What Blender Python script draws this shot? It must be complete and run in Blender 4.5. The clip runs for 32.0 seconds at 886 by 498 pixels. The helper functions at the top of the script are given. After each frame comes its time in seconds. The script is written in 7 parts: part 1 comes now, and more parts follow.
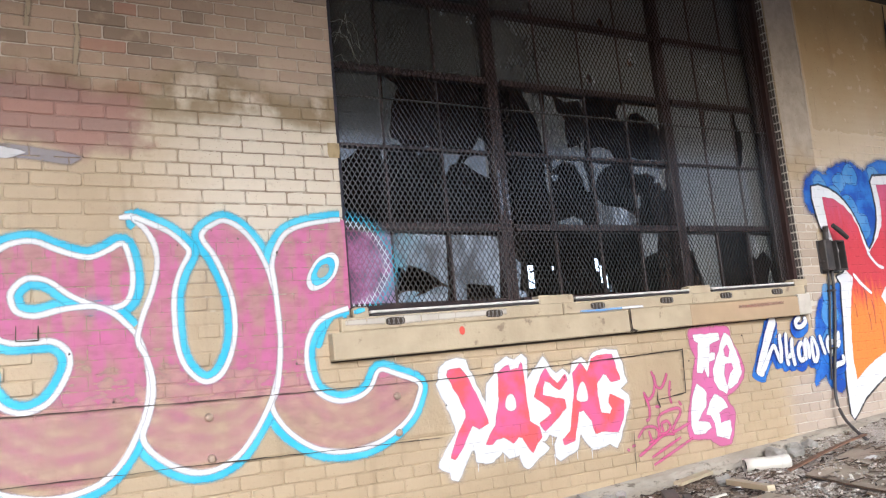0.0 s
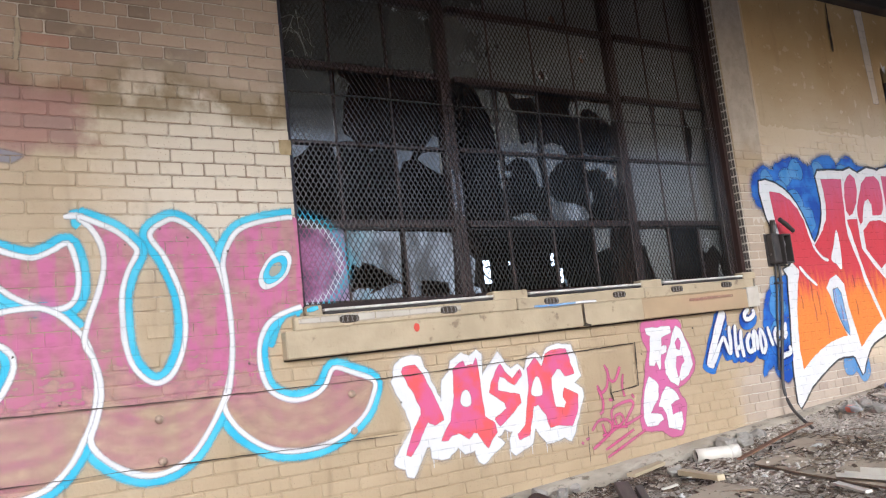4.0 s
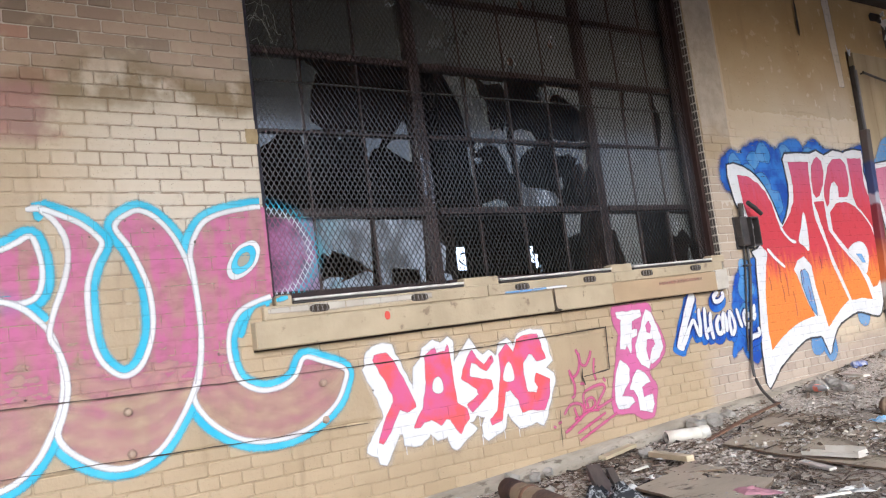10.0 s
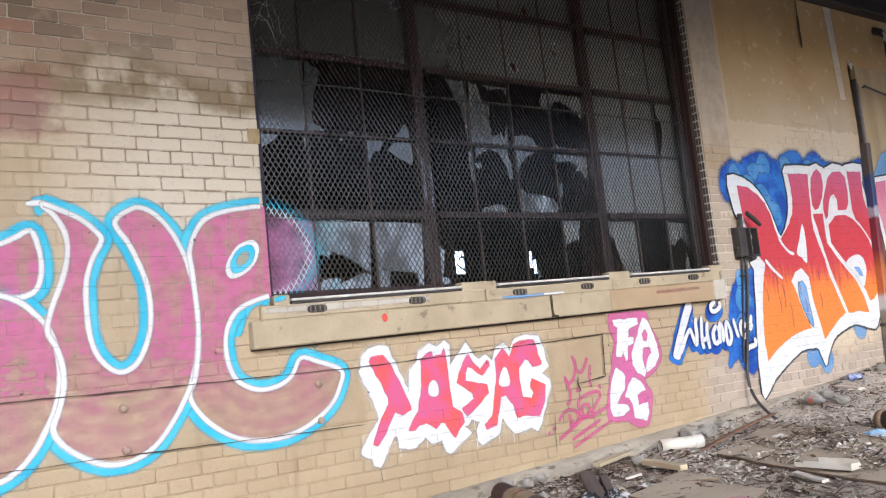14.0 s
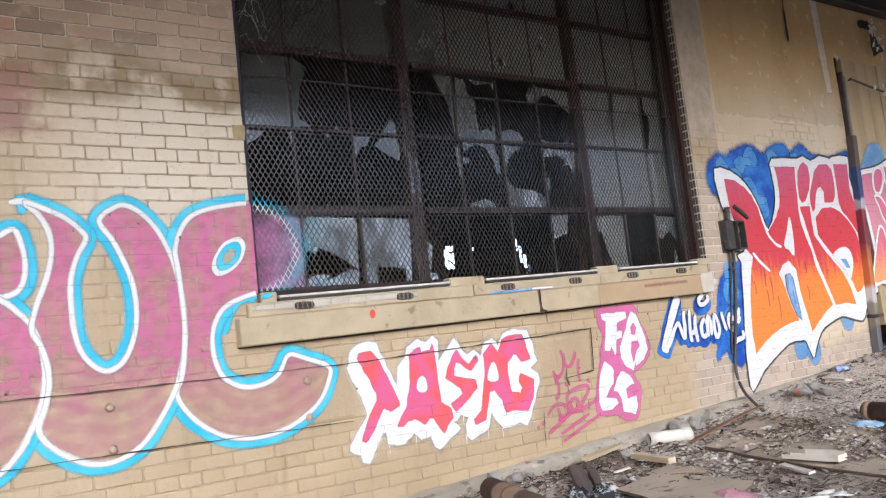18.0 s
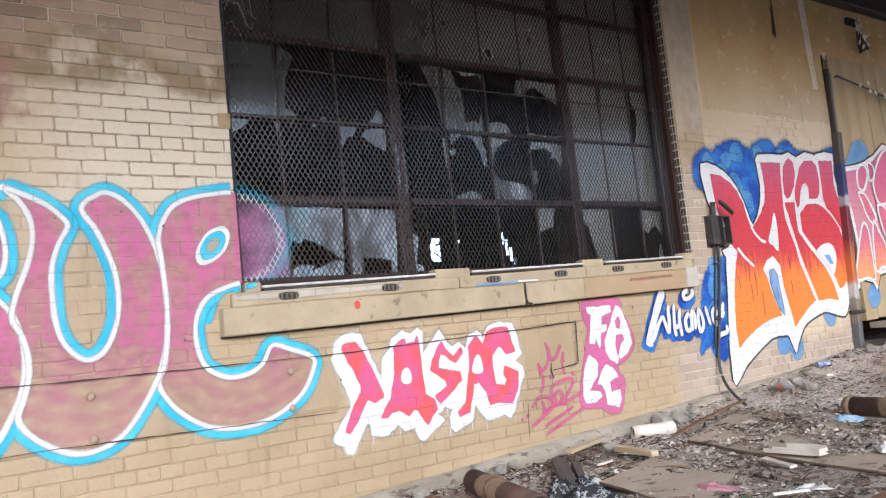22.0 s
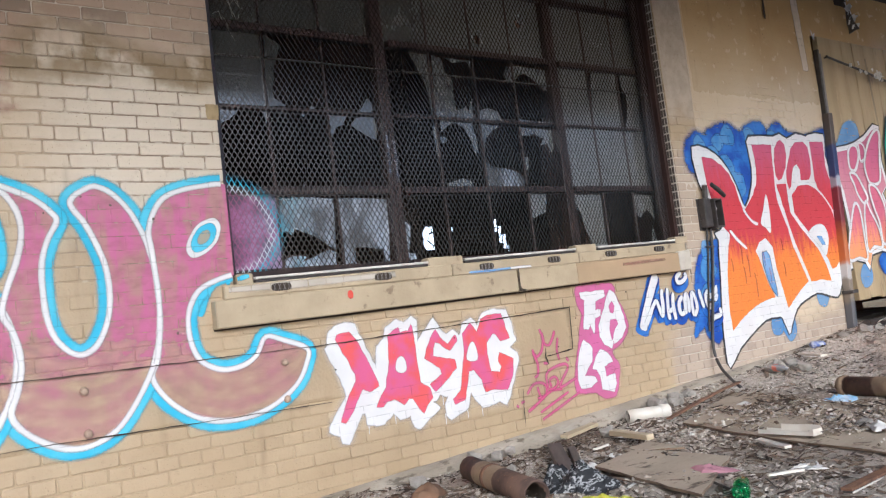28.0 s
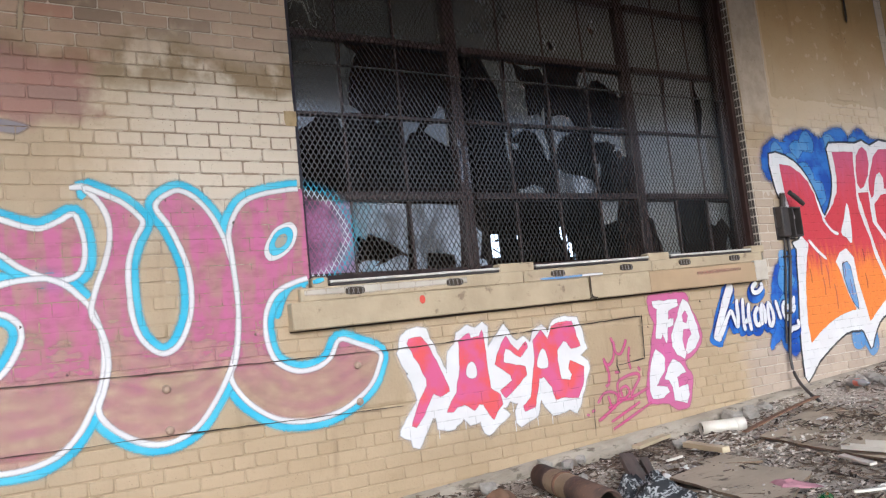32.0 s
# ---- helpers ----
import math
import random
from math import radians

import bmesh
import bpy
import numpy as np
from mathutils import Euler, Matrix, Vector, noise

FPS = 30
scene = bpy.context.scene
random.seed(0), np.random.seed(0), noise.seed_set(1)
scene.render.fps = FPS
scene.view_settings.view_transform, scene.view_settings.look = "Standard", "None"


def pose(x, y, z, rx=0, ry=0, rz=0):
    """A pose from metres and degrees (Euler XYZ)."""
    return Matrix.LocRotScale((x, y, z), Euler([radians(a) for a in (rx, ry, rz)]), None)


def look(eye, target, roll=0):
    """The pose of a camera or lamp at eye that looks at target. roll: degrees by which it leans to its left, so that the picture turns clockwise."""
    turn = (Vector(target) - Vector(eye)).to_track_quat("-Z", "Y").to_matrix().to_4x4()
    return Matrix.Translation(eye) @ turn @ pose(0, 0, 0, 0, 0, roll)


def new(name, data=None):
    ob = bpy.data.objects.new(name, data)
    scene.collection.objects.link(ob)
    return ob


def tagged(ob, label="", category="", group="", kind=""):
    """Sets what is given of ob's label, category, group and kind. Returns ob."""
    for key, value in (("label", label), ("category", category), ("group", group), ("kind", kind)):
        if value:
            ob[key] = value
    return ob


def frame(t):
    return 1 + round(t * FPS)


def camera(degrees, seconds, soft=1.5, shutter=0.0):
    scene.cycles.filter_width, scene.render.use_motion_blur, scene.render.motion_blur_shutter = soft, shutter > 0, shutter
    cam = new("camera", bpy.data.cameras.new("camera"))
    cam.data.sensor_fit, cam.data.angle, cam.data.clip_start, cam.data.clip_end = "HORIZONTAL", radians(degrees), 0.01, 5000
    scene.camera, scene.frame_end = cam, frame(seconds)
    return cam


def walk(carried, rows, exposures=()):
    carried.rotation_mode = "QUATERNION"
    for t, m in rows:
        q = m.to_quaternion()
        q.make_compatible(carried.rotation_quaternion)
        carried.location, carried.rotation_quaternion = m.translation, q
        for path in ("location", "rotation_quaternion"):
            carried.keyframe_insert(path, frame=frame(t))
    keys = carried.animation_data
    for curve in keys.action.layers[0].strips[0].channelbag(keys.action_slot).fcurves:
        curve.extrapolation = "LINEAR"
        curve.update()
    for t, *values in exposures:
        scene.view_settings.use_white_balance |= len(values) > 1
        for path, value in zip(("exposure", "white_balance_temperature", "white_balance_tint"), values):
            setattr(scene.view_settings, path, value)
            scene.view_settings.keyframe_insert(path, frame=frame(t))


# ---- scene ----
cam = camera(56.8, 32.0, soft=1.2)
PATH = [
    (0, (-1.546, -3.876, 0.812), (-0.554, -2.163, 1.100), -5.3),
    (0.5, (-1.574, -3.859, 0.817), (-0.616, -2.126, 1.102), -5.5),
    (1, (-1.584, -3.867, 0.819), (-0.651, -2.122, 1.113), -4.5),
    (1.5, (-1.587, -3.873, 0.845), (-0.625, -2.143, 1.131), -3.9),
    (2, (-1.574, -3.887, 0.834), (-0.576, -2.177, 1.113), -4.4),
    (2.5, (-1.568, -3.882, 0.825), (-0.546, -2.186, 1.105), -4.7),
    (3, (-1.555, -3.881, 0.821), (-0.510, -2.197, 1.091), -5.2),
    (3.5, (-1.526, -3.898, 0.828), (-0.466, -2.222, 1.087), -6.1),
    (4, (-1.526, -3.884, 0.817), (-0.446, -2.222, 1.084), -6.2),
    (4.5, (-1.524, -3.880, 0.818), (-0.444, -2.219, 1.087), -6.1),
    (6.5, (-1.520, -3.897, 0.827), (-0.431, -2.240, 1.088), -6.4),
    (7, (-1.519, -3.892, 0.823), (-0.421, -2.241, 1.082), -5.7),
    (7.5, (-1.520, -3.891, 0.821), (-0.426, -2.236, 1.074), -5.4),
    (8, (-1.522, -3.886, 0.822), (-0.424, -2.234, 1.078), -5.4),
    (8.5, (-1.519, -3.887, 0.820), (-0.426, -2.231, 1.070), -5.5),
    (9, (-1.510, -3.894, 0.823), (-0.419, -2.236, 1.067), -5.8),
    (9.5, (-1.507, -3.896, 0.829), (-0.404, -2.245, 1.067), -6.1),
    (10, (-1.494, -3.906, 0.815), (-0.368, -2.269, 1.044), -7.2),
    (10.5, (-1.488, -3.915, 0.822), (-0.357, -2.280, 1.036), -7.2),
    (11, (-1.492, -3.915, 0.808), (-0.350, -2.286, 1.013), -6.5),
    (11.5, (-1.492, -3.915, 0.811), (-0.346, -2.289, 1.015), -6.3),
    (12, (-1.495, -3.909, 0.806), (-0.352, -2.285, 1.041), -6.3),
    (12.5, (-1.498, -3.913, 0.807), (-0.374, -2.277, 1.055), -5.8),
    (13, (-1.496, -3.913, 0.819), (-0.374, -2.275, 1.060), -5.8),
    (13.5, (-1.500, -3.912, 0.816), (-0.374, -2.276, 1.056), -5.9),
    (14, (-1.499, -3.916, 0.815), (-0.371, -2.282, 1.052), -5.9),
    (14.5, (-1.499, -3.913, 0.813), (-0.365, -2.282, 1.048), -5.9),
    (16.5, (-1.493, -3.912, 0.811), (-0.343, -2.292, 1.040), -6.2),
    (17, (-1.490, -3.919, 0.816), (-0.347, -2.293, 1.042), -6.3),
    (17.5, (-1.484, -3.921, 0.814), (-0.340, -2.297, 1.042), -6.5),
    (18, (-1.480, -3.921, 0.818), (-0.334, -2.298, 1.040), -6.4),
    (18.5, (-1.464, -3.929, 0.820), (-0.303, -2.315, 1.029), -6.6),
    (19, (-1.460, -3.919, 0.805), (-0.265, -2.328, 1.005), -7.1),
    (19.5, (-1.461, -3.918, 0.804), (-0.266, -2.326, 0.994), -6.5),
    (20, (-1.463, -3.913, 0.802), (-0.269, -2.320, 0.990), -5.9),
    (20.5, (-1.462, -3.912, 0.808), (-0.270, -2.316, 0.994), -5.6),
    (21, (-1.463, -3.905, 0.807), (-0.280, -2.304, 1.001), -5.4),
    (21.5, (-1.469, -3.903, 0.804), (-0.295, -2.295, 0.994), -5.6),
    (22, (-1.470, -3.911, 0.813), (-0.297, -2.304, 1.014), -5.9),
    (22.5, (-1.467, -3.918, 0.815), (-0.278, -2.322, 1.022), -5.8),
    (23, (-1.470, -3.918, 0.809), (-0.273, -2.329, 1.021), -5.6),
    (23.5, (-1.468, -3.915, 0.812), (-0.264, -2.332, 1.030), -5.3),
    (24, (-1.468, -3.914, 0.813), (-0.262, -2.334, 1.033), -5.3),
    (24.5, (-1.466, -3.899, 0.810), (-0.260, -2.319, 1.031), -5.1),
    (25, (-1.466, -3.907, 0.809), (-0.276, -2.316, 1.027), -5.0),
    (25.5, (-1.470, -3.907, 0.811), (-0.285, -2.310, 1.022), -5.1),
    (26, (-1.469, -3.908, 0.818), (-0.284, -2.310, 1.022), -4.7),
    (26.5, (-1.464, -3.901, 0.813), (-0.279, -2.302, 1.007), -5.1),
    (28.5, (-1.456, -3.913, 0.811), (-0.272, -2.310, 0.979), -7.2),
    (29, (-1.454, -3.922, 0.815), (-0.264, -2.322, 0.977), -6.9),
    (29.5, (-1.450, -3.929, 0.806), (-0.247, -2.340, 0.966), -7.0),
    (30, (-1.457, -3.920, 0.804), (-0.249, -2.334, 0.967), -6.6),
    (30.5, (-1.462, -3.918, 0.811), (-0.254, -2.333, 0.973), -6.1),
    (31, (-1.462, -3.916, 0.805), (-0.249, -2.335, 0.979), -5.9),
    (31.5, (-1.483, -3.893, 0.766), (-0.325, -2.274, 0.962), -7.2),
    (32, (-1.504, -3.886, 0.803), (-0.446, -2.202, 1.011), -6.0),
]
walk(cam, [(t, look(eye, target, roll)) for t, eye, target, roll in PATH],
     exposures=[(0.0, 0.70, 4890, 9), (1.0, 0.48, 4890, 9), (4.0, 0.54, 4890, 9), (12.0, 0.56, 4890, 9), (22.0, 0.58, 4890, 9), (29.0, 0.45, 4890, 9), (31.0, 0.45, 4890, 9), (32.0, 0.43, 4890, 9)])

# ---- sky, sun, exposure ----
SUN_EL, SUN_AZ = 19.0, 203.0
world = bpy.data.worlds.new("sky")
scene.world = world
world.use_nodes = True
wn = world.node_tree
sky = wn.nodes.new("ShaderNodeTexSky")
sky.sky_type, sky.sun_disc = "NISHITA", False
sky.sun_elevation, sky.sun_rotation = radians(SUN_EL), radians(SUN_AZ)
sky.air_density, sky.dust_density, sky.ozone_density = 0.8, 7.0, 1.0
wn.nodes["Background"].inputs["Strength"].default_value = 0.15
wn.links.new(sky.outputs["Color"], wn.nodes["Background"].inputs["Color"])
sun_data = bpy.data.lights.new("sun", "SUN")
sun_data.energy, sun_data.angle, sun_data.color = 0.5, radians(20), (1.0, 0.98, 0.95)
sun_ob = new("sun", sun_data)
az, el = radians(SUN_AZ), radians(SUN_EL)
sun_ob.matrix_world = look((0, 0, 0), (-math.sin(az) * math.cos(el), -math.cos(az) * math.cos(el), -math.sin(el)))

from mathutils.geometry import tessellate_polygon

# ---- node helpers ----
class Nodes:
    """A small wrapper that builds a node material."""

    def __init__(self, name):
        self.mat = bpy.data.materials.new(name)
        self.mat.use_nodes = True
        self.t = self.mat.node_tree
        self.bsdf = self.t.nodes["Principled BSDF"]
        self.out = self.t.nodes["Material Output"]
        geo = self.t.nodes.new("ShaderNodeNewGeometry")
        self.pos, self.island = geo.outputs["Position"], geo.outputs["Random Per Island"]
        self._xyz = None

    def put(self, socket, value):
        if isinstance(value, bpy.types.NodeSocket):
            self.t.links.new(value, socket)
        elif isinstance(value, tuple) and len(value) == 3 and socket.type == "RGBA":
            socket.default_value = (*value, 1)
        else:
            socket.default_value = value

    def node(self, kind, out=0, **inputs):
        n = self.t.nodes.new(kind)
        for k, v in inputs.items():
            self.put(n.inputs[k], v)
        return n.outputs[out]

    def math(self, op, a, b=0.0, c=0.0):
        n = self.t.nodes.new("ShaderNodeMath")
        n.operation = op
        for i, v in enumerate((a, b, c)):
            self.put(n.inputs[i], v)
        return n.outputs[0]

    def step(self, v, lo, hi):
        n = self.t.nodes.new("ShaderNodeMapRange")
        n.interpolation_type = "SMOOTHSTEP"
        self.put(n.inputs["Value"], v)
        n.inputs["From Min"].default_value, n.inputs["From Max"].default_value = min(lo, hi), max(lo, hi)
        return n.outputs[0] if lo < hi else self.math("SUBTRACT", 1.0, n.outputs[0])

    def mix(self, f, a, b):
        n = self.t.nodes.new("ShaderNodeMix")
        n.data_type = "RGBA"
        self.put(n.inputs[0], f)
        self.put(n.inputs[6], a)
        self.put(n.inputs[7], b)
        return n.outputs[2]

    def noise(self, scale, detail=4.0, rough=0.55, vec=None, stretch=None):
        v = vec or self.pos
        if stretch:
            n = self.t.nodes.new("ShaderNodeVectorMath")
            n.operation = "MULTIPLY"
            self.put(n.inputs[0], v)
            n.inputs[1].default_value = stretch
            v = n.outputs[0]
        return self.node("ShaderNodeTexNoise", 0, Vector=v, Scale=scale, Detail=detail, Roughness=rough)

    def xyz(self):
        if not self._xyz:
            n = self.t.nodes.new("ShaderNodeSeparateXYZ")
            self.put(n.inputs[0], self.pos)
            self._xyz = (n.outputs[0], n.outputs[1], n.outputs[2])
        return self._xyz

    def random(self):
        o = self.t.nodes.new("ShaderNodeObjectInfo").outputs["Random"]
        return self.math("FRACT", self.math("ADD", o, self.island))

    def bump(self, height, strength=0.3, distance=0.01, base=None):
        n = self.t.nodes.new("ShaderNodeBump")
        n.inputs["Strength"].default_value, n.inputs["Distance"].default_value = strength, distance
        self.put(n.inputs["Height"], height)
        if base:
            self.put(n.inputs["Normal"], base)
        return n.outputs[0]

    def done(self, color, rough=0.7, metal=0.0, normal=None, spec=0.5):
        self.put(self.bsdf.inputs["Base Color"], color)
        self.put(self.bsdf.inputs["Roughness"], rough)
        self.put(self.bsdf.inputs["Metallic"], metal)
        self.put(self.bsdf.inputs["Specular IOR Level"], spec)
        if normal:
            self.put(self.bsdf.inputs["Normal"], normal)
        return self.mat

    def seen_through(self, alpha):
        """Thin coat: mixes the surface with clear see-through by alpha."""
        tr = self.t.nodes.new("ShaderNodeBsdfTransparent")
        mx = self.t.nodes.new("ShaderNodeMixShader")
        self.put(mx.inputs[0], alpha)
        self.t.links.new(tr.outputs[0], mx.inputs[1])
        self.t.links.new(self.bsdf.outputs[0], mx.inputs[2])
        self.t.links.new(mx.outputs[0], self.out.inputs[0])
        return self.mat


PITCH, LONG, ROW0, COL0 = 0.0647, 0.2105, 1.827, -0.075   # brick course, brick length, bond origin


def joints(g):
    """1 in the brick joints of the wall's bond, 0 on the bricks."""
    x, y, z = g.xyz()
    c = g.t.nodes.new("ShaderNodeCombineXYZ")
    g.put(c.inputs[0], g.math("SUBTRACT", x, COL0))
    g.put(c.inputs[1], g.math("SUBTRACT", z, ROW0))
    b = g.t.nodes.new("ShaderNodeTexBrick")
    b.offset, b.offset_frequency, b.squash, b.squash_frequency = 0.5, 2, 0.5, 6
    g.put(b.inputs["Vector"], c.outputs[0])
    b.inputs["Scale"].default_value, b.inputs["Mortar Size"].default_value = 1.0, 0.003
    b.inputs["Mortar Smooth"].default_value = 0.3
    b.inputs["Brick Width"].default_value, b.inputs["Row Height"].default_value = LONG, PITCH
    # none on the plastered panel below the sill
    panel = g.math("MULTIPLY", g.math("MULTIPLY", g.step(z, 0.46, 0.48), g.step(z, 0.785, 0.765)), g.step(x, 2.40, 2.34))
    return g.math("MULTIPLY", b.outputs["Fac"], g.math("SUBTRACT", 1.0, panel))


# ---- materials ----
def brick_material(name, mortar=False):
    g = Nodes(name)
    x, y, z = g.xyz()
    big, fine, mid = g.noise(1.6, 5), g.noise(60, 6), g.noise(11, 4)
    r = g.random() if not mortar else g.noise(25, 2)
    zz = g.math("ADD", z, g.math("MULTIPLY", g.math("SUBTRACT", big, 0.5), 0.55))
    xx = g.math("ADD", x, g.math("MULTIPLY", g.math("SUBTRACT", mid, 0.5), 0.35))
    left = g.math("SUBTRACT", 1.0, g.step(x, 0.3, 0.5))
    # tan masonry paint, patchy
    paint = g.mix(g.step(big, 0.3, 0.75), (0.435, 0.33, 0.203), (0.355, 0.264, 0.156))
    paint = g.mix(g.math("MULTIPLY", r, 0.22), paint, (0.52, 0.41, 0.27))
    # paler beside the window: the sky's sheen on gloss paint, put into the colour
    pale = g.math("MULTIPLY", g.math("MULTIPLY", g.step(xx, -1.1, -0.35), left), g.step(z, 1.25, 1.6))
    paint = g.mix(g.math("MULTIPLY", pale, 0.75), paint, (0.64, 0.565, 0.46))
    # bare clay where the paint has gone, by brick
    clay = g.mix(r, (0.43, 0.305, 0.215), (0.265, 0.175, 0.122))
    clay = g.mix(g.step(r, 0.76, 0.86), clay, (0.215, 0.15, 0.105))
    clay = g.mix(g.math("MULTIPLY", g.step(r, 0.16, 0.08), 0.85), clay, (0.34, 0.175, 0.12))
    clay = g.mix(g.step(mid, 0.5, 0.85), clay, (0.42, 0.32, 0.215))
    if mortar:
        clay = (0.55, 0.47, 0.38)
        paint = g.mix(g.step(big, 0.3, 0.75), (0.43, 0.327, 0.20), (0.35, 0.26, 0.154))
        # joints in that patch lightened and browned to go with the painted sheen
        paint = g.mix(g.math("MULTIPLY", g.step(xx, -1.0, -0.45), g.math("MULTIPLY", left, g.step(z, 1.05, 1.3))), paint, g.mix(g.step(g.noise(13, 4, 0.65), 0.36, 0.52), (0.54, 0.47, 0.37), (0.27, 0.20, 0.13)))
    worn = g.math("MULTIPLY", g.math("MULTIPLY", g.step(zz, 2.16, 2.42), left), g.math("SUBTRACT", 1.0, g.math("MULTIPLY", g.step(xx, -0.6, -0.15), 0.15)))
    col = g.mix(g.math("MULTIPLY", worn, 0.92), paint, clay)
    # brown weather stain under the worn part
    stain = g.math("MULTIPLY", g.math("MULTIPLY", g.step(zz, 2.08, 2.2), g.math("SUBTRACT", 1.0, g.step(zz, 2.26, 2.4))), left)
    stain = g.math("MULTIPLY", stain, g.step(g.noise(5, 4), 0.34, 0.55))
    col = g.mix(g.math("MULTIPLY", stain, 0.86), col, (0.19, 0.128, 0.052))
    # faded red-purple paint patch
    red = g.math("MULTIPLY", g.math("SUBTRACT", 1.0, g.step(xx, -0.95, -0.78)), g.math("MULTIPLY", g.step(zz, 1.9, 1.97), g.math("SUBTRACT", 1.0, g.step(zz, 2.2, 2.36))))
    col = g.mix(g.math("MULTIPLY", red, 0.88), col, g.mix(r, (0.31, 0.145, 0.11), (0.24, 0.13, 0.105)))
    # bare pinkish brick low down beyond the window
    low = g.math("MULTIPLY", g.step(xx, 3.25, 3.5), g.math("SUBTRACT", 1.0, g.step(zz, 0.42, 0.58)))
    rim = g.math("MULTIPLY", g.step(x, 3.7, 3.72), g.math("MULTIPLY", g.math("SUBTRACT", 1.0, g.step(xx, 3.92, 4.0)), g.math("SUBTRACT", 1.0, g.step(zz, 1.75, 2.1))))
    low = g.math("MAXIMUM", low, g.math("MULTIPLY", rim, 0.8))
    col = g.mix(g.math("MULTIPLY", low, 0.88), col, (0.60, 0.54, 0.46) if mortar else g.mix(r, (0.46, 0.375, 0.30), (0.37, 0.295, 0.235)))
    # glossy ochre coat high up beyond the window
    ochre = g.math("MULTIPLY", g.step(x, 4.045, 4.06), g.step(zz, 1.9, 3.2))
    col = g.mix(g.math("MULTIPLY", ochre, 0.88), col, g.mix(g.step(big, 0.3, 0.7), (0.63, 0.43, 0.20), (0.53, 0.35, 0.15)))
    plaster = g.math("MULTIPLY", g.math("MULTIPLY", g.step(x, 3.725, 3.73), g.step(x, 4.055, 4.045)), g.step(zz, 2.12, 2.3))
    col = g.mix(g.math("MULTIPLY", plaster, 0.85), col, g.mix(g.step(mid, 0.35, 0.65), (0.50, 0.425, 0.34), (0.41, 0.34, 0.265)))
    # tan lifted beyond the plaster strip to make up for sky sheen missing there
    lifted_tan = g.math("MULTIPLY", g.step(x, 4.045, 4.06), g.math("SUBTRACT", 1.0, low))
    col = g.mix(g.math("MULTIPLY", lifted_tan, g.math("MULTIPLY", g.math("SUBTRACT", 1.0, ochre), 0.8)), col, (0.64, 0.53, 0.38))
    # dirt streaks and specks
    streak = g.step(g.noise(9, 5, 0.6, stretch=(1, 1, 0.12)), 0.58, 0.8)
    col = g.mix(g.math("MULTIPLY", streak, 0.36), col, (0.16, 0.11, 0.06))
    runs = g.step(g.noise(34, 4, 0.6, stretch=(1, 1, 0.07)), 0.62, 0.8)
    col = g.mix(g.math("MULTIPLY", g.math("MULTIPLY", runs, g.step(big, 0.4, 0.6)), 0.3), col, (0.13, 0.09, 0.055))
    col = g.mix(g.math("MULTIPLY", g.step(g.noise(17, 6, 0.7), 0.55, 0.72), g.math("SUBTRACT", 0.3, g.math("MULTIPLY", lifted_tan, 0.28))), col, (0.23, 0.165, 0.095))
    col = g.mix(g.step(g.noise(140, 2), 0.68, 0.75), col, (0.20, 0.14, 0.08))
    smooth_coat = g.math("MULTIPLY", g.step(x, 4.045, 4.06), g.step(z, 2.15, 2.4))
    mid = g.math("MULTIPLY", mid, g.math("SUBTRACT", 1.0, g.math("MULTIPLY", smooth_coat, 0.9)))
    rough = g.math("ADD", g.math("MULTIPLY", g.math("MAXIMUM", worn, low), 0.35), g.math("ADD", 0.36, g.math("MULTIPLY", mid, 0.22)))
    rough = g.math("SUBTRACT", rough, g.math("MULTIPLY", g.step(x, 4.0, 4.1), 0.1))
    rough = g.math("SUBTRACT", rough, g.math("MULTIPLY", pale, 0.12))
    h = g.math("ADD", fine, g.math("MULTIPLY", mid, 1.6))
    h = g.math("MULTIPLY", h, g.math("SUBTRACT", 1.0, g.math("MULTIPLY", smooth_coat, 0.92)))
    return g.done(col, rough, 0.0, g.bump(h, 0.5, 0.005))


def plain(name, a, b, rough=0.7, scale=8, metal=0.0, relief=0.3, dist=0.004, c=None, spots=0.62, varied=0.0, stretch=None, spec=0.5):
    """Two or three colours mixed by noise at two scales, with fine relief."""
    g = Nodes(name)
    n1, n2 = g.noise(scale, 5, stretch=stretch), g.noise(scale * 9, 4, stretch=stretch)
    col = g.mix(g.step(n1, 0.3, 0.7), a, b)
    if c:
        col = g.mix(g.step(g.noise(scale * 2.3, 5, 0.65, stretch=stretch), spots, spots + 0.1), col, c)
    if varied:
        col = g.mix(g.math("MULTIPLY", g.random(), varied), col, tuple(k * 0.4 for k in a))
    return g.done(col, g.math("ADD", rough - 0.12, g.math("MULTIPLY", n2, 0.24)), metal, g.bump(g.math("ADD", n2, n1), relief, dist), spec)


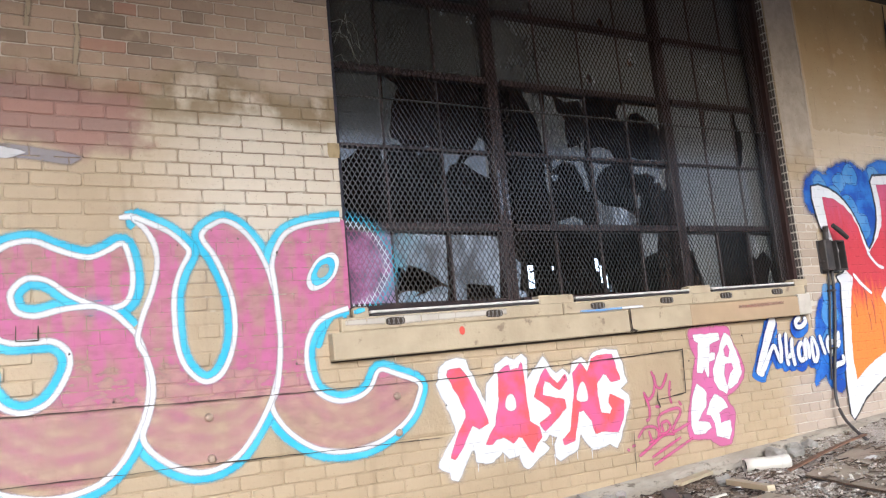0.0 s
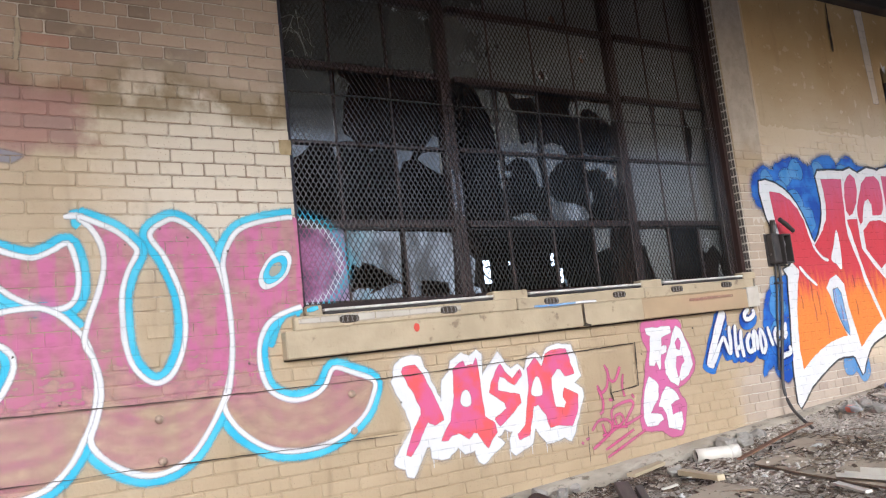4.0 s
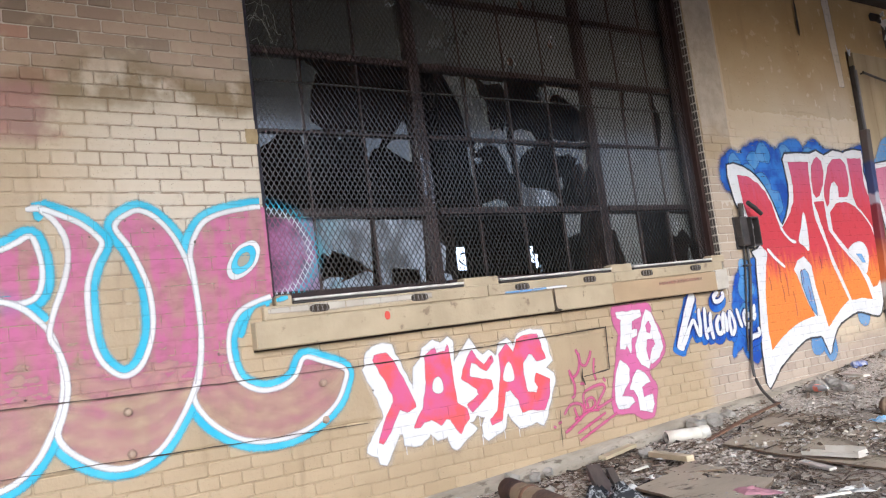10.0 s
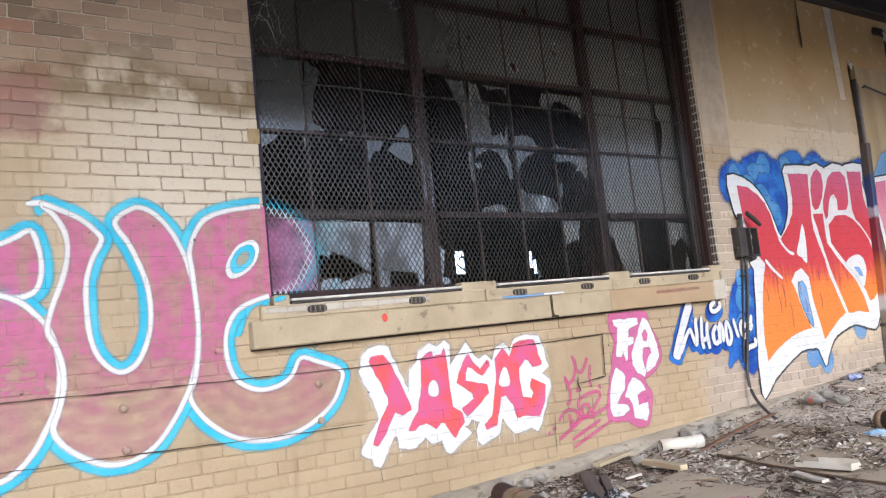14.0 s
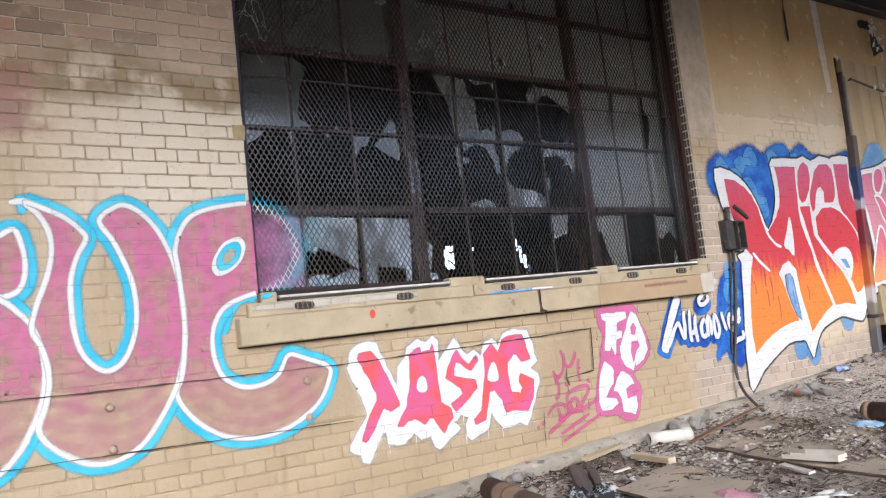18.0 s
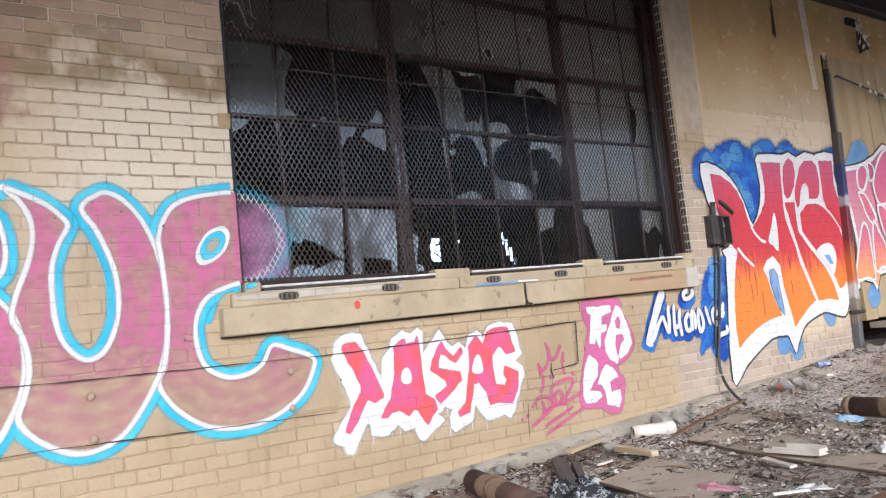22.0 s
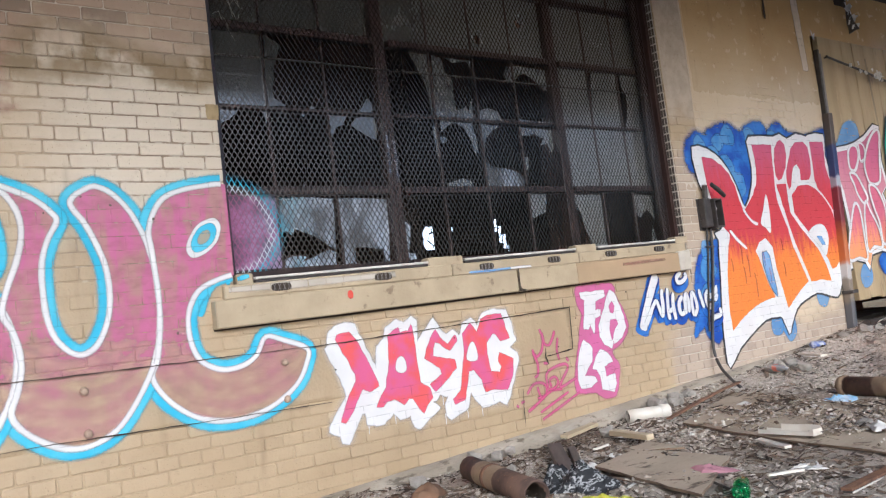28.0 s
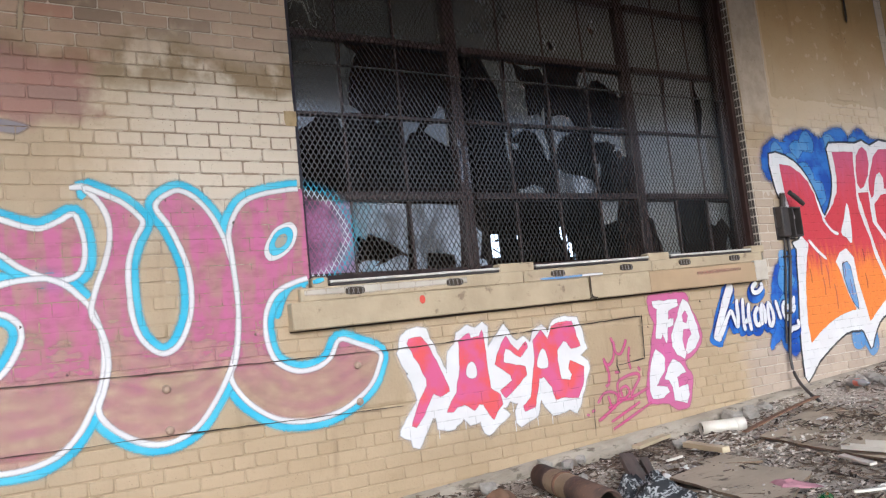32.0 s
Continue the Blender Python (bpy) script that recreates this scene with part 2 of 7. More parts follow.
def spray(name, a, b=None, cover=0.95, ramp=None, streaky=0.0):
    """Spray paint on the bricks: follows the bond's joints, thins out in them and at its mottled edges."""
    g = Nodes(name)
    j = joints(g)
    n, f = g.noise(4.5, 4), g.noise(70, 5)
    b = b or tuple(min(1, k * 0.9 + 0.02) for k in a)
    if ramp:
        zz = g.math("ADD", g.xyz()[2], g.math("MULTIPLY", g.math("SUBTRACT", g.noise(9, 4, 0.6, stretch=(2.8, 1, 0.4)), 0.5), 0.55))
        col = g.mix(g.step(zz, *ramp), a, b)
        col = g.mix(g.math("MULTIPLY", g.step(zz, 1.45, 2.05), 0.75), col, (0.52, 0.125, 0.25))
        col = g.mix(g.math("MULTIPLY", g.step(f, 0.5, 0.7), 0.25), col, tuple(k * 0.6 for k in b))
    else:
        col = g.mix(g.step(n, 0.4, 0.6), a, b)
    if streaky:
        strokes = g.noise(4.5, 4, 0.6, stretch=(2.6, 1, 0.6))
        col = g.mix(g.math("MULTIPLY", g.step(strokes, 0.46, 0.6), 0.85), col, (0.60, 0.14, 0.35))
        full = g.step(g.math("ADD", g.xyz()[2], g.math("MULTIPLY", g.math("SUBTRACT", n, 0.5), 0.5)), 0.62, 1.12)
        alpha = g.math("SUBTRACT", cover, g.math("MULTIPLY", g.math("SUBTRACT", 1.0, full), streaky))
        alpha = g.math("SUBTRACT", alpha, g.math("MULTIPLY", g.step(g.noise(10, 4, 0.55, stretch=(1, 1, 2.0)), 0.4, 0.75), 0.22))
        # sweeping strokes of the can in the bowls of the letters
        x, y, z = g.xyz()
        for (cx, cz), (lo, hi) in (((-1.20, 0.93), (-9.0, -0.94)), ((-0.645, 1.13), (-0.94, -0.33)), ((0.10, 0.97), (-0.33, 9.0))):
            dx, dz = g.math("SUBTRACT", x, cx), g.math("SUBTRACT", z, cz)
            d = g.math("SQRT", g.math("ADD", g.math("MULTIPLY", dx, dx), g.math("MULTIPLY", dz, dz)))
            band = g.step(g.math("SINE", g.math("ADD", g.math("MULTIPLY", d, 74.0), g.math("MULTIPLY", n, 6.0))), -1.0, 1.0)
            here = g.math("MULTIPLY", g.math("MULTIPLY", g.math("GREATER_THAN", x, lo), g.math("LESS_THAN", x, hi)), g.step(dz, -0.12, -0.34))
            alpha = g.math("SUBTRACT", alpha, g.math("MULTIPLY", g.math("MULTIPLY", band, here), 0.17))
    else:
        alpha = cover
    alpha = g.math("SUBTRACT", alpha, g.math("MULTIPLY", j, g.math("MULTIPLY", g.step(g.noise(14, 4, 0.6), 0.42, 0.62), 0.30)))
    alpha = g.math("MULTIPLY", alpha, g.step(f, 0.16, 0.3))
    at = g.t.nodes.new("ShaderNodeAttribute")
    at.attribute_name = "cover"
    soft = g.math("ADD", at.outputs["Fac"], g.math("MULTIPLY", g.math("SUBTRACT", g.noise(230, 3), 0.5), 0.7))
    alpha = g.math("MULTIPLY", alpha, g.step(soft, 0.15, 0.95))
    hgt = g.math("SUBTRACT", g.math("MULTIPLY", f, 0.15), j)
    g.done(col, 0.6, 0.0, g.bump(hgt, 0.5, 0.004), 0.3)
    return g.seen_through(alpha)


def screen_material(name="screen_steel", rough=0.17, spec=0.7):
    """Dark rusty steel mesh with the sprayed bowl of a bubble letter on it."""
    g = Nodes(name)
    x, y, z = g.xyz()
    dx = g.math("DIVIDE", g.math("SUBTRACT", x, 0.10), 0.275)
    dz = g.math("DIVIDE", g.math("SUBTRACT", z, 1.392), 0.232)
    d = g.math("SQRT", g.math("ADD", g.math("MULTIPLY", dx, dx), g.math("MULTIPLY", dz, dz)))
    n = g.noise(30, 3)
    steel = g.mix(g.step(g.noise(3, 4), 0.35, 0.65), (0.165, 0.135, 0.108), (0.235, 0.197, 0.162))
    steel = g.mix(g.step(n, 0.6, 0.74), steel, (0.06, 0.04, 0.03))
    d = g.math("ADD", d, g.math("MULTIPLY", g.math("SUBTRACT", g.noise(9, 3), 0.5), 0.10))
    col = g.mix(g.step(d, 1.10, 1.34), (0.10, 0.50, 0.68), steel)
    col = g.mix(g.step(d, 1.0, 1.10), (0.72, 0.78, 0.84), col)
    col = g.mix(g.step(d, 0.84, 0.98), (0.36, 0.13, 0.25), col)
    metal = g.math("MULTIPLY", g.step(d, 1.10, 1.34), 0.95)
    return g.done(col, rough, metal, g.bump(n, 0.2, 0.002), spec)


def dusty_glass():
    """Dirty window glass: a clear pane under a mottled film of dust, its colour lifted towards the loading door for the
    sky mirrored there.
    """
    g = Nodes("dusty_glass")
    n, s = g.noise(4, 5), g.noise(26, 5, 0.65, stretch=(1, 1, 0.35))
    thick = g.step(g.math("ADD", g.xyz()[0], g.math("MULTIPLY", n, 0.8)), 1.0, 3.0)
    dirt = g.mix(thick, (0.088, 0.092, 0.089), (0.265, 0.258, 0.24))
    col = g.mix(g.step(s, 0.4, 0.75), dirt, g.mix(0.14, dirt, (0.02, 0.02, 0.02)))
    g.done(col, g.math("ADD", 0.04, g.math("MULTIPLY", s, 0.1)), 0.0, g.bump(n, 0.05, 0.01), 1.0)
    g.bsdf.inputs["IOR"].default_value = 2.0
    return g.seen_through(g.math("ADD", 0.78, g.math("MULTIPLY", n, 0.18)))


def sky_tinted_glass():
    """Glass with an uneven bluish film of dust, the mirrored sky put into its colour."""
    g = Nodes("sky_tinted_glass")
    n, s = g.noise(3.6, 5, 0.6, stretch=(1.6, 1, 0.8)), g.noise(55, 5, 0.7, stretch=(1, 1, 0.5))
    col = g.mix(g.step(n, 0.36, 0.62), (0.12, 0.128, 0.145), (0.50, 0.56, 0.68))
    # cyan mist drifted over from the sprayed bowl
    near = g.math("MULTIPLY", g.step(g.xyz()[0], 0.74, 0.52), g.step(g.noise(6, 3), 0.25, 0.6))
    col = g.mix(g.math("MULTIPLY", near, 0.7), col, (0.16, 0.40, 0.52))
    col = g.mix(g.math("MULTIPLY", g.step(s, 0.42, 0.62), 0.45), col, (0.17, 0.17, 0.17))
    g.done(col, 0.22, 0.0, g.bump(s, 0.1, 0.01), 0.5)
    return g.seen_through(0.86)


def sprayed_glass():
    """Glass under patchy pink, cyan and dark paint mist."""
    g = Nodes("sprayed_glass")
    n, s = g.noise(7, 5, 0.6), g.noise(60, 5, 0.7)
    col = g.mix(g.step(n, 0.35, 0.6), (0.10, 0.065, 0.11), (0.42, 0.15, 0.33))
    lilac = g.math("MULTIPLY", g.step(g.xyz()[0], 0.22, 0.40), g.step(g.noise(5, 4, 0.6), 0.35, 0.6))
    col = g.mix(g.math("MULTIPLY", lilac, 0.8), col, (0.34, 0.31, 0.47))
    col = g.mix(g.math("MULTIPLY", g.step(s, 0.45, 0.65), 0.5), col, (0.08, 0.07, 0.085))
    g.done(col, 0.3, 0.0, g.bump(s, 0.1, 0.01), 0.5)
    return g.seen_through(0.93)


def wood(name, a, b, rough=0.75, along="x"):
    g = Nodes(name)
    t = g.t.nodes.new("ShaderNodeTexCoord").outputs["Object"]
    st = {"x": (1.2, 14, 14), "z": (14, 14, 1.2), "y": (14, 1.2, 14)}[along]
    n1 = g.noise(3, 6, 0.65, vec=t, stretch=st)
    n2 = g.noise(1.4, 4)
    col = g.mix(g.step(n1, 0.3, 0.7), a, b)
    col = g.mix(g.math("MULTIPLY", g.step(n2, 0.45, 0.75), 0.5), col, tuple(k * 0.5 for k in b))
    return g.done(col, rough, 0.0, g.bump(n1, 0.4, 0.004))


def rust_pipe_material(name, lo, hi, end=-1.0):
    """Old pipe: rust with bands of pale coating between lo and hi along its length, and up to end."""
    g = Nodes(name)
    t = g.t.nodes.new("ShaderNodeTexCoord").outputs["Object"]
    s = g.t.nodes.new("ShaderNodeSeparateXYZ")
    g.put(s.inputs[0], t)
    u = g.math("ADD", s.outputs[0], g.math("MULTIPLY", g.math("SUBTRACT", g.noise(14, 4), 0.5), 0.05))
    band = g.math("MULTIPLY", g.step(u, lo - 0.01, lo + 0.01), g.math("SUBTRACT", 1.0, g.step(u, hi - 0.01, hi + 0.01)))
    band = g.math("MAXIMUM", band, g.step(u, end + 0.012, end - 0.012))
    n, f = g.noise(7, 6, 0.6), g.noise(50, 5)
    rust = g.mix(g.step(n, 0.35, 0.65), (0.062, 0.038, 0.030), (0.13, 0.075, 0.05))
    rust = g.mix(g.step(f, 0.6, 0.72), rust, (0.18, 0.095, 0.05))
    pale = g.mix(g.step(n, 0.3, 0.7), (0.43, 0.33, 0.21), (0.27, 0.19, 0.115))
    pale = g.mix(g.step(g.noise(19, 5, 0.7), 0.56, 0.66), pale, (0.15, 0.08, 0.05))
    return g.done(g.mix(g.math("MULTIPLY", band, 0.95), rust, pale), 0.8, 0.0, g.bump(g.math("ADD", n, f), 0.5, 0.006))


def ground_material():
    g = Nodes("dirt_ground")
    n, m, f = g.noise(1.1, 5), g.noise(9, 5, 0.65), g.noise(75, 5, 0.7)
    col = g.mix(g.step(n, 0.35, 0.65), (0.37, 0.315, 0.25), (0.48, 0.415, 0.34))
    col = g.mix(g.math("MULTIPLY", g.step(g.math("ADD", g.xyz()[0], g.math("MULTIPLY", n, 1.6)), 4.0, 5.0), 0.8), col, (0.60, 0.53, 0.445))
    col = g.mix(g.math("MULTIPLY", g.step(m, 0.5, 0.7), 0.6), col, (0.19, 0.155, 0.125))
    col = g.mix(g.step(f, 0.6, 0.68), col, (0.38, 0.35, 0.31))
    col = g.mix(g.step(g.noise(110, 3), 0.62, 0.7), col, (0.07, 0.055, 0.045))
    # unseen yard farther out, its grey set to bounce light up the wall
    col = g.mix(g.step(g.math("ADD", g.xyz()[1], g.math("MULTIPLY", n, 2.5)), -5.6, -3.2), (0.21, 0.2, 0.185), col)
    return g.done(col, 0.95, 0.0, g.bump(g.math("ADD", m, g.math("MULTIPLY", f, 0.6)), 0.8, 0.02), 0.2)


def rubble_material(name, dark, light, white=0.05):
    g = Nodes(name)
    r = g.random()
    col = g.mix(r, dark, light)
    col = g.mix(g.step(r, 1.0 - white, 1.0 - white + 0.01), col, (0.62, 0.59, 0.54))
    col = g.mix(g.step(g.noise(90, 4), 0.5, 0.7), col, dark)
    return g.done(col, 0.9, 0.0, g.bump(g.noise(160, 4), 0.4, 0.003), 0.3)


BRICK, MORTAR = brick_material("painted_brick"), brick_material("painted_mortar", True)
JAMB_MORTAR = plain("pale_mortar", (0.62, 0.56, 0.48), (0.5, 0.44, 0.36), 0.9, 20)
OCHRE_BARE = plain("yellowish_bare_clay", (0.40, 0.30, 0.16), (0.30, 0.22, 0.115), 0.9, 25)
SHADED_BRICK = plain("shaded_reveal_brick", (0.13, 0.105, 0.09), (0.09, 0.075, 0.065), 0.85, 14)
SILL = plain("painted_stone_sill", (0.47, 0.38, 0.25), (0.39, 0.31, 0.20), 0.55, 5, c=(0.24, 0.18, 0.115), spots=0.6, relief=0.5, dist=0.006)
SILL_DARK = plain("dull_painted_stone", (0.42, 0.30, 0.175), (0.37, 0.265, 0.155), 0.65, 4)
SILL_BARE = plain("bare_stone", (0.55, 0.50, 0.42), (0.45, 0.40, 0.33), 0.8, 9)
FOOTING = plain("rough_concrete", (0.42, 0.365, 0.29), (0.29, 0.245, 0.185), 0.9, 5, c=(0.16, 0.13, 0.095), spots=0.55, relief=0.8, dist=0.016, stretch=(0.6, 1, 1.6))
STEEL = plain("brown_window_steel", (0.036, 0.020, 0.017), (0.052, 0.030, 0.026), 0.33, 10, c=(0.05, 0.027, 0.02))
DARK_STEEL = plain("blackened_steel", (0.035, 0.03, 0.028), (0.06, 0.05, 0.045), 0.5, 12, c=(0.10, 0.055, 0.035))
GREY_STEEL = plain("dull_grey_steel", (0.24, 0.22, 0.21), (0.17, 0.15, 0.145), 0.5, 12, c=(0.14, 0.085, 0.06))
BAR_STEEL = plain("pale_scraped_steel", (0.66, 0.63, 0.58), (0.5, 0.46, 0.41), 0.5, 14, c=(0.12, 0.1, 0.09))
SCREEN = screen_material()
STILE = plain("sprayed_dark_stile", (0.018, 0.019, 0.03), (0.03, 0.024, 0.03), 0.55, 6, c=(0.07, 0.03, 0.06), spots=0.6, spec=0.3)
GLASS = dusty_glass()
GLASS_PALE = sky_tinted_glass()
GLASS_PINK = sprayed_glass()
CRACKED = plain("crushed_glass", (0.5, 0.5, 0.5), (0.35, 0.35, 0.36), 0.4, 30)
CRACK_SHADE = plain("crack_and_shade_black", (0.035, 0.025, 0.018), (0.06, 0.045, 0.03), 0.95, 20)
BOLT = plain("painted_bolt", (0.40, 0.30, 0.22), (0.34, 0.25, 0.18), 0.5, 20)
INSIDE = plain("dark_brown_plaster", (0.15, 0.07, 0.047), (0.09, 0.045, 0.032), 0.9, 2)
def daylight():
    g = Nodes("overcast_daylight")
    g.bsdf.inputs["Emission Color"].default_value = (1.0, 1.0, 1.0, 1)
    g.bsdf.inputs["Emission Strength"].default_value = 2.2
    return g.done((0.6, 0.6, 0.6), 0.9)


DAYLIGHT = daylight()
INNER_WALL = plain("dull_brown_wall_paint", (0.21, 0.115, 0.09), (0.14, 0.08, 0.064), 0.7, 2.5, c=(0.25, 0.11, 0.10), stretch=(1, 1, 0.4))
# floor out of sight, its tone raised to bounce light onto the roof boards
INSIDE_FLOOR = plain("pale_hall_floor", (0.24, 0.2, 0.16), (0.15, 0.12, 0.1), 0.9, 3)
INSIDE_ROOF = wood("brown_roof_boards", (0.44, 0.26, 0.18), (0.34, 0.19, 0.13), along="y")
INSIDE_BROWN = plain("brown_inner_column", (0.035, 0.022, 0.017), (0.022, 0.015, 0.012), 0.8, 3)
CANOPY = wood("dark_canopy_boards", (0.032, 0.021, 0.013), (0.018, 0.012, 0.008))
DOOR = plain("tan_painted_boards", (0.43, 0.325, 0.185), (0.35, 0.26, 0.14), 0.6, 3, c=(0.24, 0.175, 0.10), spots=0.6, relief=0.5, dist=0.006, stretch=(2, 1, 0.35))
DIRT = ground_material()
STONES = rubble_material("grey_rubble", (0.27, 0.232, 0.19), (0.61, 0.545, 0.47), 0.012)
CHIPS = rubble_material("brown_litter", (0.032, 0.024, 0.018), (0.28, 0.205, 0.145), 0.035)
PVC = plain("dirty_white_plastic", (0.70, 0.66, 0.58), (0.60, 0.54, 0.45), 0.45, 9, c=(0.42, 0.34, 0.24), spots=0.66)
OLD_WOOD = wood("weathered_dark_timber", (0.085, 0.07, 0.06), (0.15, 0.125, 0.105))
LEAVES = rubble_material("dark_dead_leaves", (0.05, 0.035, 0.024), (0.20, 0.14, 0.09), 0.004)
DRY_STEM = plain("dry_stem", (0.30, 0.27, 0.22), (0.22, 0.2, 0.16), 0.8, 20)
PALE_WOOD = wood("pale_split_wood", (0.62, 0.53, 0.36), (0.50, 0.40, 0.25))
PLY = plain("weathered_plywood", (0.51, 0.425, 0.31), (0.41, 0.335, 0.24), 0.85, 6, c=(0.15, 0.115, 0.08), spots=0.56, relief=0.6, dist=0.008, stretch=(0.45, 1, 1))
PLY_EDGE = plain("rotten_board_edge", (0.22, 0.155, 0.10), (0.14, 0.095, 0.06), 0.9, 14)
RUST = plain("orange_rust", (0.23, 0.12, 0.065), (0.14, 0.08, 0.05), 0.85, 18, c=(0.1, 0.06, 0.04))
PINK_CLOTH = plain("faded_pink_cloth", (0.55, 0.27, 0.31), (0.42, 0.2, 0.235), 0.9, 14)
YELLOW = plain("yellow_plastic", (0.62, 0.60, 0.06), (0.5, 0.48, 0.05), 0.5, 14, c=(0.12, 0.11, 0.05))
BROWN_BAG = plain("brown_paper", (0.20, 0.11, 0.06), (0.13, 0.075, 0.045), 0.85, 12)
BLUE_PLASTIC = plain("blue_white_plastic", (0.60, 0.66, 0.72), (0.14, 0.36, 0.62), 0.4, 11)
WHITE_PAPER = plain("crumpled_white_paper", (0.72, 0.70, 0.66), (0.6, 0.57, 0.52), 0.8, 15)
RED_LABEL = plain("red_label", (0.55, 0.10, 0.06), (0.62, 0.2, 0.12), 0.5, 14)
CAN_BLUE = plain("blue_tin", (0.06, 0.10, 0.36), (0.5, 0.5, 0.52), 0.35, 22)
ROCK = plain("broken_concrete", (0.36, 0.33, 0.29), (0.26, 0.235, 0.2), 0.95, 16, relief=0.7, dist=0.01)


def striped_cloth():
    """Black cloth with a ragged white marbled print."""
    g = Nodes("black_white_cloth")
    n = g.noise(8, 4, 0.6, stretch=(1.0, 2.6, 2.6))
    w = g.noise(20, 3, 0.6, stretch=(2.4, 1.0, 1.0))
    print_ = g.math("MULTIPLY", g.step(g.math("ABSOLUTE", g.math("SUBTRACT", n, 0.5)), 0.05, 0.02), g.step(w, 0.38, 0.5))
    col = g.mix(print_, (0.022, 0.022, 0.024), (0.36, 0.36, 0.36))
    return g.done(col, 0.85, 0.0, g.bump(g.noise(30, 4), 0.4, 0.01))


def green_plastic():
    g = Nodes("green_bottle_plastic")
    g.bsdf.inputs["Transmission Weight"].default_value = 0.85
    return g.done((0.05, 0.45, 0.13), 0.12, 0.0, g.bump(g.noise(30, 2), 0.2, 0.006))


def painted_post():
    """Steel channel with the colours of the lettering carried over it."""
    g = Nodes("sprayed_post")
    z = g.math("ADD", g.xyz()[2], g.math("MULTIPLY", g.math("SUBTRACT", g.noise(12, 3), 0.5), 0.12))
    col = g.mix(g.step(z, 0.5, 0.56), (0.11, 0.105, 0.11), (0.20, 0.16, 0.12))
    col = g.mix(g.step(z, 0.72, 0.76), col, (0.46, 0.42, 0.40))
    col = g.mix(g.step(z, 0.84, 0.9), col, (0.42, 0.13, 0.035))
    col = g.mix(g.step(z, 1.1, 1.3), col, (0.17, 0.025, 0.035))
    col = g.mix(g.step(z, 1.56, 1.6), col, (0.36, 0.37, 0.42))
    col = g.mix(g.step(z, 1.66, 1.7), col, (0.03, 0.045, 0.13))
    col = g.mix(g.step(z, 1.95, 2.0), col, (0.085, 0.065, 0.055))
    return g.done(col, 0.6, 0.0, g.bump(g.noise(40, 4), 0.3, 0.004))


POST_PAINT = painted_post()
STRIPED, GREEN = striped_cloth(), green_plastic()


def clear_plastic():
    g = Nodes("clear_plastic")
    g.bsdf.inputs["Transmission Weight"].default_value = 0.6
    return g.done((0.8, 0.8, 0.8), 0.15, 0.0, g.bump(g.noise(40, 3), 0.3, 0.006))


CLEAR = clear_plastic()
P_PINK = spray("pink_spray", (0.49, 0.235, 0.25), (0.56, 0.16, 0.31), 0.72, streaky=0.36)
P_CYAN = spray("cyan_spray", (0.08, 0.49, 0.73), (0.13, 0.56, 0.76), 0.86)
P_WHITE = spray("white_spray", (0.745, 0.735, 0.735), (0.70, 0.685, 0.685), 0.94)
P_HOT = spray("rose_red_spray", (0.68, 0.10, 0.10), (0.60, 0.11, 0.25), 0.92)
P_ROSE = spray("thin_rose_spray", (0.55, 0.09, 0.24), (0.5, 0.12, 0.25), 0.85)
P_MAG = spray("magenta_spray", (0.60, 0.14, 0.34), (0.54, 0.14, 0.30), 0.84)
P_BLUE = spray("blue_spray", (0.02, 0.07, 0.36), (0.05, 0.17, 0.54), 0.93)
P_NAVY = spray("dark_blue_spray", (0.012, 0.025, 0.16), (0.02, 0.05, 0.24), 0.9)
P_SKY = spray("light_blue_spray", (0.12, 0.33, 0.72), (0.2, 0.42, 0.76), 0.6)
P_FIRE = spray("orange_to_red_spray", (0.82, 0.235, 0.03), (0.55, 0.045, 0.06), 0.9, ramp=(0.93, 1.22))
P_PLUM = spray("plum_spray", (0.45, 0.06, 0.15), (0.4, 0.07, 0.2), 0.55)
P_FADED = spray("faded_red_spray", (0.40, 0.13, 0.13), (0.36, 0.15, 0.14), 0.5)
P_BLACK = spray("black_spray", (0.03, 0.03, 0.035), (0.05, 0.05, 0.05), 0.85)
P_DOOR = spray("peach_to_pink_spray", (0.82, 0.33, 0.13), (0.62, 0.15, 0.23), 0.93, ramp=(0.95, 1.35))
P_ROSY = spray("pale_rose_to_peach_spray", (0.80, 0.38, 0.16), (0.66, 0.27, 0.33), 0.85, ramp=(0.9, 1.35))
P_GREEN = spray("sea_green_spray", (0.06, 0.40, 0.28), (0.1, 0.45, 0.33), 0.93)
P_LIME = spray("lime_spray", (0.55, 0.72, 0.10), (0.62, 0.76, 0.2), 0.93)
P_GREY = spray("grey_violet_spray", (0.33, 0.30, 0.34), (0.25, 0.22, 0.25), 0.55)
P_TAN = spray("pale_tan_spray", (0.56, 0.45, 0.30), (0.5, 0.4, 0.26), 0.6)
P_PALE = spray("pale_peeled_streak", (0.72, 0.62, 0.50), (0.64, 0.54, 0.42), 0.95)
P_GLINT = spray("painted_blue_glint", (0.36, 0.40, 0.52), (0.24, 0.26, 0.34), 0.5)
P_SCRAPE = spray("scraped_sill_paint", (0.70, 0.64, 0.56), (0.60, 0.54, 0.46), 0.62)
P_MIST = spray("white_mist", (0.84, 0.82, 0.80), (0.80, 0.78, 0.76), 0.16)
P_MIST_OLD = spray("weathered_white_paint", (0.70, 0.69, 0.70), (0.6, 0.58, 0.57), 0.85)
P_RED_DOT = spray("red_dot_spray", (0.66, 0.09, 0.06), (0.6, 0.12, 0.08), 0.85)


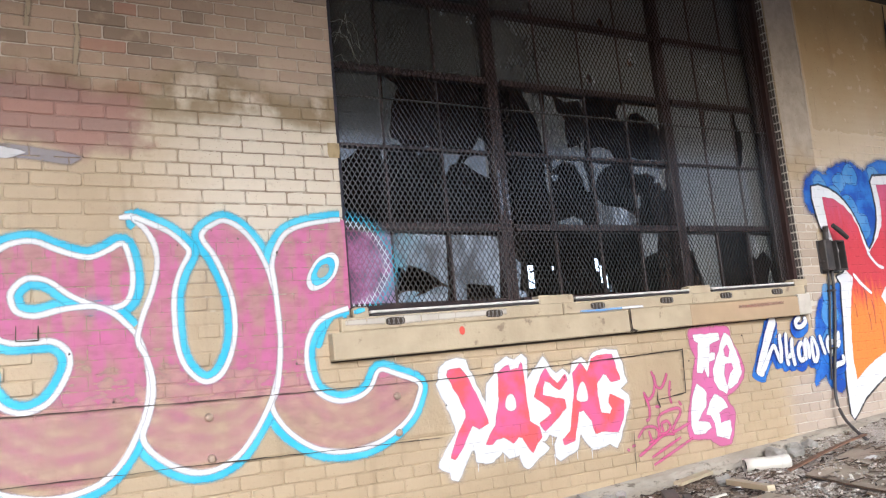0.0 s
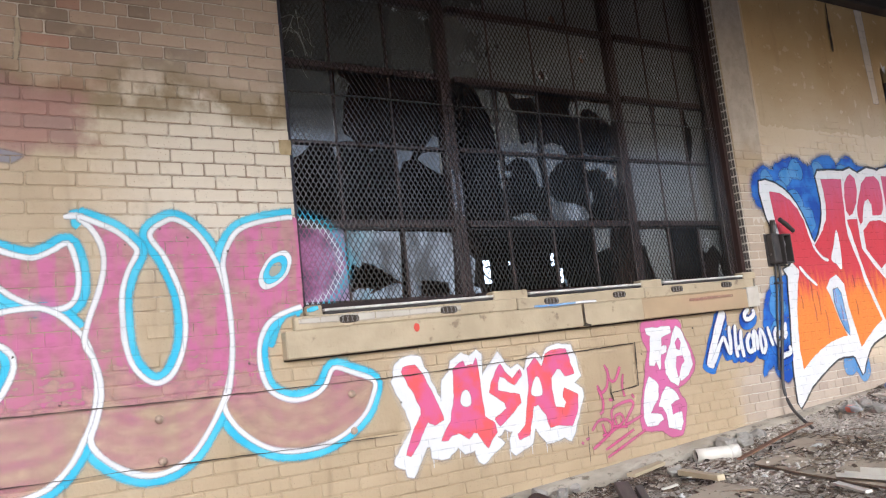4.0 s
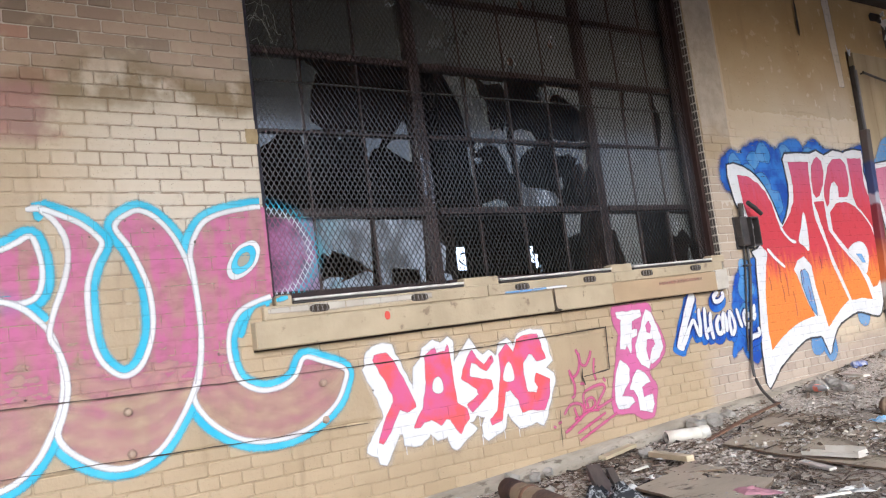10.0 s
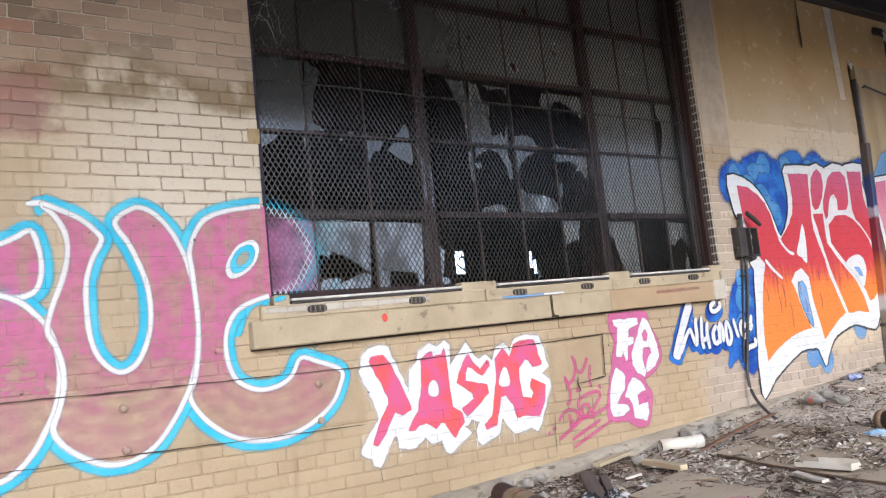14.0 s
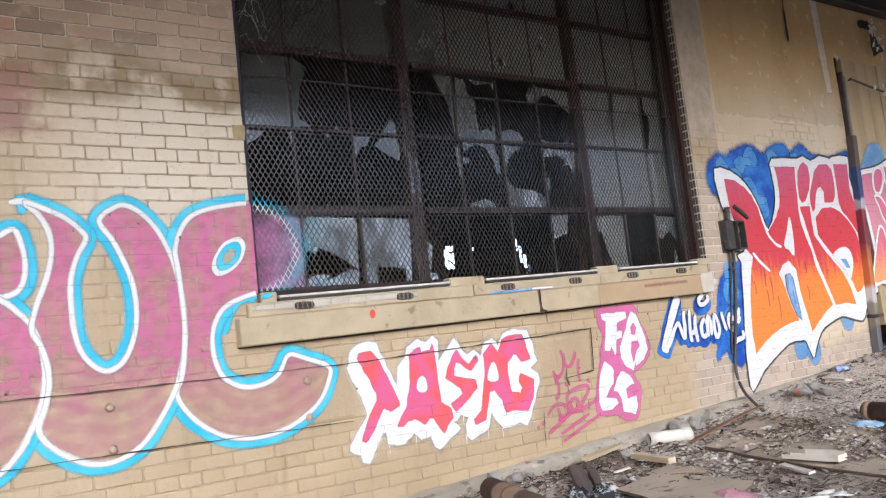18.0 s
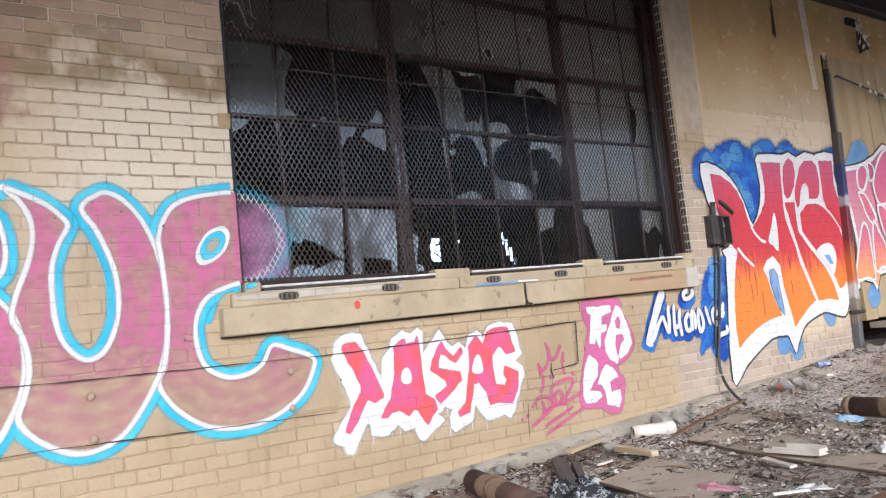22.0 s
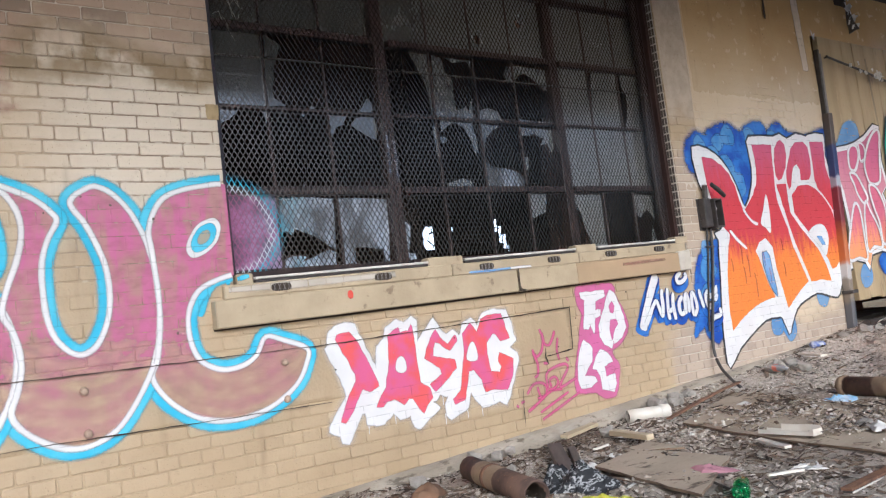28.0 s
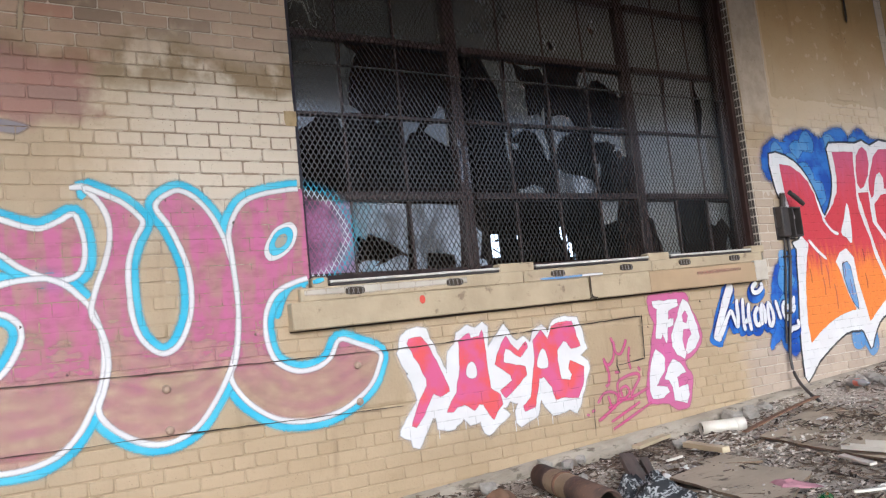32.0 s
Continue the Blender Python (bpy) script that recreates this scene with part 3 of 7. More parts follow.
# ---- mesh helpers ----
def mesh_ob(name, bm, material, parent=None, label="", shade=False):
    me = bpy.data.meshes.new(name)
    bm.normal_update()
    bm.to_mesh(me)
    bm.free()
    if material:
        me.materials.append(material)
    if shade:
        for p in me.polygons:
            p.use_smooth = True
    ob = new(name, me)
    if parent:
        ob.parent = parent
    if label:
        ob["label"] = label
    return ob


def part(name, bm, material, parent, label="", shade=False):
    return mesh_ob(name, bm, material, parent, label, shade)


def thing(name, label, category, group="", m=None):
    ob = new(name)
    ob.empty_display_size = 0.05
    if m:
        ob.matrix_world = m
    return tagged(ob, label, category, group)


def box(x0, x1, y0, y1, z0, z1, bevel=0.0, bm=None, seg=1):
    bm = bm or bmesh.new()
    vs = bmesh.ops.create_cube(bm, size=1)["verts"]
    for v in vs:
        v.co = Vector(((x0 + x1) / 2 + v.co.x * (x1 - x0), (y0 + y1) / 2 + v.co.y * (y1 - y0), (z0 + z1) / 2 + v.co.z * (z1 - z0)))
    if bevel:
        es = list({e for v in vs for e in v.link_edges})
        bmesh.ops.bevel(bm, geom=es, offset=bevel, segments=seg, affect="EDGES", profile=0.5)
    return bm


def roughen(bm, amount, scale=6.0, seed=0.0):
    for v in bm.verts:
        v.co += noise.noise_vector(v.co * scale + Vector((seed, seed * 1.7, seed * 0.6))) * amount
    return bm


def cut_up(bm, n):
    bmesh.ops.subdivide_edges(bm, edges=bm.edges[:], cuts=n, use_grid_fill=True)
    return bm


def tube(points, radius, sides=8, bm=None, caps=True):
    """A round bar along points; radius may be a list."""
    bm = bm or bmesh.new()
    pts = [Vector(p) for p in points]
    rad = radius if isinstance(radius, (list, tuple)) else [radius] * len(pts)
    rings = []
    for i, p in enumerate(pts):
        d = (pts[min(i + 1, len(pts) - 1)] - pts[max(i - 1, 0)]).normalized()
        a = d.cross(Vector((0, 0, 1)) if abs(d.z) < 0.9 else Vector((0, 1, 0))).normalized()
        b = d.cross(a)
        rings.append([bm.verts.new(p + (a * math.cos(2 * math.pi * k / sides) + b * math.sin(2 * math.pi * k / sides)) * rad[i]) for k in range(sides)])
    for r0, r1 in zip(rings, rings[1:]):
        for k in range(sides):
            bm.faces.new((r0[k], r0[(k + 1) % sides], r1[(k + 1) % sides], r1[k]))
    if caps:
        bm.faces.new(rings[0])
        bm.faces.new(rings[-1][::-1])
    bmesh.ops.recalc_face_normals(bm, faces=bm.faces[:])
    return bm


def turned(profile, sides=20, axis="z", bm=None):
    """A turned body from (radius, height) pairs."""
    bm = bm or bmesh.new()
    rings = []
    for r, h in profile:
        ring = []
        for k in range(sides):
            c, s = r * math.cos(2 * math.pi * k / sides), r * math.sin(2 * math.pi * k / sides)
            ring.append(bm.verts.new({"z": (c, s, h), "x": (h, c, s), "y": (c, h, s)}[axis]))
        rings.append(ring)
    for r0, r1 in zip(rings, rings[1:]):
        for k in range(sides):
            bm.faces.new((r0[k], r0[(k + 1) % sides], r1[(k + 1) % sides], r1[k]))
    bmesh.ops.recalc_face_normals(bm, faces=bm.faces[:])
    return bm


def smooth(pts, n=4, closed=True):
    """A soft curve through the points (Catmull-Rom)."""
    out, m = [], len(pts)
    for i in range(m if closed else m - 1):
        g = (lambda k: pts[k % m]) if closed else (lambda k: pts[max(0, min(m - 1, k))])
        p0, p1, p2, p3 = (Vector(g(i + k)) for k in (-1, 0, 1, 2))
        for s in range(n):
            t = s / n
            out.append(0.5 * ((2 * p1) + (p2 - p0) * t + (2 * p0 - 5 * p1 + 4 * p2 - p3) * t * t + (3 * p1 - p0 - 3 * p2 + p3) * t ** 3))
    if not closed:
        out.append(Vector(pts[-1]))
    return out


def clip(pts, inside, cross):
    out = []
    for a, b in zip(pts, pts[1:] + pts[:1]):
        if inside(a):
            out.append(a)
        if inside(a) != inside(b):
            out.append(cross(a, b))
    return out


def clip_axis(pts, axis, limit, keep_less=True):
    ins = (lambda p: p[axis] <= limit) if keep_less else (lambda p: p[axis] >= limit)
    return clip([Vector(p) for p in pts], ins, lambda a, b: a.lerp(b, (limit - a[axis]) / (b[axis] - a[axis])))


def facing(bm):
    bm.normal_update()
    for f in bm.faces:
        if f.normal.y > 0:
            f.normal_flip()
    return bm


def area(pts, y, bm=None, soft=0.0):
    """A flat painted area on the wall, outlined by (x, z) points; soft: width of its misty rim."""
    bm = bm or bmesh.new()
    cover = bm.verts.layers.float.get("cover") or bm.verts.layers.float.new("cover")
    pts = [Vector((p[0], p[1])) for p in pts]
    pts = [p for i, p in enumerate(pts) if (p - pts[i - 1]).length > 1e-4]
    vs = [bm.verts.new((p.x, y, p.y)) for p in pts]
    for v in vs:
        v[cover] = 1.0
    for t in tessellate_polygon([[Vector((p.x, p.y, 0)) for p in pts]]):
        try:
            bm.faces.new([vs[k] for k in t])
        except ValueError:
            continue
    if soft:
        m = len(pts)
        turn = sum(pts[i].x * pts[(i + 1) % m].y - pts[(i + 1) % m].x * pts[i].y for i in range(m))
        sign = -1 if turn > 0 else 1
        rim = []
        for i in range(m):
            d = (pts[(i + 1) % m] - pts[i - 1])
            d = d.normalized() if d.length > 1e-6 else Vector((1, 0))
            q = pts[i] + Vector((-d.y, d.x)) * sign * soft
            v = bm.verts.new((q.x, y + 0.0002 + (i % 12) * 2e-5, q.y))
            v[cover] = 0.0
            rim.append(v)
        for i in range(m):
            j = (i + 1) % m
            try:
                bm.faces.new((vs[i], vs[j], rim[j], rim[i]))
            except ValueError:
                continue
    return facing(bm)


def ribbon(pts, width, y, closed=True, shift=0.0, keep=None, bm=None, soft=0.010, ragged=0.3):
    """A painted line along (x, z) points with misty edges; shift moves it outwards."""
    bm = bm or bmesh.new()
    cover = bm.verts.layers.float.get("cover") or bm.verts.layers.float.new("cover")
    m = len(pts)
    turn = sum(pts[i][0] * pts[(i + 1) % m][1] - pts[(i + 1) % m][0] * pts[i][1] for i in range(m))
    sign = -1 if turn > 0 else 1
    last = None
    for i in range(m + (1 if closed else 0)):
        a, b, c = (pts[(i + k) % m] if closed else pts[max(0, min(m - 1, i + k))] for k in (-1, 0, 1))
        d = Vector((c[0] - a[0], c[1] - a[1]))
        if d.length < 1e-6:
            continue
        d.normalize()
        nrm = Vector((-d.y, d.x)) * sign
        w = width * (1 - ragged / 2 + ragged * (0.5 + noise.noise(Vector((b[0] * 9, b[1] * 9, width * 50))))) / 2
        if not closed:
            w *= min(1.0, 0.45 + min(i, m - 1 - i) * 0.35)
        p = Vector(b) + nrm * shift
        if keep and not keep(p):
            last = None
            continue
        yy = y - (i % 40) * 3e-5
        row = []
        for o, k in ((w + soft, 0.0), (max(w - soft, w * 0.3), 1.0), (-max(w - soft, w * 0.3), 1.0), (-w - soft, 0.0)):
            v = bm.verts.new((p.x + nrm.x * o, yy, p.y + nrm.y * o))
            v[cover] = k
            row.append(v)
        if last:
            for k in range(3):
                bm.faces.new((last[k], last[k + 1], row[k + 1], row[k]))
        last = row
    return facing(bm)


def ground_z(x):
    """Height of the littered ground along the wall: it rises slowly towards the loading door."""
    return 0.036 * max(0.0, min(x, 6.4) - 2.0) ** 1.5


def bank(x, y):
    """Gravel piled against the wall's foot beyond the window, a hollow before it."""
    s = max(0.0, min(1.0, (x - 2.1) / 1.4))
    return (0.075 * s * s * (3 - 2 * s) - 0.045) * max(0.0, 1 - abs(y + 0.1) / 0.35) * (0.9 + 0.6 * noise.noise(Vector((x * 2, 3, 1))))


# ---- ground ----
def build_ground():
    xs = sorted(set([-900, -300, -100, -40, -15, -8, -5] + [round(-3 + 0.06 * i, 3) for i in range(184)] + [9, 12, 20, 50, 150, 500, 900]))
    ys = sorted(set([-900, -300, -100, -40, -15, -9, -6] + [round(-4.2 + 0.06 * i, 3) for i in range(75)] + [0.35, 2, 8, 30, 100, 300, 900]))
    verts, faces = [], []
    for y in ys:
        for x in xs:
            z = ground_z(x)
            if -4.3 < y < 0.3 and -3.2 < x < 8.5:
                z += 0.035 * (noise.fractal(Vector((x * 1.6, y * 1.6, 0)), 1.0, 2.0, 4) ) + 0.004
                z += bank(x, y)
            elif y > 0.3:
                z = -0.3
            verts.append((x, y, z))
    n = len(xs)
    for j in range(len(ys) - 1):
        for i in range(n - 1):
            a = j * n + i
            faces.append((a, a + 1, a + n + 1, a + n))
    me = bpy.data.meshes.new("ground")
    me.from_pydata(verts, [], faces)
    me.materials.append(DIRT)
    for p in me.polygons:
        p.use_smooth = True
    return tagged(new("ground", me), "bare grey-brown dirt ground littered with rubble", "ground", kind="structure")


build_ground()

# ---- walls ----
WIN_L, WIN_R, WIN_B, WIN_T = 0.116, 3.72, 1.165, 3.56
DOOR_L, DOOR_R = 6.0, 8.7


def wall_piece(name, x0, x1, z0, z1, label):
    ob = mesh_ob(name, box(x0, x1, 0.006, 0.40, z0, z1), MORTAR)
    return tagged(ob, label, "brick wall", kind="structure")


WALL_W = wall_piece("wall_1", -7.0, WIN_L, -0.3, 4.6, "tan-painted brick wall, worn bare and stained higher up")
WALL_S = wall_piece("wall_2", WIN_L, WIN_R, -0.3, WIN_B - 0.12, "tan-painted brick wall below the steel window")
WALL_E = wall_piece("wall_3", WIN_R, DOOR_L, -0.3, 4.6, "tan-painted brick wall, bare pinkish brick near the ground")
wall_piece("wall_4", WIN_L, WIN_R, WIN_T, 4.6, "tan-painted brick wall above the steel window")
wall_piece("wall_5", DOOR_L, DOOR_R, 3.05, 4.6, "tan-painted brick wall above the loading door")
wall_piece("wall_6", DOOR_R, 16.0, -0.3, 4.6, "tan-painted brick wall beyond the loading door")


def paint_coat(wall, x0, x1, z0, z1, deep, swing, seed):
    """Thick old paint and mortar between the bricks, filling the joints unevenly."""
    s = 0.0135
    nx, nz = int((x1 - x0) / s), int((z1 - z0) / s)
    verts, faces = [], []
    for j in range(nz + 1):
        for i in range(nx + 1):
            x, z = x0 + (x1 - x0) * i / nx, z0 + (z1 - z0) * j / nz
            y = deep + (0.0035 if x > 3.2 and z < 0.5 + 0.12 * noise.noise(Vector((x * 3, 0, 5))) else 0.0) + swing * (noise.noise(Vector((x * 5, seed, z * 9))) + 0.8 * noise.noise(Vector((x * 31, seed, z * 31))))
            if seed == 2:
                y += 0.007 * max(0.0, min(1.0, (z + 0.3 * noise.noise(Vector((x * 1.5, 2, z))) - 2.05) / 0.2))
            if x > 4.05 and seed == 4:
                course = ((z - ROW0) / PITCH + 0.5) % 1.0
                over = max(0.0, min(1.0, (z + 0.25 * noise.noise(Vector((x * 1.3, 3, z * 1.5))) - 2.3) / 0.12))
                y = 0.0045 * (1 - over) - over * 0.0046 + (0.0011 * max(0.0, 1 - (z - 2.3) / 0.9) if abs(course - 0.5) < 0.11 else 0.0) * over
            if x < 4.05 and seed == 4:
                # thin plaster laid over the bricks beside the window
                y -= 0.012 * max(0.0, min(1.0, (z + 0.15 * noise.noise(Vector((x * 6, 1, z * 4))) - 2.2) / 0.08))
            if seed == 3 and x < 2.36 and (0.478 if x < 0.6 else 0.51) < z < 0.765:
                # smooth plastered panel between the two long cracks
                y = -0.0042 + 0.12 * (y - deep)
            verts.append((x, max(-0.0045 if seed == 3 and y < -0.0025 else -0.0046 if seed == 4 else 0.0026 if seed == 2 else -0.0006, min(0.0095, y)), z))
    for j in range(nz):
        for i in range(nx):
            a = j * (nx + 1) + i
            faces.append((a, a + 1, a + nx + 2, a + nx + 1))
    me = bpy.data.meshes.new("paint_coat")
    me.from_pydata(verts, [], faces)
    me.materials.append(MORTAR)
    for p in me.polygons:
        p.use_smooth = True
    ob = new("paint_coat", me)
    ob.parent = wall


paint_coat(WALL_W, -2.6, WIN_L - 0.002, 0.931, 2.45, 0.0026, 0.0036, 2)
paint_coat(WALL_S, -2.6, DOOR_L, 0.0, 0.93, 0.0056, 0.0030, 3)
paint_coat(WALL_E, WIN_R + 0.002, DOOR_L, 0.931, 4.0, 0.0022, 0.0008, 4)


FAR_HOLES = [(6.70, 6.80, 2.06, 2.36), (6.90, 7.18, 2.08, 2.50), (7.58, 7.64, 2.40, 2.47), (8.60, 8.70, 2.36, 2.60), (8.70, 8.79, 2.14, 2.46), (8.79, 8.885, 2.03, 2.30), (8.885, 8.96, 1.96, 2.09), (10.03, 10.1, 2.88, 2.96)]


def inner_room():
    # unseen side and end walls, added to keep daylight out of the hall
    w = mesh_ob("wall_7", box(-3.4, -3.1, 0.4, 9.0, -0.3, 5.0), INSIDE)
    tagged(w, "unseen dark brown side wall closing the hall", "wall", kind="structure")
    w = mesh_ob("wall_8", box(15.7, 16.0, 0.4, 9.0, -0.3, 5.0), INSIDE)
    tagged(w, "unseen dark brown end wall closing the hall", "wall", kind="structure")
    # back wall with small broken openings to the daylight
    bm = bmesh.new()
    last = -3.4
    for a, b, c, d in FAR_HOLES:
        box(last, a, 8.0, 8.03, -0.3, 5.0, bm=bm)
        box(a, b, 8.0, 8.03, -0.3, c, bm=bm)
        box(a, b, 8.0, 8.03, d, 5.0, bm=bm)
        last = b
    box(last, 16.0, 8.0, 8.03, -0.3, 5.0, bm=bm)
    tagged(mesh_ob("wall_9", bm, INSIDE), "dark brown back wall of the hall with small broken openings", "wall", kind="structure")
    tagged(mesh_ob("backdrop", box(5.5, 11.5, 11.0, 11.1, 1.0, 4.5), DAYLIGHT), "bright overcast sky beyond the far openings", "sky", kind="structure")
    tagged(mesh_ob("floor", box(-3.4, 16.0, 0.4, 9.0, -0.2, 0.3), INSIDE_FLOOR), "unseen pale brown floor inside the hall", "floor", kind="structure")
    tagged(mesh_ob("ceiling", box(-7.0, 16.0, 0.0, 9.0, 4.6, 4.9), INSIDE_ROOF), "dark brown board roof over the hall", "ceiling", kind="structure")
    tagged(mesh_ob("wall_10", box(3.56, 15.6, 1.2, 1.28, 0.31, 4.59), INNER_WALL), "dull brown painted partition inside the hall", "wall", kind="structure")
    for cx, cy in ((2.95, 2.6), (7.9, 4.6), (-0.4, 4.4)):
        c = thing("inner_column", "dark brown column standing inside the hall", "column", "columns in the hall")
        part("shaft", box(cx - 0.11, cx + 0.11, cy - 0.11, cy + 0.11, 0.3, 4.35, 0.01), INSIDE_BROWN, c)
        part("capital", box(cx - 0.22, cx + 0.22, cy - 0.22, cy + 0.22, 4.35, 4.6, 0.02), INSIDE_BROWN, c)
    # broken laths across the far openings
    rnd = random.Random(4)
    for x0, x1, z0, z1 in (FAR_HOLES[0], FAR_HOLES[1], (8.60, 8.96, 1.96, 2.60)):
        b = thing("boarding", "broken dark laths nailed across a far opening", "boards", "boarded openings")
        slant = x0 > 8
        for i in range(7 if slant else 14):
            w, h = rnd.uniform(0.02, 0.10), rnd.uniform(0.004, 0.014 if slant else 0.02)
            u, v = rnd.random(), rnd.random()
            if slant:
                u = max(0.0, min(1.0, 1.0 - v + rnd.uniform(-0.25, 0.25)))
            bm = box(-w, w, 8.04 + 0.006 * i, 8.045 + 0.006 * i, -h, h, 0.002)
            bmesh.ops.rotate(bm, verts=bm.verts, cent=(0, 8.06, 0), matrix=Matrix.Rotation(rnd.uniform(0.0, 3.1), 3, "Y"))
            bmesh.ops.translate(bm, verts=bm.verts, vec=(x0 + (x1 - x0) * u, 0, z0 + (z1 - z0) * v))
            part("lath", bm, INSIDE_BROWN, b)


inner_room()

# concrete footing along the wall's foot, rising with the ground
bm = bmesh.new()
n = 260
prof = []
for i in range(n + 1):
    x = -7.0 + (DOOR_L + 7.0) * i / n
    top = -0.045 + 0.05 * max(x, -0.5)
    wob = 0.008 * noise.fractal(Vector((x * 4, 0, 0)), 1.0, 2.0, 3)
    prof.append([bm.verts.new(p) for p in ((x, 0.02, -0.4), (x, -0.085 + wob, -0.4), (x, -0.075 + wob, top - 0.03 + wob), (x, -0.05 + wob, top + wob * 0.6), (x, 0.02, top + 0.012))])
for a, b in zip(prof, prof[1:]):
    for k in range(4):
        bm.faces.new((a[k], a[k + 1], b[k + 1], b[k]))
bm.faces.new(prof[0]), bm.faces.new(prof[-1])
bmesh.ops.recalc_face_normals(bm, faces=bm.faces[:])
tagged(mesh_ob("footing", bm, FOOTING, shade=True), "rough grey concrete footing along the foot of the wall", "footing", kind="structure")


# canopy over the yard side
def canopy():
    ob = mesh_ob("canopy", box(-7.0, 10.0, -3.86, 0.0, 3.80, 3.95), CANOPY)
    tagged(ob, "dark timber canopy roof over the loading yard", "canopy", kind="structure")
    for i in range(9):
        x = -6.2 + i * 1.95
        part("joist", box(x - 0.06, x + 0.06, -3.85, -0.003, 3.62, 3.798, 0.006), CANOPY, ob)
    part("edge_beam", box(-7.0, 10.0, -4.02, -3.865, 3.52, 3.96, 0.01), CANOPY, ob)
    part("wall_plate", box(-7.0, 10.0, -0.12, -0.004, 3.575, 3.798, 0.01), CANOPY, ob)
    for x in (-6.5, 9.8):
        p = thing("canopy_post", "dark timber post under the canopy's outer beam", "post", "canopy posts")
        part("shaft", box(x - 0.1, x + 0.1, -4.03, -3.85, -0.1, 3.518, 0.01), CANOPY, p)


canopy()


# ---- sill ----
def tilt(x):
    return 0.0165 * x


def sill_block(parent, name, x0, x1, y0, y1, z0, z1, mat, bevel=0.006, rough=0.004):
    bm = cut_up(box(x0, x1, y0, y1, z0, z1, 0), 3)
    for v in bm.verts:
        v.co.z += tilt(v.co.x)
    roughen(bm, rough, 7, x0)
    es = [e for e in bm.edges if len(e.link_faces) == 2 and e.calc_face_angle(0) > 1.0]
    bmesh.ops.bevel(bm, geom=es, offset=bevel, segments=1, affect="EDGES")
    return part(name, bm, mat, parent)


sill = thing("window_sill", "tan-painted stone window sill in two steps, cracked and chipped", "window sill")
sill["kind"] = "structure"
sill_block(sill, "lower_stone", -0.012, 1.936, -0.062, 0.10, 0.897, 1.036, SILL)
sill_block(sill, "lower_stone", 1.943, 2.46, -0.064, 0.10, 0.897, 1.036, SILL)
sill_block(sill, "lower_stone", 2.4605, 3.53, -0.062, 0.10, 0.897, 1.034, SILL_DARK)
sill_block(sill, "lower_stone", 3.5305, 3.668, -0.06, 0.10, 0.897, 1.045, SILL_BARE)
sill_block(sill, "upper_step", 0.05, 1.452, -0.036, 0.16, 1.036, 1.108, SILL)
sill_block(sill, "upper_step", 1.458, 2.52, -0.036, 0.16, 1.036, 1.108, SILL)
sill_block(sill, "upper_step", 2.524, 3.66, -0.034, 0.16, 1.036, 1.108, SILL)
for a, b in ((0.128, 0.215), (1.30, 1.555), (2.515, 2.715), (3.565, 3.715)):
    sill_block(sill, "upstand", a, b, -0.022, 0.06, 1.10, 1.158, SILL, 0.008)
part("inner_bed", box(WIN_L + 0.001, WIN_R - 0.001, 0.165, 0.40, 1.046, WIN_B), SILL_DARK, sill)
# black crack in the sill
bm = ribbon([(1.939, 1.072), (1.941, 1.04), (1.937, 1.005), (1.94, 0.975), (1.943, 0.95)], 0.008, -0.0675, False, soft=0.0005, ragged=1.2)
area([(1.915, 0.93), (1.935, 0.947), (1.942, 0.972), (1.951, 0.946), (1.99, 0.936), (1.975, 0.927)], -0.0675, bm)
part("crack", bm, CRACK_SHADE, sill)
# black strip painted along the sill's underside for the shade below it
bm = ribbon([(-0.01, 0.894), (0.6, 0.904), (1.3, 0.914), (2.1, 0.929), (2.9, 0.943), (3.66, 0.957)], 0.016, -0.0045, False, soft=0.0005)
part("shadow_joint", bm, CRACK_SHADE, sill)
part("scraped_face", ribbon([(0.07, 1.083), (0.4, 1.087), (0.8, 1.094), (1.05, 1.098)], 0.052, -0.0399, False, soft=0.012, ragged=0.5), P_SCRAPE, sill, "whitish scraped paint")
part("cyan_smear", ribbon([(0.125, 1.136), (0.155, 1.142), (0.188, 1.148)], 0.036, -0.0285, False, soft=0.008), P_CYAN, sill, "cyan paint run over the sill's end")
# white and blue paint smears along the step's edge
part("paint_smear", ribbon([(1.55, 1.072), (1.7, 1.072), (1.88, 1.078)], 0.016, -0.068, False), P_SKY, sill, "pale blue paint smear")
part("paint_smear", ribbon([(1.88, 1.078), (1.95, 1.08), (2.05, 1.08)], 0.011, -0.069, False), P_WHITE, sill, "white paint smear")
part("paint_smear", ribbon([(2.9, 1.04), (3.1, 1.045), (3.36, 1.05)], 0.026, -0.069, False, soft=0.012), P_FADED, sill, "faded red paint smear")
part("paint_dot", area([(0.731 + 0.018 * math.cos(k * 0.524), 1.006 + 0.024 * math.sin(k * 0.524)) for k in range(12)], -0.069), P_RED_DOT, sill, "red spray dot")


# ---- the steel window ----
COLS = [0.145, 0.487, 0.862, 1.258, 1.638, 2.0, 2.35, 2.72, 3.088, 3.412, 3.685]
ROWS = [1.172, 1.618, 2.086, 2.538, 3.005, 3.52]
SASH_Y = 0.20
window = thing("window_1", "large brown steel factory window, many panes broken", "window")
window["kind"] = "structure"


def bar(name, x0, x1, z0, z1, depth=0.045, mat=None, y=SASH_Y):
    return part(name, box(x0, x1, y - depth, y + 0.012, z0, z1, 0.004), mat or STEEL, window)


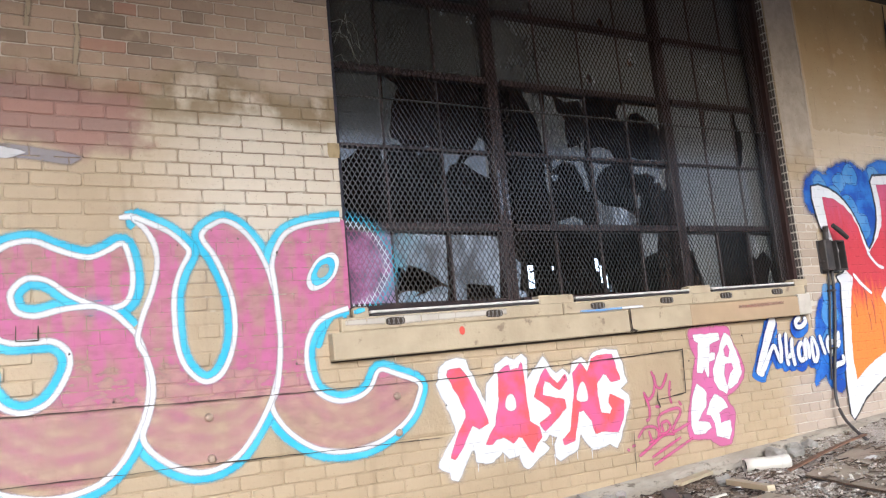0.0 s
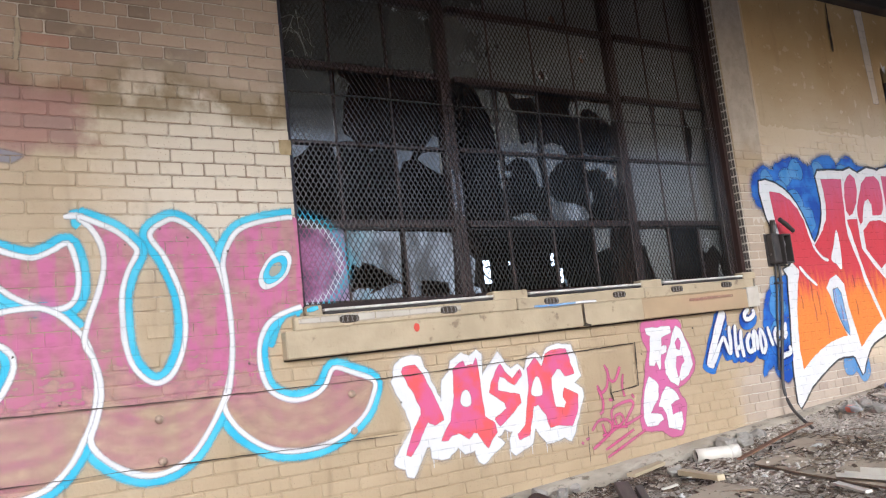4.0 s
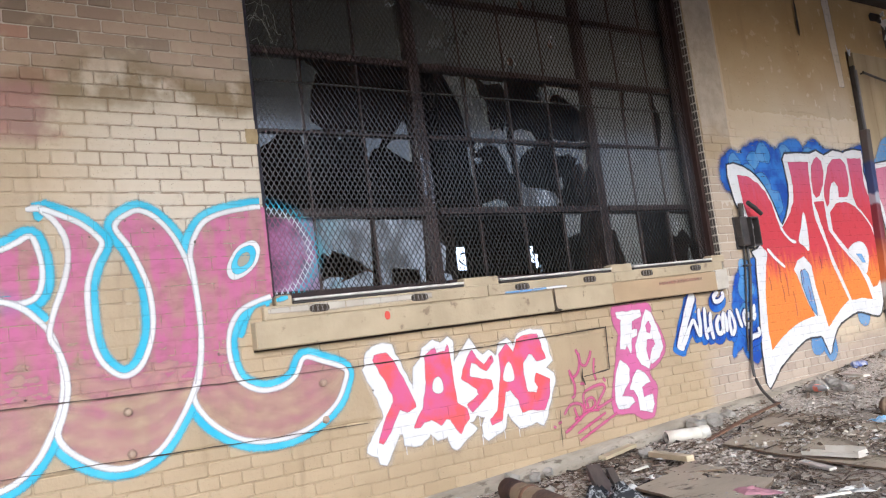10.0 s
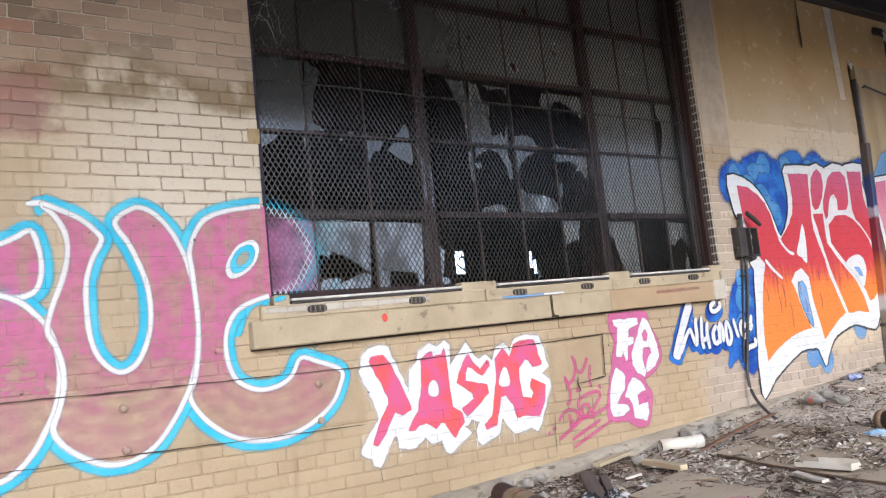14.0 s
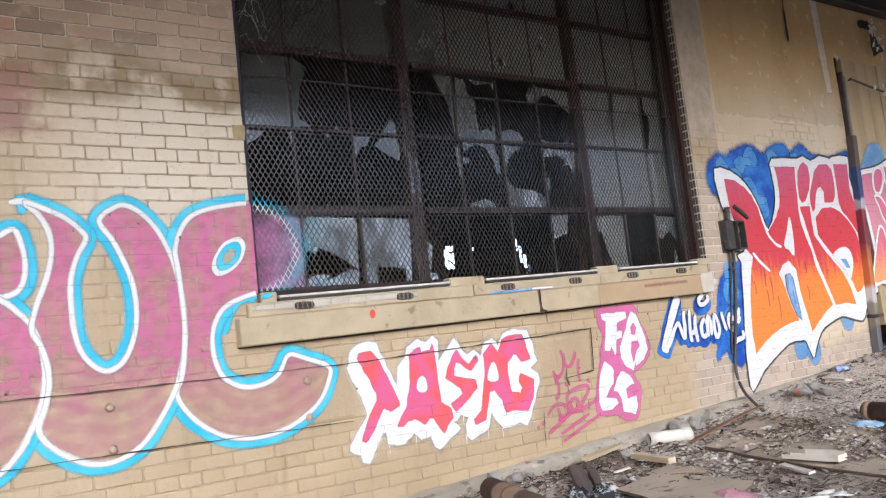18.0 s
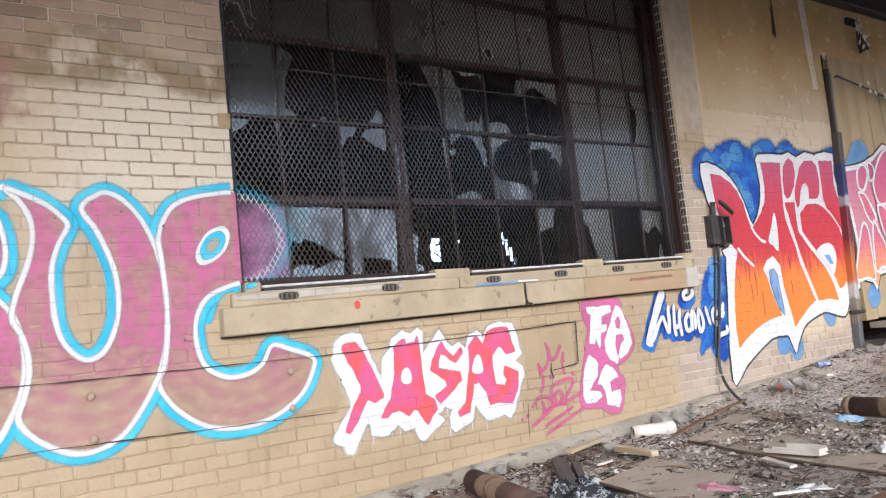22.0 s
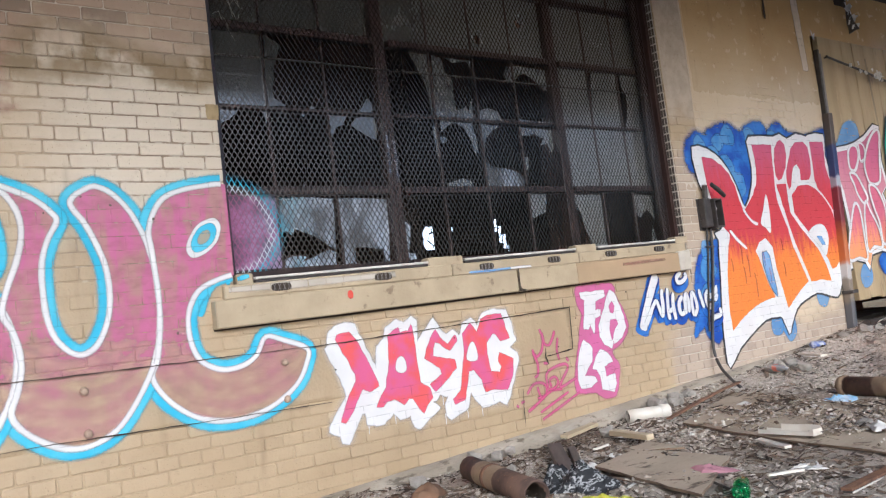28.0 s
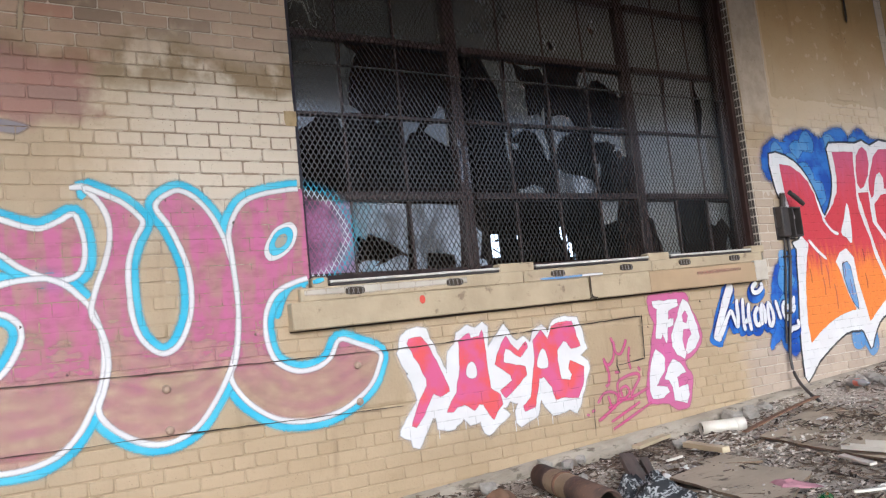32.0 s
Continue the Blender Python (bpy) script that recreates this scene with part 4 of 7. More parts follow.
for i, x in enumerate(COLS):
    if i in (0, 10):
        bar("frame_stile", x - 0.02, x + 0.02, ROWS[0], WIN_T, 0.06)
    elif i in (3, 7):
        bar("mullion", x - 0.058, x + 0.022, ROWS[0], WIN_T, 0.058)
        part("mullion_rib", box(x - 0.026, x - 0.010, SASH_Y - 0.064, SASH_Y - 0.059, ROWS[0], WIN_T, 0.001), STEEL, window)
    else:
        bar("muntin", x - 0.008, x + 0.008, ROWS[0] + 0.02, WIN_T - 0.02, 0.016)
for j, z in enumerate(ROWS):
    for a, b in ((0, 3), (3, 7), (7, 10)):
        x0, x1 = COLS[a] + (0.056 if a else 0.021), COLS[b] - (0.056 if b < 10 else 0.021)
        w, d = (0.021, 0.05) if j in (0, 1, 3, 4, 5) else (0.010, 0.03)
        bar("rail" if w > 0.015 else "glazing_bar", x0, x1, z - w, z + w, d + 0.004)
# bluish sheen on the first mullion, painted on as two pale streaks
for dx, z0, z1 in ((-0.042, 1.70, 1.97), (0.006, 1.66, 1.92)):
    part("scuff", ribbon([(COLS[3] + dx, z0), (COLS[3] + dx + 0.004, (z0 + z1) / 2), (COLS[3] + dx, z1)], 0.026, SASH_Y - 0.0605, False, soft=0.01, ragged=0.9), P_GLINT, window, "pale bluish painted sheen on the steel")
# deep dark casing between sash and brickwork
part("casing", box(3.682, WIN_R - 0.002, 0.0605, 0.40, WIN_B, WIN_T), STEEL, window)
part("casing", box(3.60, 3.681, 0.10, 0.135, WIN_B, WIN_T, 0.004), STEEL, window)
part("casing", box(WIN_L + 0.001, 0.14, 0.06, 0.40, WIN_B, WIN_T), STEEL, window)
part("head_casing", box(WIN_L + 0.001, WIN_R - 0.003, 0.11, 0.40, WIN_T - 0.04, WIN_T - 0.001), STEEL, window)


def glass_piece(pts, mat=None, name="pane"):
    """A 4 mm thick piece of glass outlined by (x, z) points."""
    bm = area(pts, SASH_Y - 0.006)
    r = bmesh.ops.extrude_face_region(bm, geom=bm.faces[:])
    bmesh.ops.translate(bm, verts=[v for v in r["geom"] if isinstance(v, bmesh.types.BMVert)], vec=(0, 0.004, 0))
    bmesh.ops.recalc_face_normals(bm, faces=bm.faces[:])
    # lean of a thousandth so that neighbouring panes mirror differently
    k = noise.noise(Vector((pts[0][0] * 7, pts[0][1] * 5, 2)))
    for v in bm.verts:
        v.co.y += k * 0.008 * (v.co.z - pts[0][1]) + k * 0.006 * (v.co.x - pts[0][0])
    ob = part(name, bm, mat or GLASS, window)
    return ob


BUBBLE_S_A = [(-0.968, 1.5), (-0.94, 1.43), (-0.93, 1.34), (-0.945, 1.26), (-0.983, 1.22), (-1.05, 1.21), (-1.13, 1.24), (-1.2, 1.28), (-1.26, 1.33), (-1.31, 1.35), (-1.36, 1.35), (-1.4, 1.32), (-1.42, 1.28), (-1.41, 1.23), (-1.38, 1.2), (-1.32, 1.19), (-1.24, 1.21), (-1.16, 1.22), (-1.09, 1.22), (-1.02, 1.19), (-0.968, 1.14), (-0.92, 1.08), (-0.89, 0.999), (-0.876, 0.896), (-0.884, 0.796), (-0.906, 0.71), (-0.942, 0.637), (-0.976, 0.574), (-1.03, 0.508), (-1.1, 0.459), (-1.2, 0.432), (-1.31, 0.43), (-1.42, 0.456), (-1.51, 0.498)]
BUBBLE_S_B = [(-1.58, 0.567), (-1.61, 0.639), (-1.62, 0.714), (-1.62, 0.793), (-1.6, 0.86), (-1.56, 0.917), (-1.51, 0.958), (-1.51, 0.899), (-1.48, 0.845), (-1.44, 0.807), (-1.38, 0.788), (-1.32, 0.801), (-1.27, 0.835), (-1.23, 0.892), (-1.2, 0.961), (-1.2, 1.02), (-1.23, 1.06), (-1.27, 1.08), (-1.32, 1.08), (-1.42, 1.08), (-1.48, 1.11), (-1.52, 1.16), (-1.54, 1.23), (-1.55, 1.31), (-1.53, 1.38), (-1.5, 1.44), (-1.44, 1.49), (-1.38, 1.51), (-1.32, 1.51), (-1.25, 1.48), (-1.17, 1.45), (-1.1, 1.44), (-1.03, 1.47)]
BUBBLE_U_A = [(-0.919, 1.62), (-0.864, 1.56), (-0.828, 1.48), (-0.824, 1.39), (-0.85, 1.28), (-0.893, 1.17), (-0.919, 1.06), (-0.886, 0.986), (-0.865, 0.901), (-0.863, 0.813), (-0.886, 0.716), (-0.913, 0.641), (-0.887, 0.579), (-0.822, 0.517), (-0.738, 0.468), (-0.652, 0.449), (-0.561, 0.467), (-0.48, 0.517), (-0.408, 0.604), (-0.348, 0.698), (-0.306, 0.787), (-0.277, 0.892), (-0.262, 1.03), (-0.267, 1.18), (-0.287, 1.31), (-0.325, 1.42)]
BUBBLE_U_B = [(-0.374, 1.51), (-0.439, 1.58), (-0.507, 1.61), (-0.561, 1.59), (-0.603, 1.56), (-0.613, 1.52), (-0.561, 1.44), (-0.515, 1.33), (-0.486, 1.23), (-0.479, 1.11), (-0.493, 1.01), (-0.529, 0.92), (-0.572, 0.869), (-0.624, 0.852), (-0.674, 0.877), (-0.722, 0.94), (-0.748, 1.03), (-0.756, 1.15), (-0.751, 1.27), (-0.721, 1.37), (-0.679, 1.45), (-0.695, 1.49), (-0.759, 1.55), (-0.838, 1.59)]
BUBBLE_E = [(-0.324, 0.722), (-0.295, 0.786), (-0.272, 0.919), (-0.263, 1.05), (-0.267, 1.18), (-0.276, 1.31), (-0.282, 1.39), (-0.257, 1.47), (-0.2, 1.55), (-0.108, 1.59), (0, 1.61), (0.094, 1.62), (0.22, 1.6), (0.307, 1.55), (0.35, 1.47), (0.355, 1.38), (0.324, 1.29), (0.252, 1.22), (0.168, 1.17), (0.104, 1.16), (0.026, 1.14), (-0.062, 1.1), (-0.114, 1.03), (-0.135, 0.95), (-0.13, 0.853), (-0.098, 0.768), (-0.037, 0.72), (0.037, 0.699), (0.13, 0.713), (0.196, 0.755), (0.251, 0.836), (0.346, 0.808), (0.473, 0.75), (0.458, 0.672), (0.407, 0.59), (0.319, 0.523), (0.203, 0.472), (0.078, 0.454), (-0.041, 0.464), (-0.141, 0.5), (-0.236, 0.571), (-0.301, 0.653)]
BUBBLE_E_EYE = [(0.049, 1.44), (0.067, 1.4), (0.04, 1.33), (-0.018, 1.28), (-0.08, 1.26), (-0.105, 1.29), (-0.095, 1.34), (-0.046, 1.41), (0.012, 1.44)]
JAGGED_BACK_A = [(0.59, 0.752), (0.609, 0.81), (0.644, 0.846), (0.715, 0.858), (0.767, 0.842), (0.785, 0.779), (0.829, 0.688), (0.872, 0.585), (0.885, 0.67), (0.897, 0.706), (0.946, 0.748), (0.963, 0.8), (1.04, 0.844), (1.09, 0.821), (1.14, 0.852), (1.17, 0.824), (1.16, 0.696), (1.2, 0.74), (1.25, 0.784), (1.29, 0.824), (1.33, 0.761), (1.37, 0.718), (1.42, 0.743), (1.46, 0.7), (1.48, 0.714), (1.5, 0.773), (1.56, 0.802), (1.59, 0.779), (1.6, 0.744), (1.66, 0.818), (1.7, 0.831), (1.84, 0.828), (1.87, 0.748), (1.89, 0.634), (1.83, 0.596), (1.89, 0.555), (1.89, 0.503), (1.84, 0.405), (1.79, 0.309)]
JAGGED_BACK_B = [(1.76, 0.259), (1.71, 0.286), (1.58, 0.271), (1.53, 0.327), (1.5, 0.374), (1.46, 0.288), (1.42, 0.267), (1.34, 0.241), (1.31, 0.262), (1.31, 0.325), (1.34, 0.363), (1.28, 0.393), (1.22, 0.354), (1.26, 0.315), (1.23, 0.295), (1.17, 0.266), (1.11, 0.224), (1.08, 0.248), (1.06, 0.307), (0.998, 0.297), (0.948, 0.345), (0.887, 0.292), (0.843, 0.29), (0.787, 0.307), (0.78, 0.369), (0.752, 0.373), (0.709, 0.304), (0.659, 0.224), (0.626, 0.235), (0.613, 0.275), (0.555, 0.304), (0.569, 0.34), (0.635, 0.419), (0.675, 0.473), (0.668, 0.504), (0.636, 0.597), (0.603, 0.675), (0.581, 0.732)]
JAGGED_LETTERS = []
JAGGED_LETTERS.append([(0.644, 0.776), (0.656, 0.796), (0.727, 0.805), (0.759, 0.766), (0.803, 0.679), (0.852, 0.572), (0.873, 0.499), (0.816, 0.475), (0.776, 0.499), (0.744, 0.464), (0.701, 0.395), (0.653, 0.336), (0.627, 0.346), (0.658, 0.416), (0.692, 0.471), (0.741, 0.539), (0.739, 0.585), (0.696, 0.681), (0.652, 0.755)])
JAGGED_LETTERS.append([(0.97, 0.761), (1.04, 0.796), (1.05, 0.766), (1.11, 0.774), (1.13, 0.805), (1.14, 0.714), (1.14, 0.586), (1.15, 0.473), (1.21, 0.434), (1.22, 0.385), (1.18, 0.343), (1.15, 0.307), (1.11, 0.362), (1.09, 0.397), (1.06, 0.401), (1.03, 0.374), (0.967, 0.413), (0.918, 0.41), (0.89, 0.383), (0.854, 0.388), (0.885, 0.436), (0.927, 0.486), (0.96, 0.606), (0.97, 0.699)])
JAGGED_LETTERS.append([(1.2, 0.611), (1.24, 0.688), (1.29, 0.758), (1.32, 0.712), (1.37, 0.666), (1.43, 0.712), (1.44, 0.679), (1.38, 0.632), (1.32, 0.68), (1.28, 0.694), (1.26, 0.654), (1.26, 0.611), (1.34, 0.586), (1.41, 0.572), (1.41, 0.524), (1.34, 0.472), (1.27, 0.427), (1.25, 0.414), (1.22, 0.455), (1.27, 0.481), (1.31, 0.502), (1.3, 0.536), (1.25, 0.574)])
JAGGED_LETTERS.append([(1.49, 0.713), (1.55, 0.768), (1.6, 0.71), (1.64, 0.785), (1.7, 0.804), (1.8, 0.803), (1.82, 0.718), (1.84, 0.653), (1.77, 0.647), (1.74, 0.69), (1.71, 0.694), (1.66, 0.646), (1.65, 0.581), (1.66, 0.495), (1.67, 0.466), (1.74, 0.452), (1.76, 0.49), (1.74, 0.519), (1.75, 0.569), (1.85, 0.524), (1.83, 0.423), (1.78, 0.344), (1.68, 0.364), (1.61, 0.359), (1.59, 0.436), (1.54, 0.502), (1.5, 0.496), (1.47, 0.401), (1.45, 0.338), (1.38, 0.322), (1.37, 0.349), (1.43, 0.39), (1.46, 0.501), (1.49, 0.614)])
JAGGED_EYES = []
JAGGED_EYES.append([(1, 0.57), (1.01, 0.616), (1.04, 0.635), (1.06, 0.608), (1.06, 0.563), (1.03, 0.551)])
JAGGED_EYES.append([(1.5, 0.563), (1.52, 0.627), (1.55, 0.658), (1.57, 0.622), (1.57, 0.555)])
SCRAWL = []
SCRAWL.append([(2.02, 0.558), (2.05, 0.51), (2.1, 0.544), (2.12, 0.62), (2.1, 0.679)])
SCRAWL.append([(2.12, 0.655), (2.13, 0.583), (2.17, 0.571), (2.21, 0.618), (2.23, 0.656)])
SCRAWL.append([(2.25, 0.608), (2.23, 0.529), (2.24, 0.464)])
SCRAWL.append([(2.02, 0.541), (2.05, 0.467), (2.04, 0.398), (2.01, 0.384)])
SCRAWL.append([(2.1, 0.461), (2.14, 0.457)])
SCRAWL.append([(2.3, 0.475), (2.32, 0.447)])
SCRAWL.append([(1.93, 0.291), (1.99, 0.342), (2.06, 0.343), (2.1, 0.31), (2.08, 0.264), (2.01, 0.252)])
SCRAWL.append([(2.02, 0.324), (2.04, 0.259), (2.07, 0.244)])
SCRAWL.append([(1.92, 0.183), (2, 0.219), (2.13, 0.281), (2.23, 0.279)])
SCRAWL.append([(2.11, 0.301), (2.11, 0.39), (2.18, 0.424), (2.28, 0.434), (2.3, 0.403), (2.24, 0.338), (2.22, 0.294), (2.37, 0.334)])
SCRAWL.append([(2.14, 0.305), (2.13, 0.352), (2.18, 0.364), (2.2, 0.325), (2.16, 0.295), (2.11, 0.295)])
SCRAWL.append([(2.02, 0.164), (2.28, 0.254)])
SCRAWL.append([(2.03, 0.117), (2.38, 0.238)])
SCRAWL.append([(1.83, 0.236), (1.85, 0.226)])
SCRAWL.append([(1.87, 0.247), (1.9, 0.253)])
TALL_BACK = [(2.48, 0.914), (2.591, 0.916), (2.823, 0.911), (2.84, 0.839), (2.901, 0.731), (2.931, 0.611), (2.892, 0.549), (2.807, 0.492), (2.738, 0.47), (2.757, 0.407), (2.79, 0.353), (2.764, 0.267), (2.721, 0.171), (2.628, 0.164), (2.56, 0.197), (2.528, 0.22), (2.364, 0.24), (2.372, 0.36), (2.401, 0.443), (2.443, 0.562), (2.474, 0.658), (2.502, 0.731), (2.469, 0.834)]
TALL_LETTERS = []
TALL_LETTERS.append([(2.505, 0.875), (2.733, 0.877), (2.736, 0.838), (2.669, 0.822), (2.64, 0.811), (2.625, 0.748), (2.677, 0.751), (2.668, 0.714), (2.615, 0.705), (2.591, 0.599), (2.564, 0.664), (2.542, 0.634), (2.498, 0.638), (2.543, 0.829), (2.506, 0.844)])
TALL_LETTERS.append([(2.752, 0.817), (2.789, 0.874), (2.833, 0.852), (2.861, 0.785), (2.895, 0.692), (2.906, 0.61), (2.853, 0.546), (2.772, 0.508), (2.766, 0.534), (2.74, 0.485), (2.68, 0.516), (2.642, 0.57), (2.643, 0.646), (2.691, 0.719), (2.726, 0.768)])
TALL_LETTERS.append([(2.478, 0.559), (2.519, 0.536), (2.55, 0.502), (2.529, 0.417), (2.479, 0.373), (2.447, 0.334), (2.541, 0.311), (2.555, 0.284), (2.497, 0.254), (2.401, 0.259), (2.386, 0.31), (2.406, 0.418), (2.435, 0.501)])
TALL_LETTERS.append([(2.62, 0.484), (2.681, 0.459), (2.727, 0.397), (2.679, 0.387), (2.64, 0.369), (2.648, 0.299), (2.732, 0.306), (2.736, 0.245), (2.707, 0.198), (2.6, 0.223), (2.595, 0.311), (2.566, 0.364), (2.531, 0.368), (2.577, 0.438)])
TALL_COUNTERS = []
TALL_COUNTERS.append([(2.796, 0.796), (2.814, 0.762), (2.794, 0.718), (2.767, 0.726), (2.763, 0.765)])
TALL_COUNTERS.append([(2.758, 0.669), (2.815, 0.671), (2.825, 0.638), (2.787, 0.609), (2.751, 0.535), (2.74, 0.613)])
TALL_COUNTERS.append([(2.65, 0.352), (2.721, 0.36), (2.747, 0.345), (2.705, 0.314), (2.649, 0.307)])
SCRIPT_STROKES = []
SCRIPT_STROKES.append([(3.303, 0.953), (3.238, 0.858), (3.165, 0.74), (3.105, 0.624), (3.08, 0.566)])
SCRIPT_STROKES.append([(3.098, 0.578), (3.155, 0.64), (3.22, 0.723), (3.268, 0.768)])
SCRIPT_STROKES.append([(3.268, 0.768), (3.288, 0.699), (3.313, 0.636)])
SCRIPT_STROKES.append([(3.313, 0.636), (3.329, 0.716), (3.332, 0.798), (3.343, 0.839)])
SCRIPT_STROKES.append([(3.404, 0.843), (3.389, 0.754), (3.381, 0.658), (3.39, 0.61)])
SCRIPT_STROKES.append([(3.382, 0.665), (3.447, 0.692)])
SCRIPT_STROKES.append([(3.462, 0.805), (3.443, 0.723), (3.449, 0.64), (3.453, 0.605)])
SCRIPT_STROKES.append([(3.559, 0.772), (3.512, 0.719), (3.515, 0.649), (3.555, 0.646), (3.584, 0.7), (3.569, 0.764)])
SCRIPT_STROKES.append([(3.603, 0.797), (3.624, 0.726), (3.614, 0.642)])
SCRIPT_STROKES.append([(3.603, 0.797), (3.58, 0.701), (3.579, 0.634)])
SCRIPT_STROKES.append([(3.676, 0.801), (3.659, 0.71), (3.664, 0.611)])
SCRIPT_STROKES.append([(3.676, 0.801), (3.709, 0.735), (3.712, 0.664), (3.671, 0.61)])
SCRIPT_STROKES.append([(3.761, 0.806), (3.777, 0.731), (3.798, 0.658)])
SCRIPT_STROKES.append([(3.844, 0.777), (3.832, 0.713), (3.863, 0.657), (3.899, 0.695)])
SCRIPT_STROKES.append([(3.838, 0.77), (3.88, 0.783)])
SCRIPT_STROKES.append([(3.578, 0.946), (3.524, 0.914), (3.527, 0.878), (3.577, 0.876), (3.628, 0.909), (3.617, 0.941)])
SCRIPT_STROKES.append([(3.9, 0.767), (3.885, 0.724)])
SCRIPT_STROKES.append([(3.982, 0.821), (3.955, 0.742)])
SCRIPT_STROKES.append([(3.981, 0.755), (3.935, 0.7)])
SCRIPT_STROKES.append([(3.984, 0.646), (3.987, 0.595), (3.905, 0.579), (3.859, 0.547)])
CLOUD_LOW = [(3.66, 0.467), (3.77, 0.679), (3.75, 0.833), (3.86, 1.06), (4.09, 1.17), (4.16, 1.1), (3.99, 0.441), (3.83, 0.44), (3.78, 0.54)]
FIRE_BACK_A = [(3.95, 1.91), (4.14, 1.9), (4.31, 1.81), (4.42, 1.67), (4.48, 1.53), (4.54, 1.42), (4.67, 1.58), (4.72, 1.75), (4.71, 1.91), (4.74, 2.02), (5.1, 2.03), (5.21, 2.06), (5.32, 2.02), (5.47, 2.07), (5.64, 2.05), (5.68, 2.07), (5.94, 2.08), (5.91, 1.9), (5.96, 1.72), (6.04, 1.58), (6.1, 1.44), (6.08, 1.23), (5.99, 1.02), (5.87, 0.895), (5.91, 0.814), (6.1, 0.899), (6.29, 0.927), (6.38, 0.84), (6.4, 0.742), (6.25, 0.804)]
FIRE_BACK_B = [(6.11, 0.834), (5.9, 0.762), (5.78, 0.614), (5.7, 0.595), (5.54, 0.632), (5.41, 0.652), (5.21, 0.608), (5.06, 0.547), (4.94, 0.413), (4.89, 0.346), (4.83, 0.486), (4.75, 0.503), (4.58, 0.495), (4.36, 0.402), (4.18, 0.309), (4.02, 0.182), (4, 0.308), (4.02, 0.57), (4.07, 0.833), (4.1, 1.06), (4.12, 1.17), (4.08, 1.22), (4.15, 1.24), (4.19, 1.28), (4.11, 1.35), (4.05, 1.51), (4.05, 1.6), (4, 1.58), (3.96, 1.71)]
FIRE_M_TOP = [(4.054, 1.833), (4.175, 1.826), (4.29, 1.773), (4.377, 1.699), (4.435, 1.599), (4.465, 1.49), (4.494, 1.41), (4.517, 1.397), (4.59, 1.453), (4.672, 1.525), (4.747, 1.622), (4.772, 1.719), (4.777, 1.832), (4.761, 1.953), (5.05, 1.962), (5.032, 1.842), (5.024, 1.71), (5.007, 1.595), (5.011, 1.48), (5.054, 1.35), (5.112, 1.219), (5.128, 1.11), (5.222, 0.916), (5.3, 0.759), (5.166, 0.702), (5.023, 0.617), (4.933, 0.559), (4.918, 0.624), (4.895, 0.726), (4.847, 0.913), (4.839, 1.082)]
FIRE_M_LOW = [(4.839, 1.082), (4.754, 1.164), (4.645, 1.128), (4.581, 1.055), (4.617, 0.996), (4.651, 0.887), (4.698, 0.769), (4.764, 0.666), (4.646, 0.657), (4.527, 0.632), (4.378, 0.585), (4.229, 0.517), (4.125, 0.455), (4.118, 0.596), (4.138, 0.751), (4.168, 0.907), (4.21, 1.065), (4.273, 1.208), (4.184, 1.29), (4.114, 1.441), (4.072, 1.606), (4.063, 1.712), (4.054, 1.833)]
FIRE_DOT = [(5.2, 2.009), (5.257, 1.973), (5.261, 1.869), (5.22, 1.766), (5.14, 1.672), (5.085, 1.649), (5.052, 1.695), (5.063, 1.811), (5.094, 1.928), (5.151, 1.986)]
FIRE_I = [(5.037, 1.612), (5.187, 1.618), (5.181, 1.499), (5.183, 1.367), (5.304, 1.233), (5.411, 1.136), (5.54, 1.026), (5.627, 0.887), (5.673, 0.741), (5.504, 0.763), (5.35, 0.753), (5.279, 0.914), (5.187, 1.108), (5.138, 1.266)]
FIRE_S_TOP = [(5.302, 1.853), (5.347, 1.932), (5.437, 1.992), (5.564, 2.002), (5.631, 1.954), (5.64, 1.832), (5.617, 1.719), (5.571, 1.658), (5.436, 1.654), (5.449, 1.748), (5.408, 1.798), (5.352, 1.779), (5.303, 1.71), (5.263, 1.6), (5.227, 1.574), (5.208, 1.649), (5.227, 1.733)]
FIRE_S_LOW = [(5.253, 1.516), (5.377, 1.599), (5.534, 1.609), (5.657, 1.57), (5.774, 1.48), (5.863, 1.376), (5.911, 1.236), (5.954, 1.167), (5.927, 1.019), (5.868, 0.91), (5.791, 0.855), (5.725, 0.839), (5.685, 0.926), (5.579, 1.05), (5.452, 1.171), (5.336, 1.273), (5.249, 1.367)]
FIRE_BAR = [(5.675, 2.005), (5.904, 2.011), (5.882, 1.789), (5.906, 1.683), (5.992, 1.561), (6.076, 1.531), (6.079, 1.367), (6.055, 1.208), (6.016, 1.184), (5.962, 0.944), (5.888, 0.864), (5.952, 1.018), (5.975, 1.166), (5.947, 1.236), (5.903, 1.376), (5.813, 1.48), (5.692, 1.583), (5.666, 1.66), (5.676, 1.834)]
FIRE_EYE = [(5.42, 1.171), (5.516, 1.232), (5.638, 1.249), (5.713, 1.207), (5.731, 1.115), (5.681, 1.007), (5.637, 0.969), (5.584, 1.028), (5.518, 1.101)]
FIRE_PUPIL = [(5.536, 1.146), (5.621, 1.139), (5.664, 1.062), (5.611, 1.067)]
FIRE_SLIT = [(4.668, 1.036), (4.729, 1.048), (4.764, 1.008), (4.777, 0.865), (4.792, 0.731), (4.793, 0.665), (4.745, 0.717), (4.695, 0.819), (4.662, 0.937)]
FIRE_SPIKE = [(4.851, 1.527), (4.865, 1.398), (4.838, 1.206), (4.777, 1.247), (4.717, 1.287), (4.782, 1.398)]
FIRE_LINE_A = [(4.494, 1.413), (4.542, 1.35), (4.611, 1.295), (4.675, 1.279)]
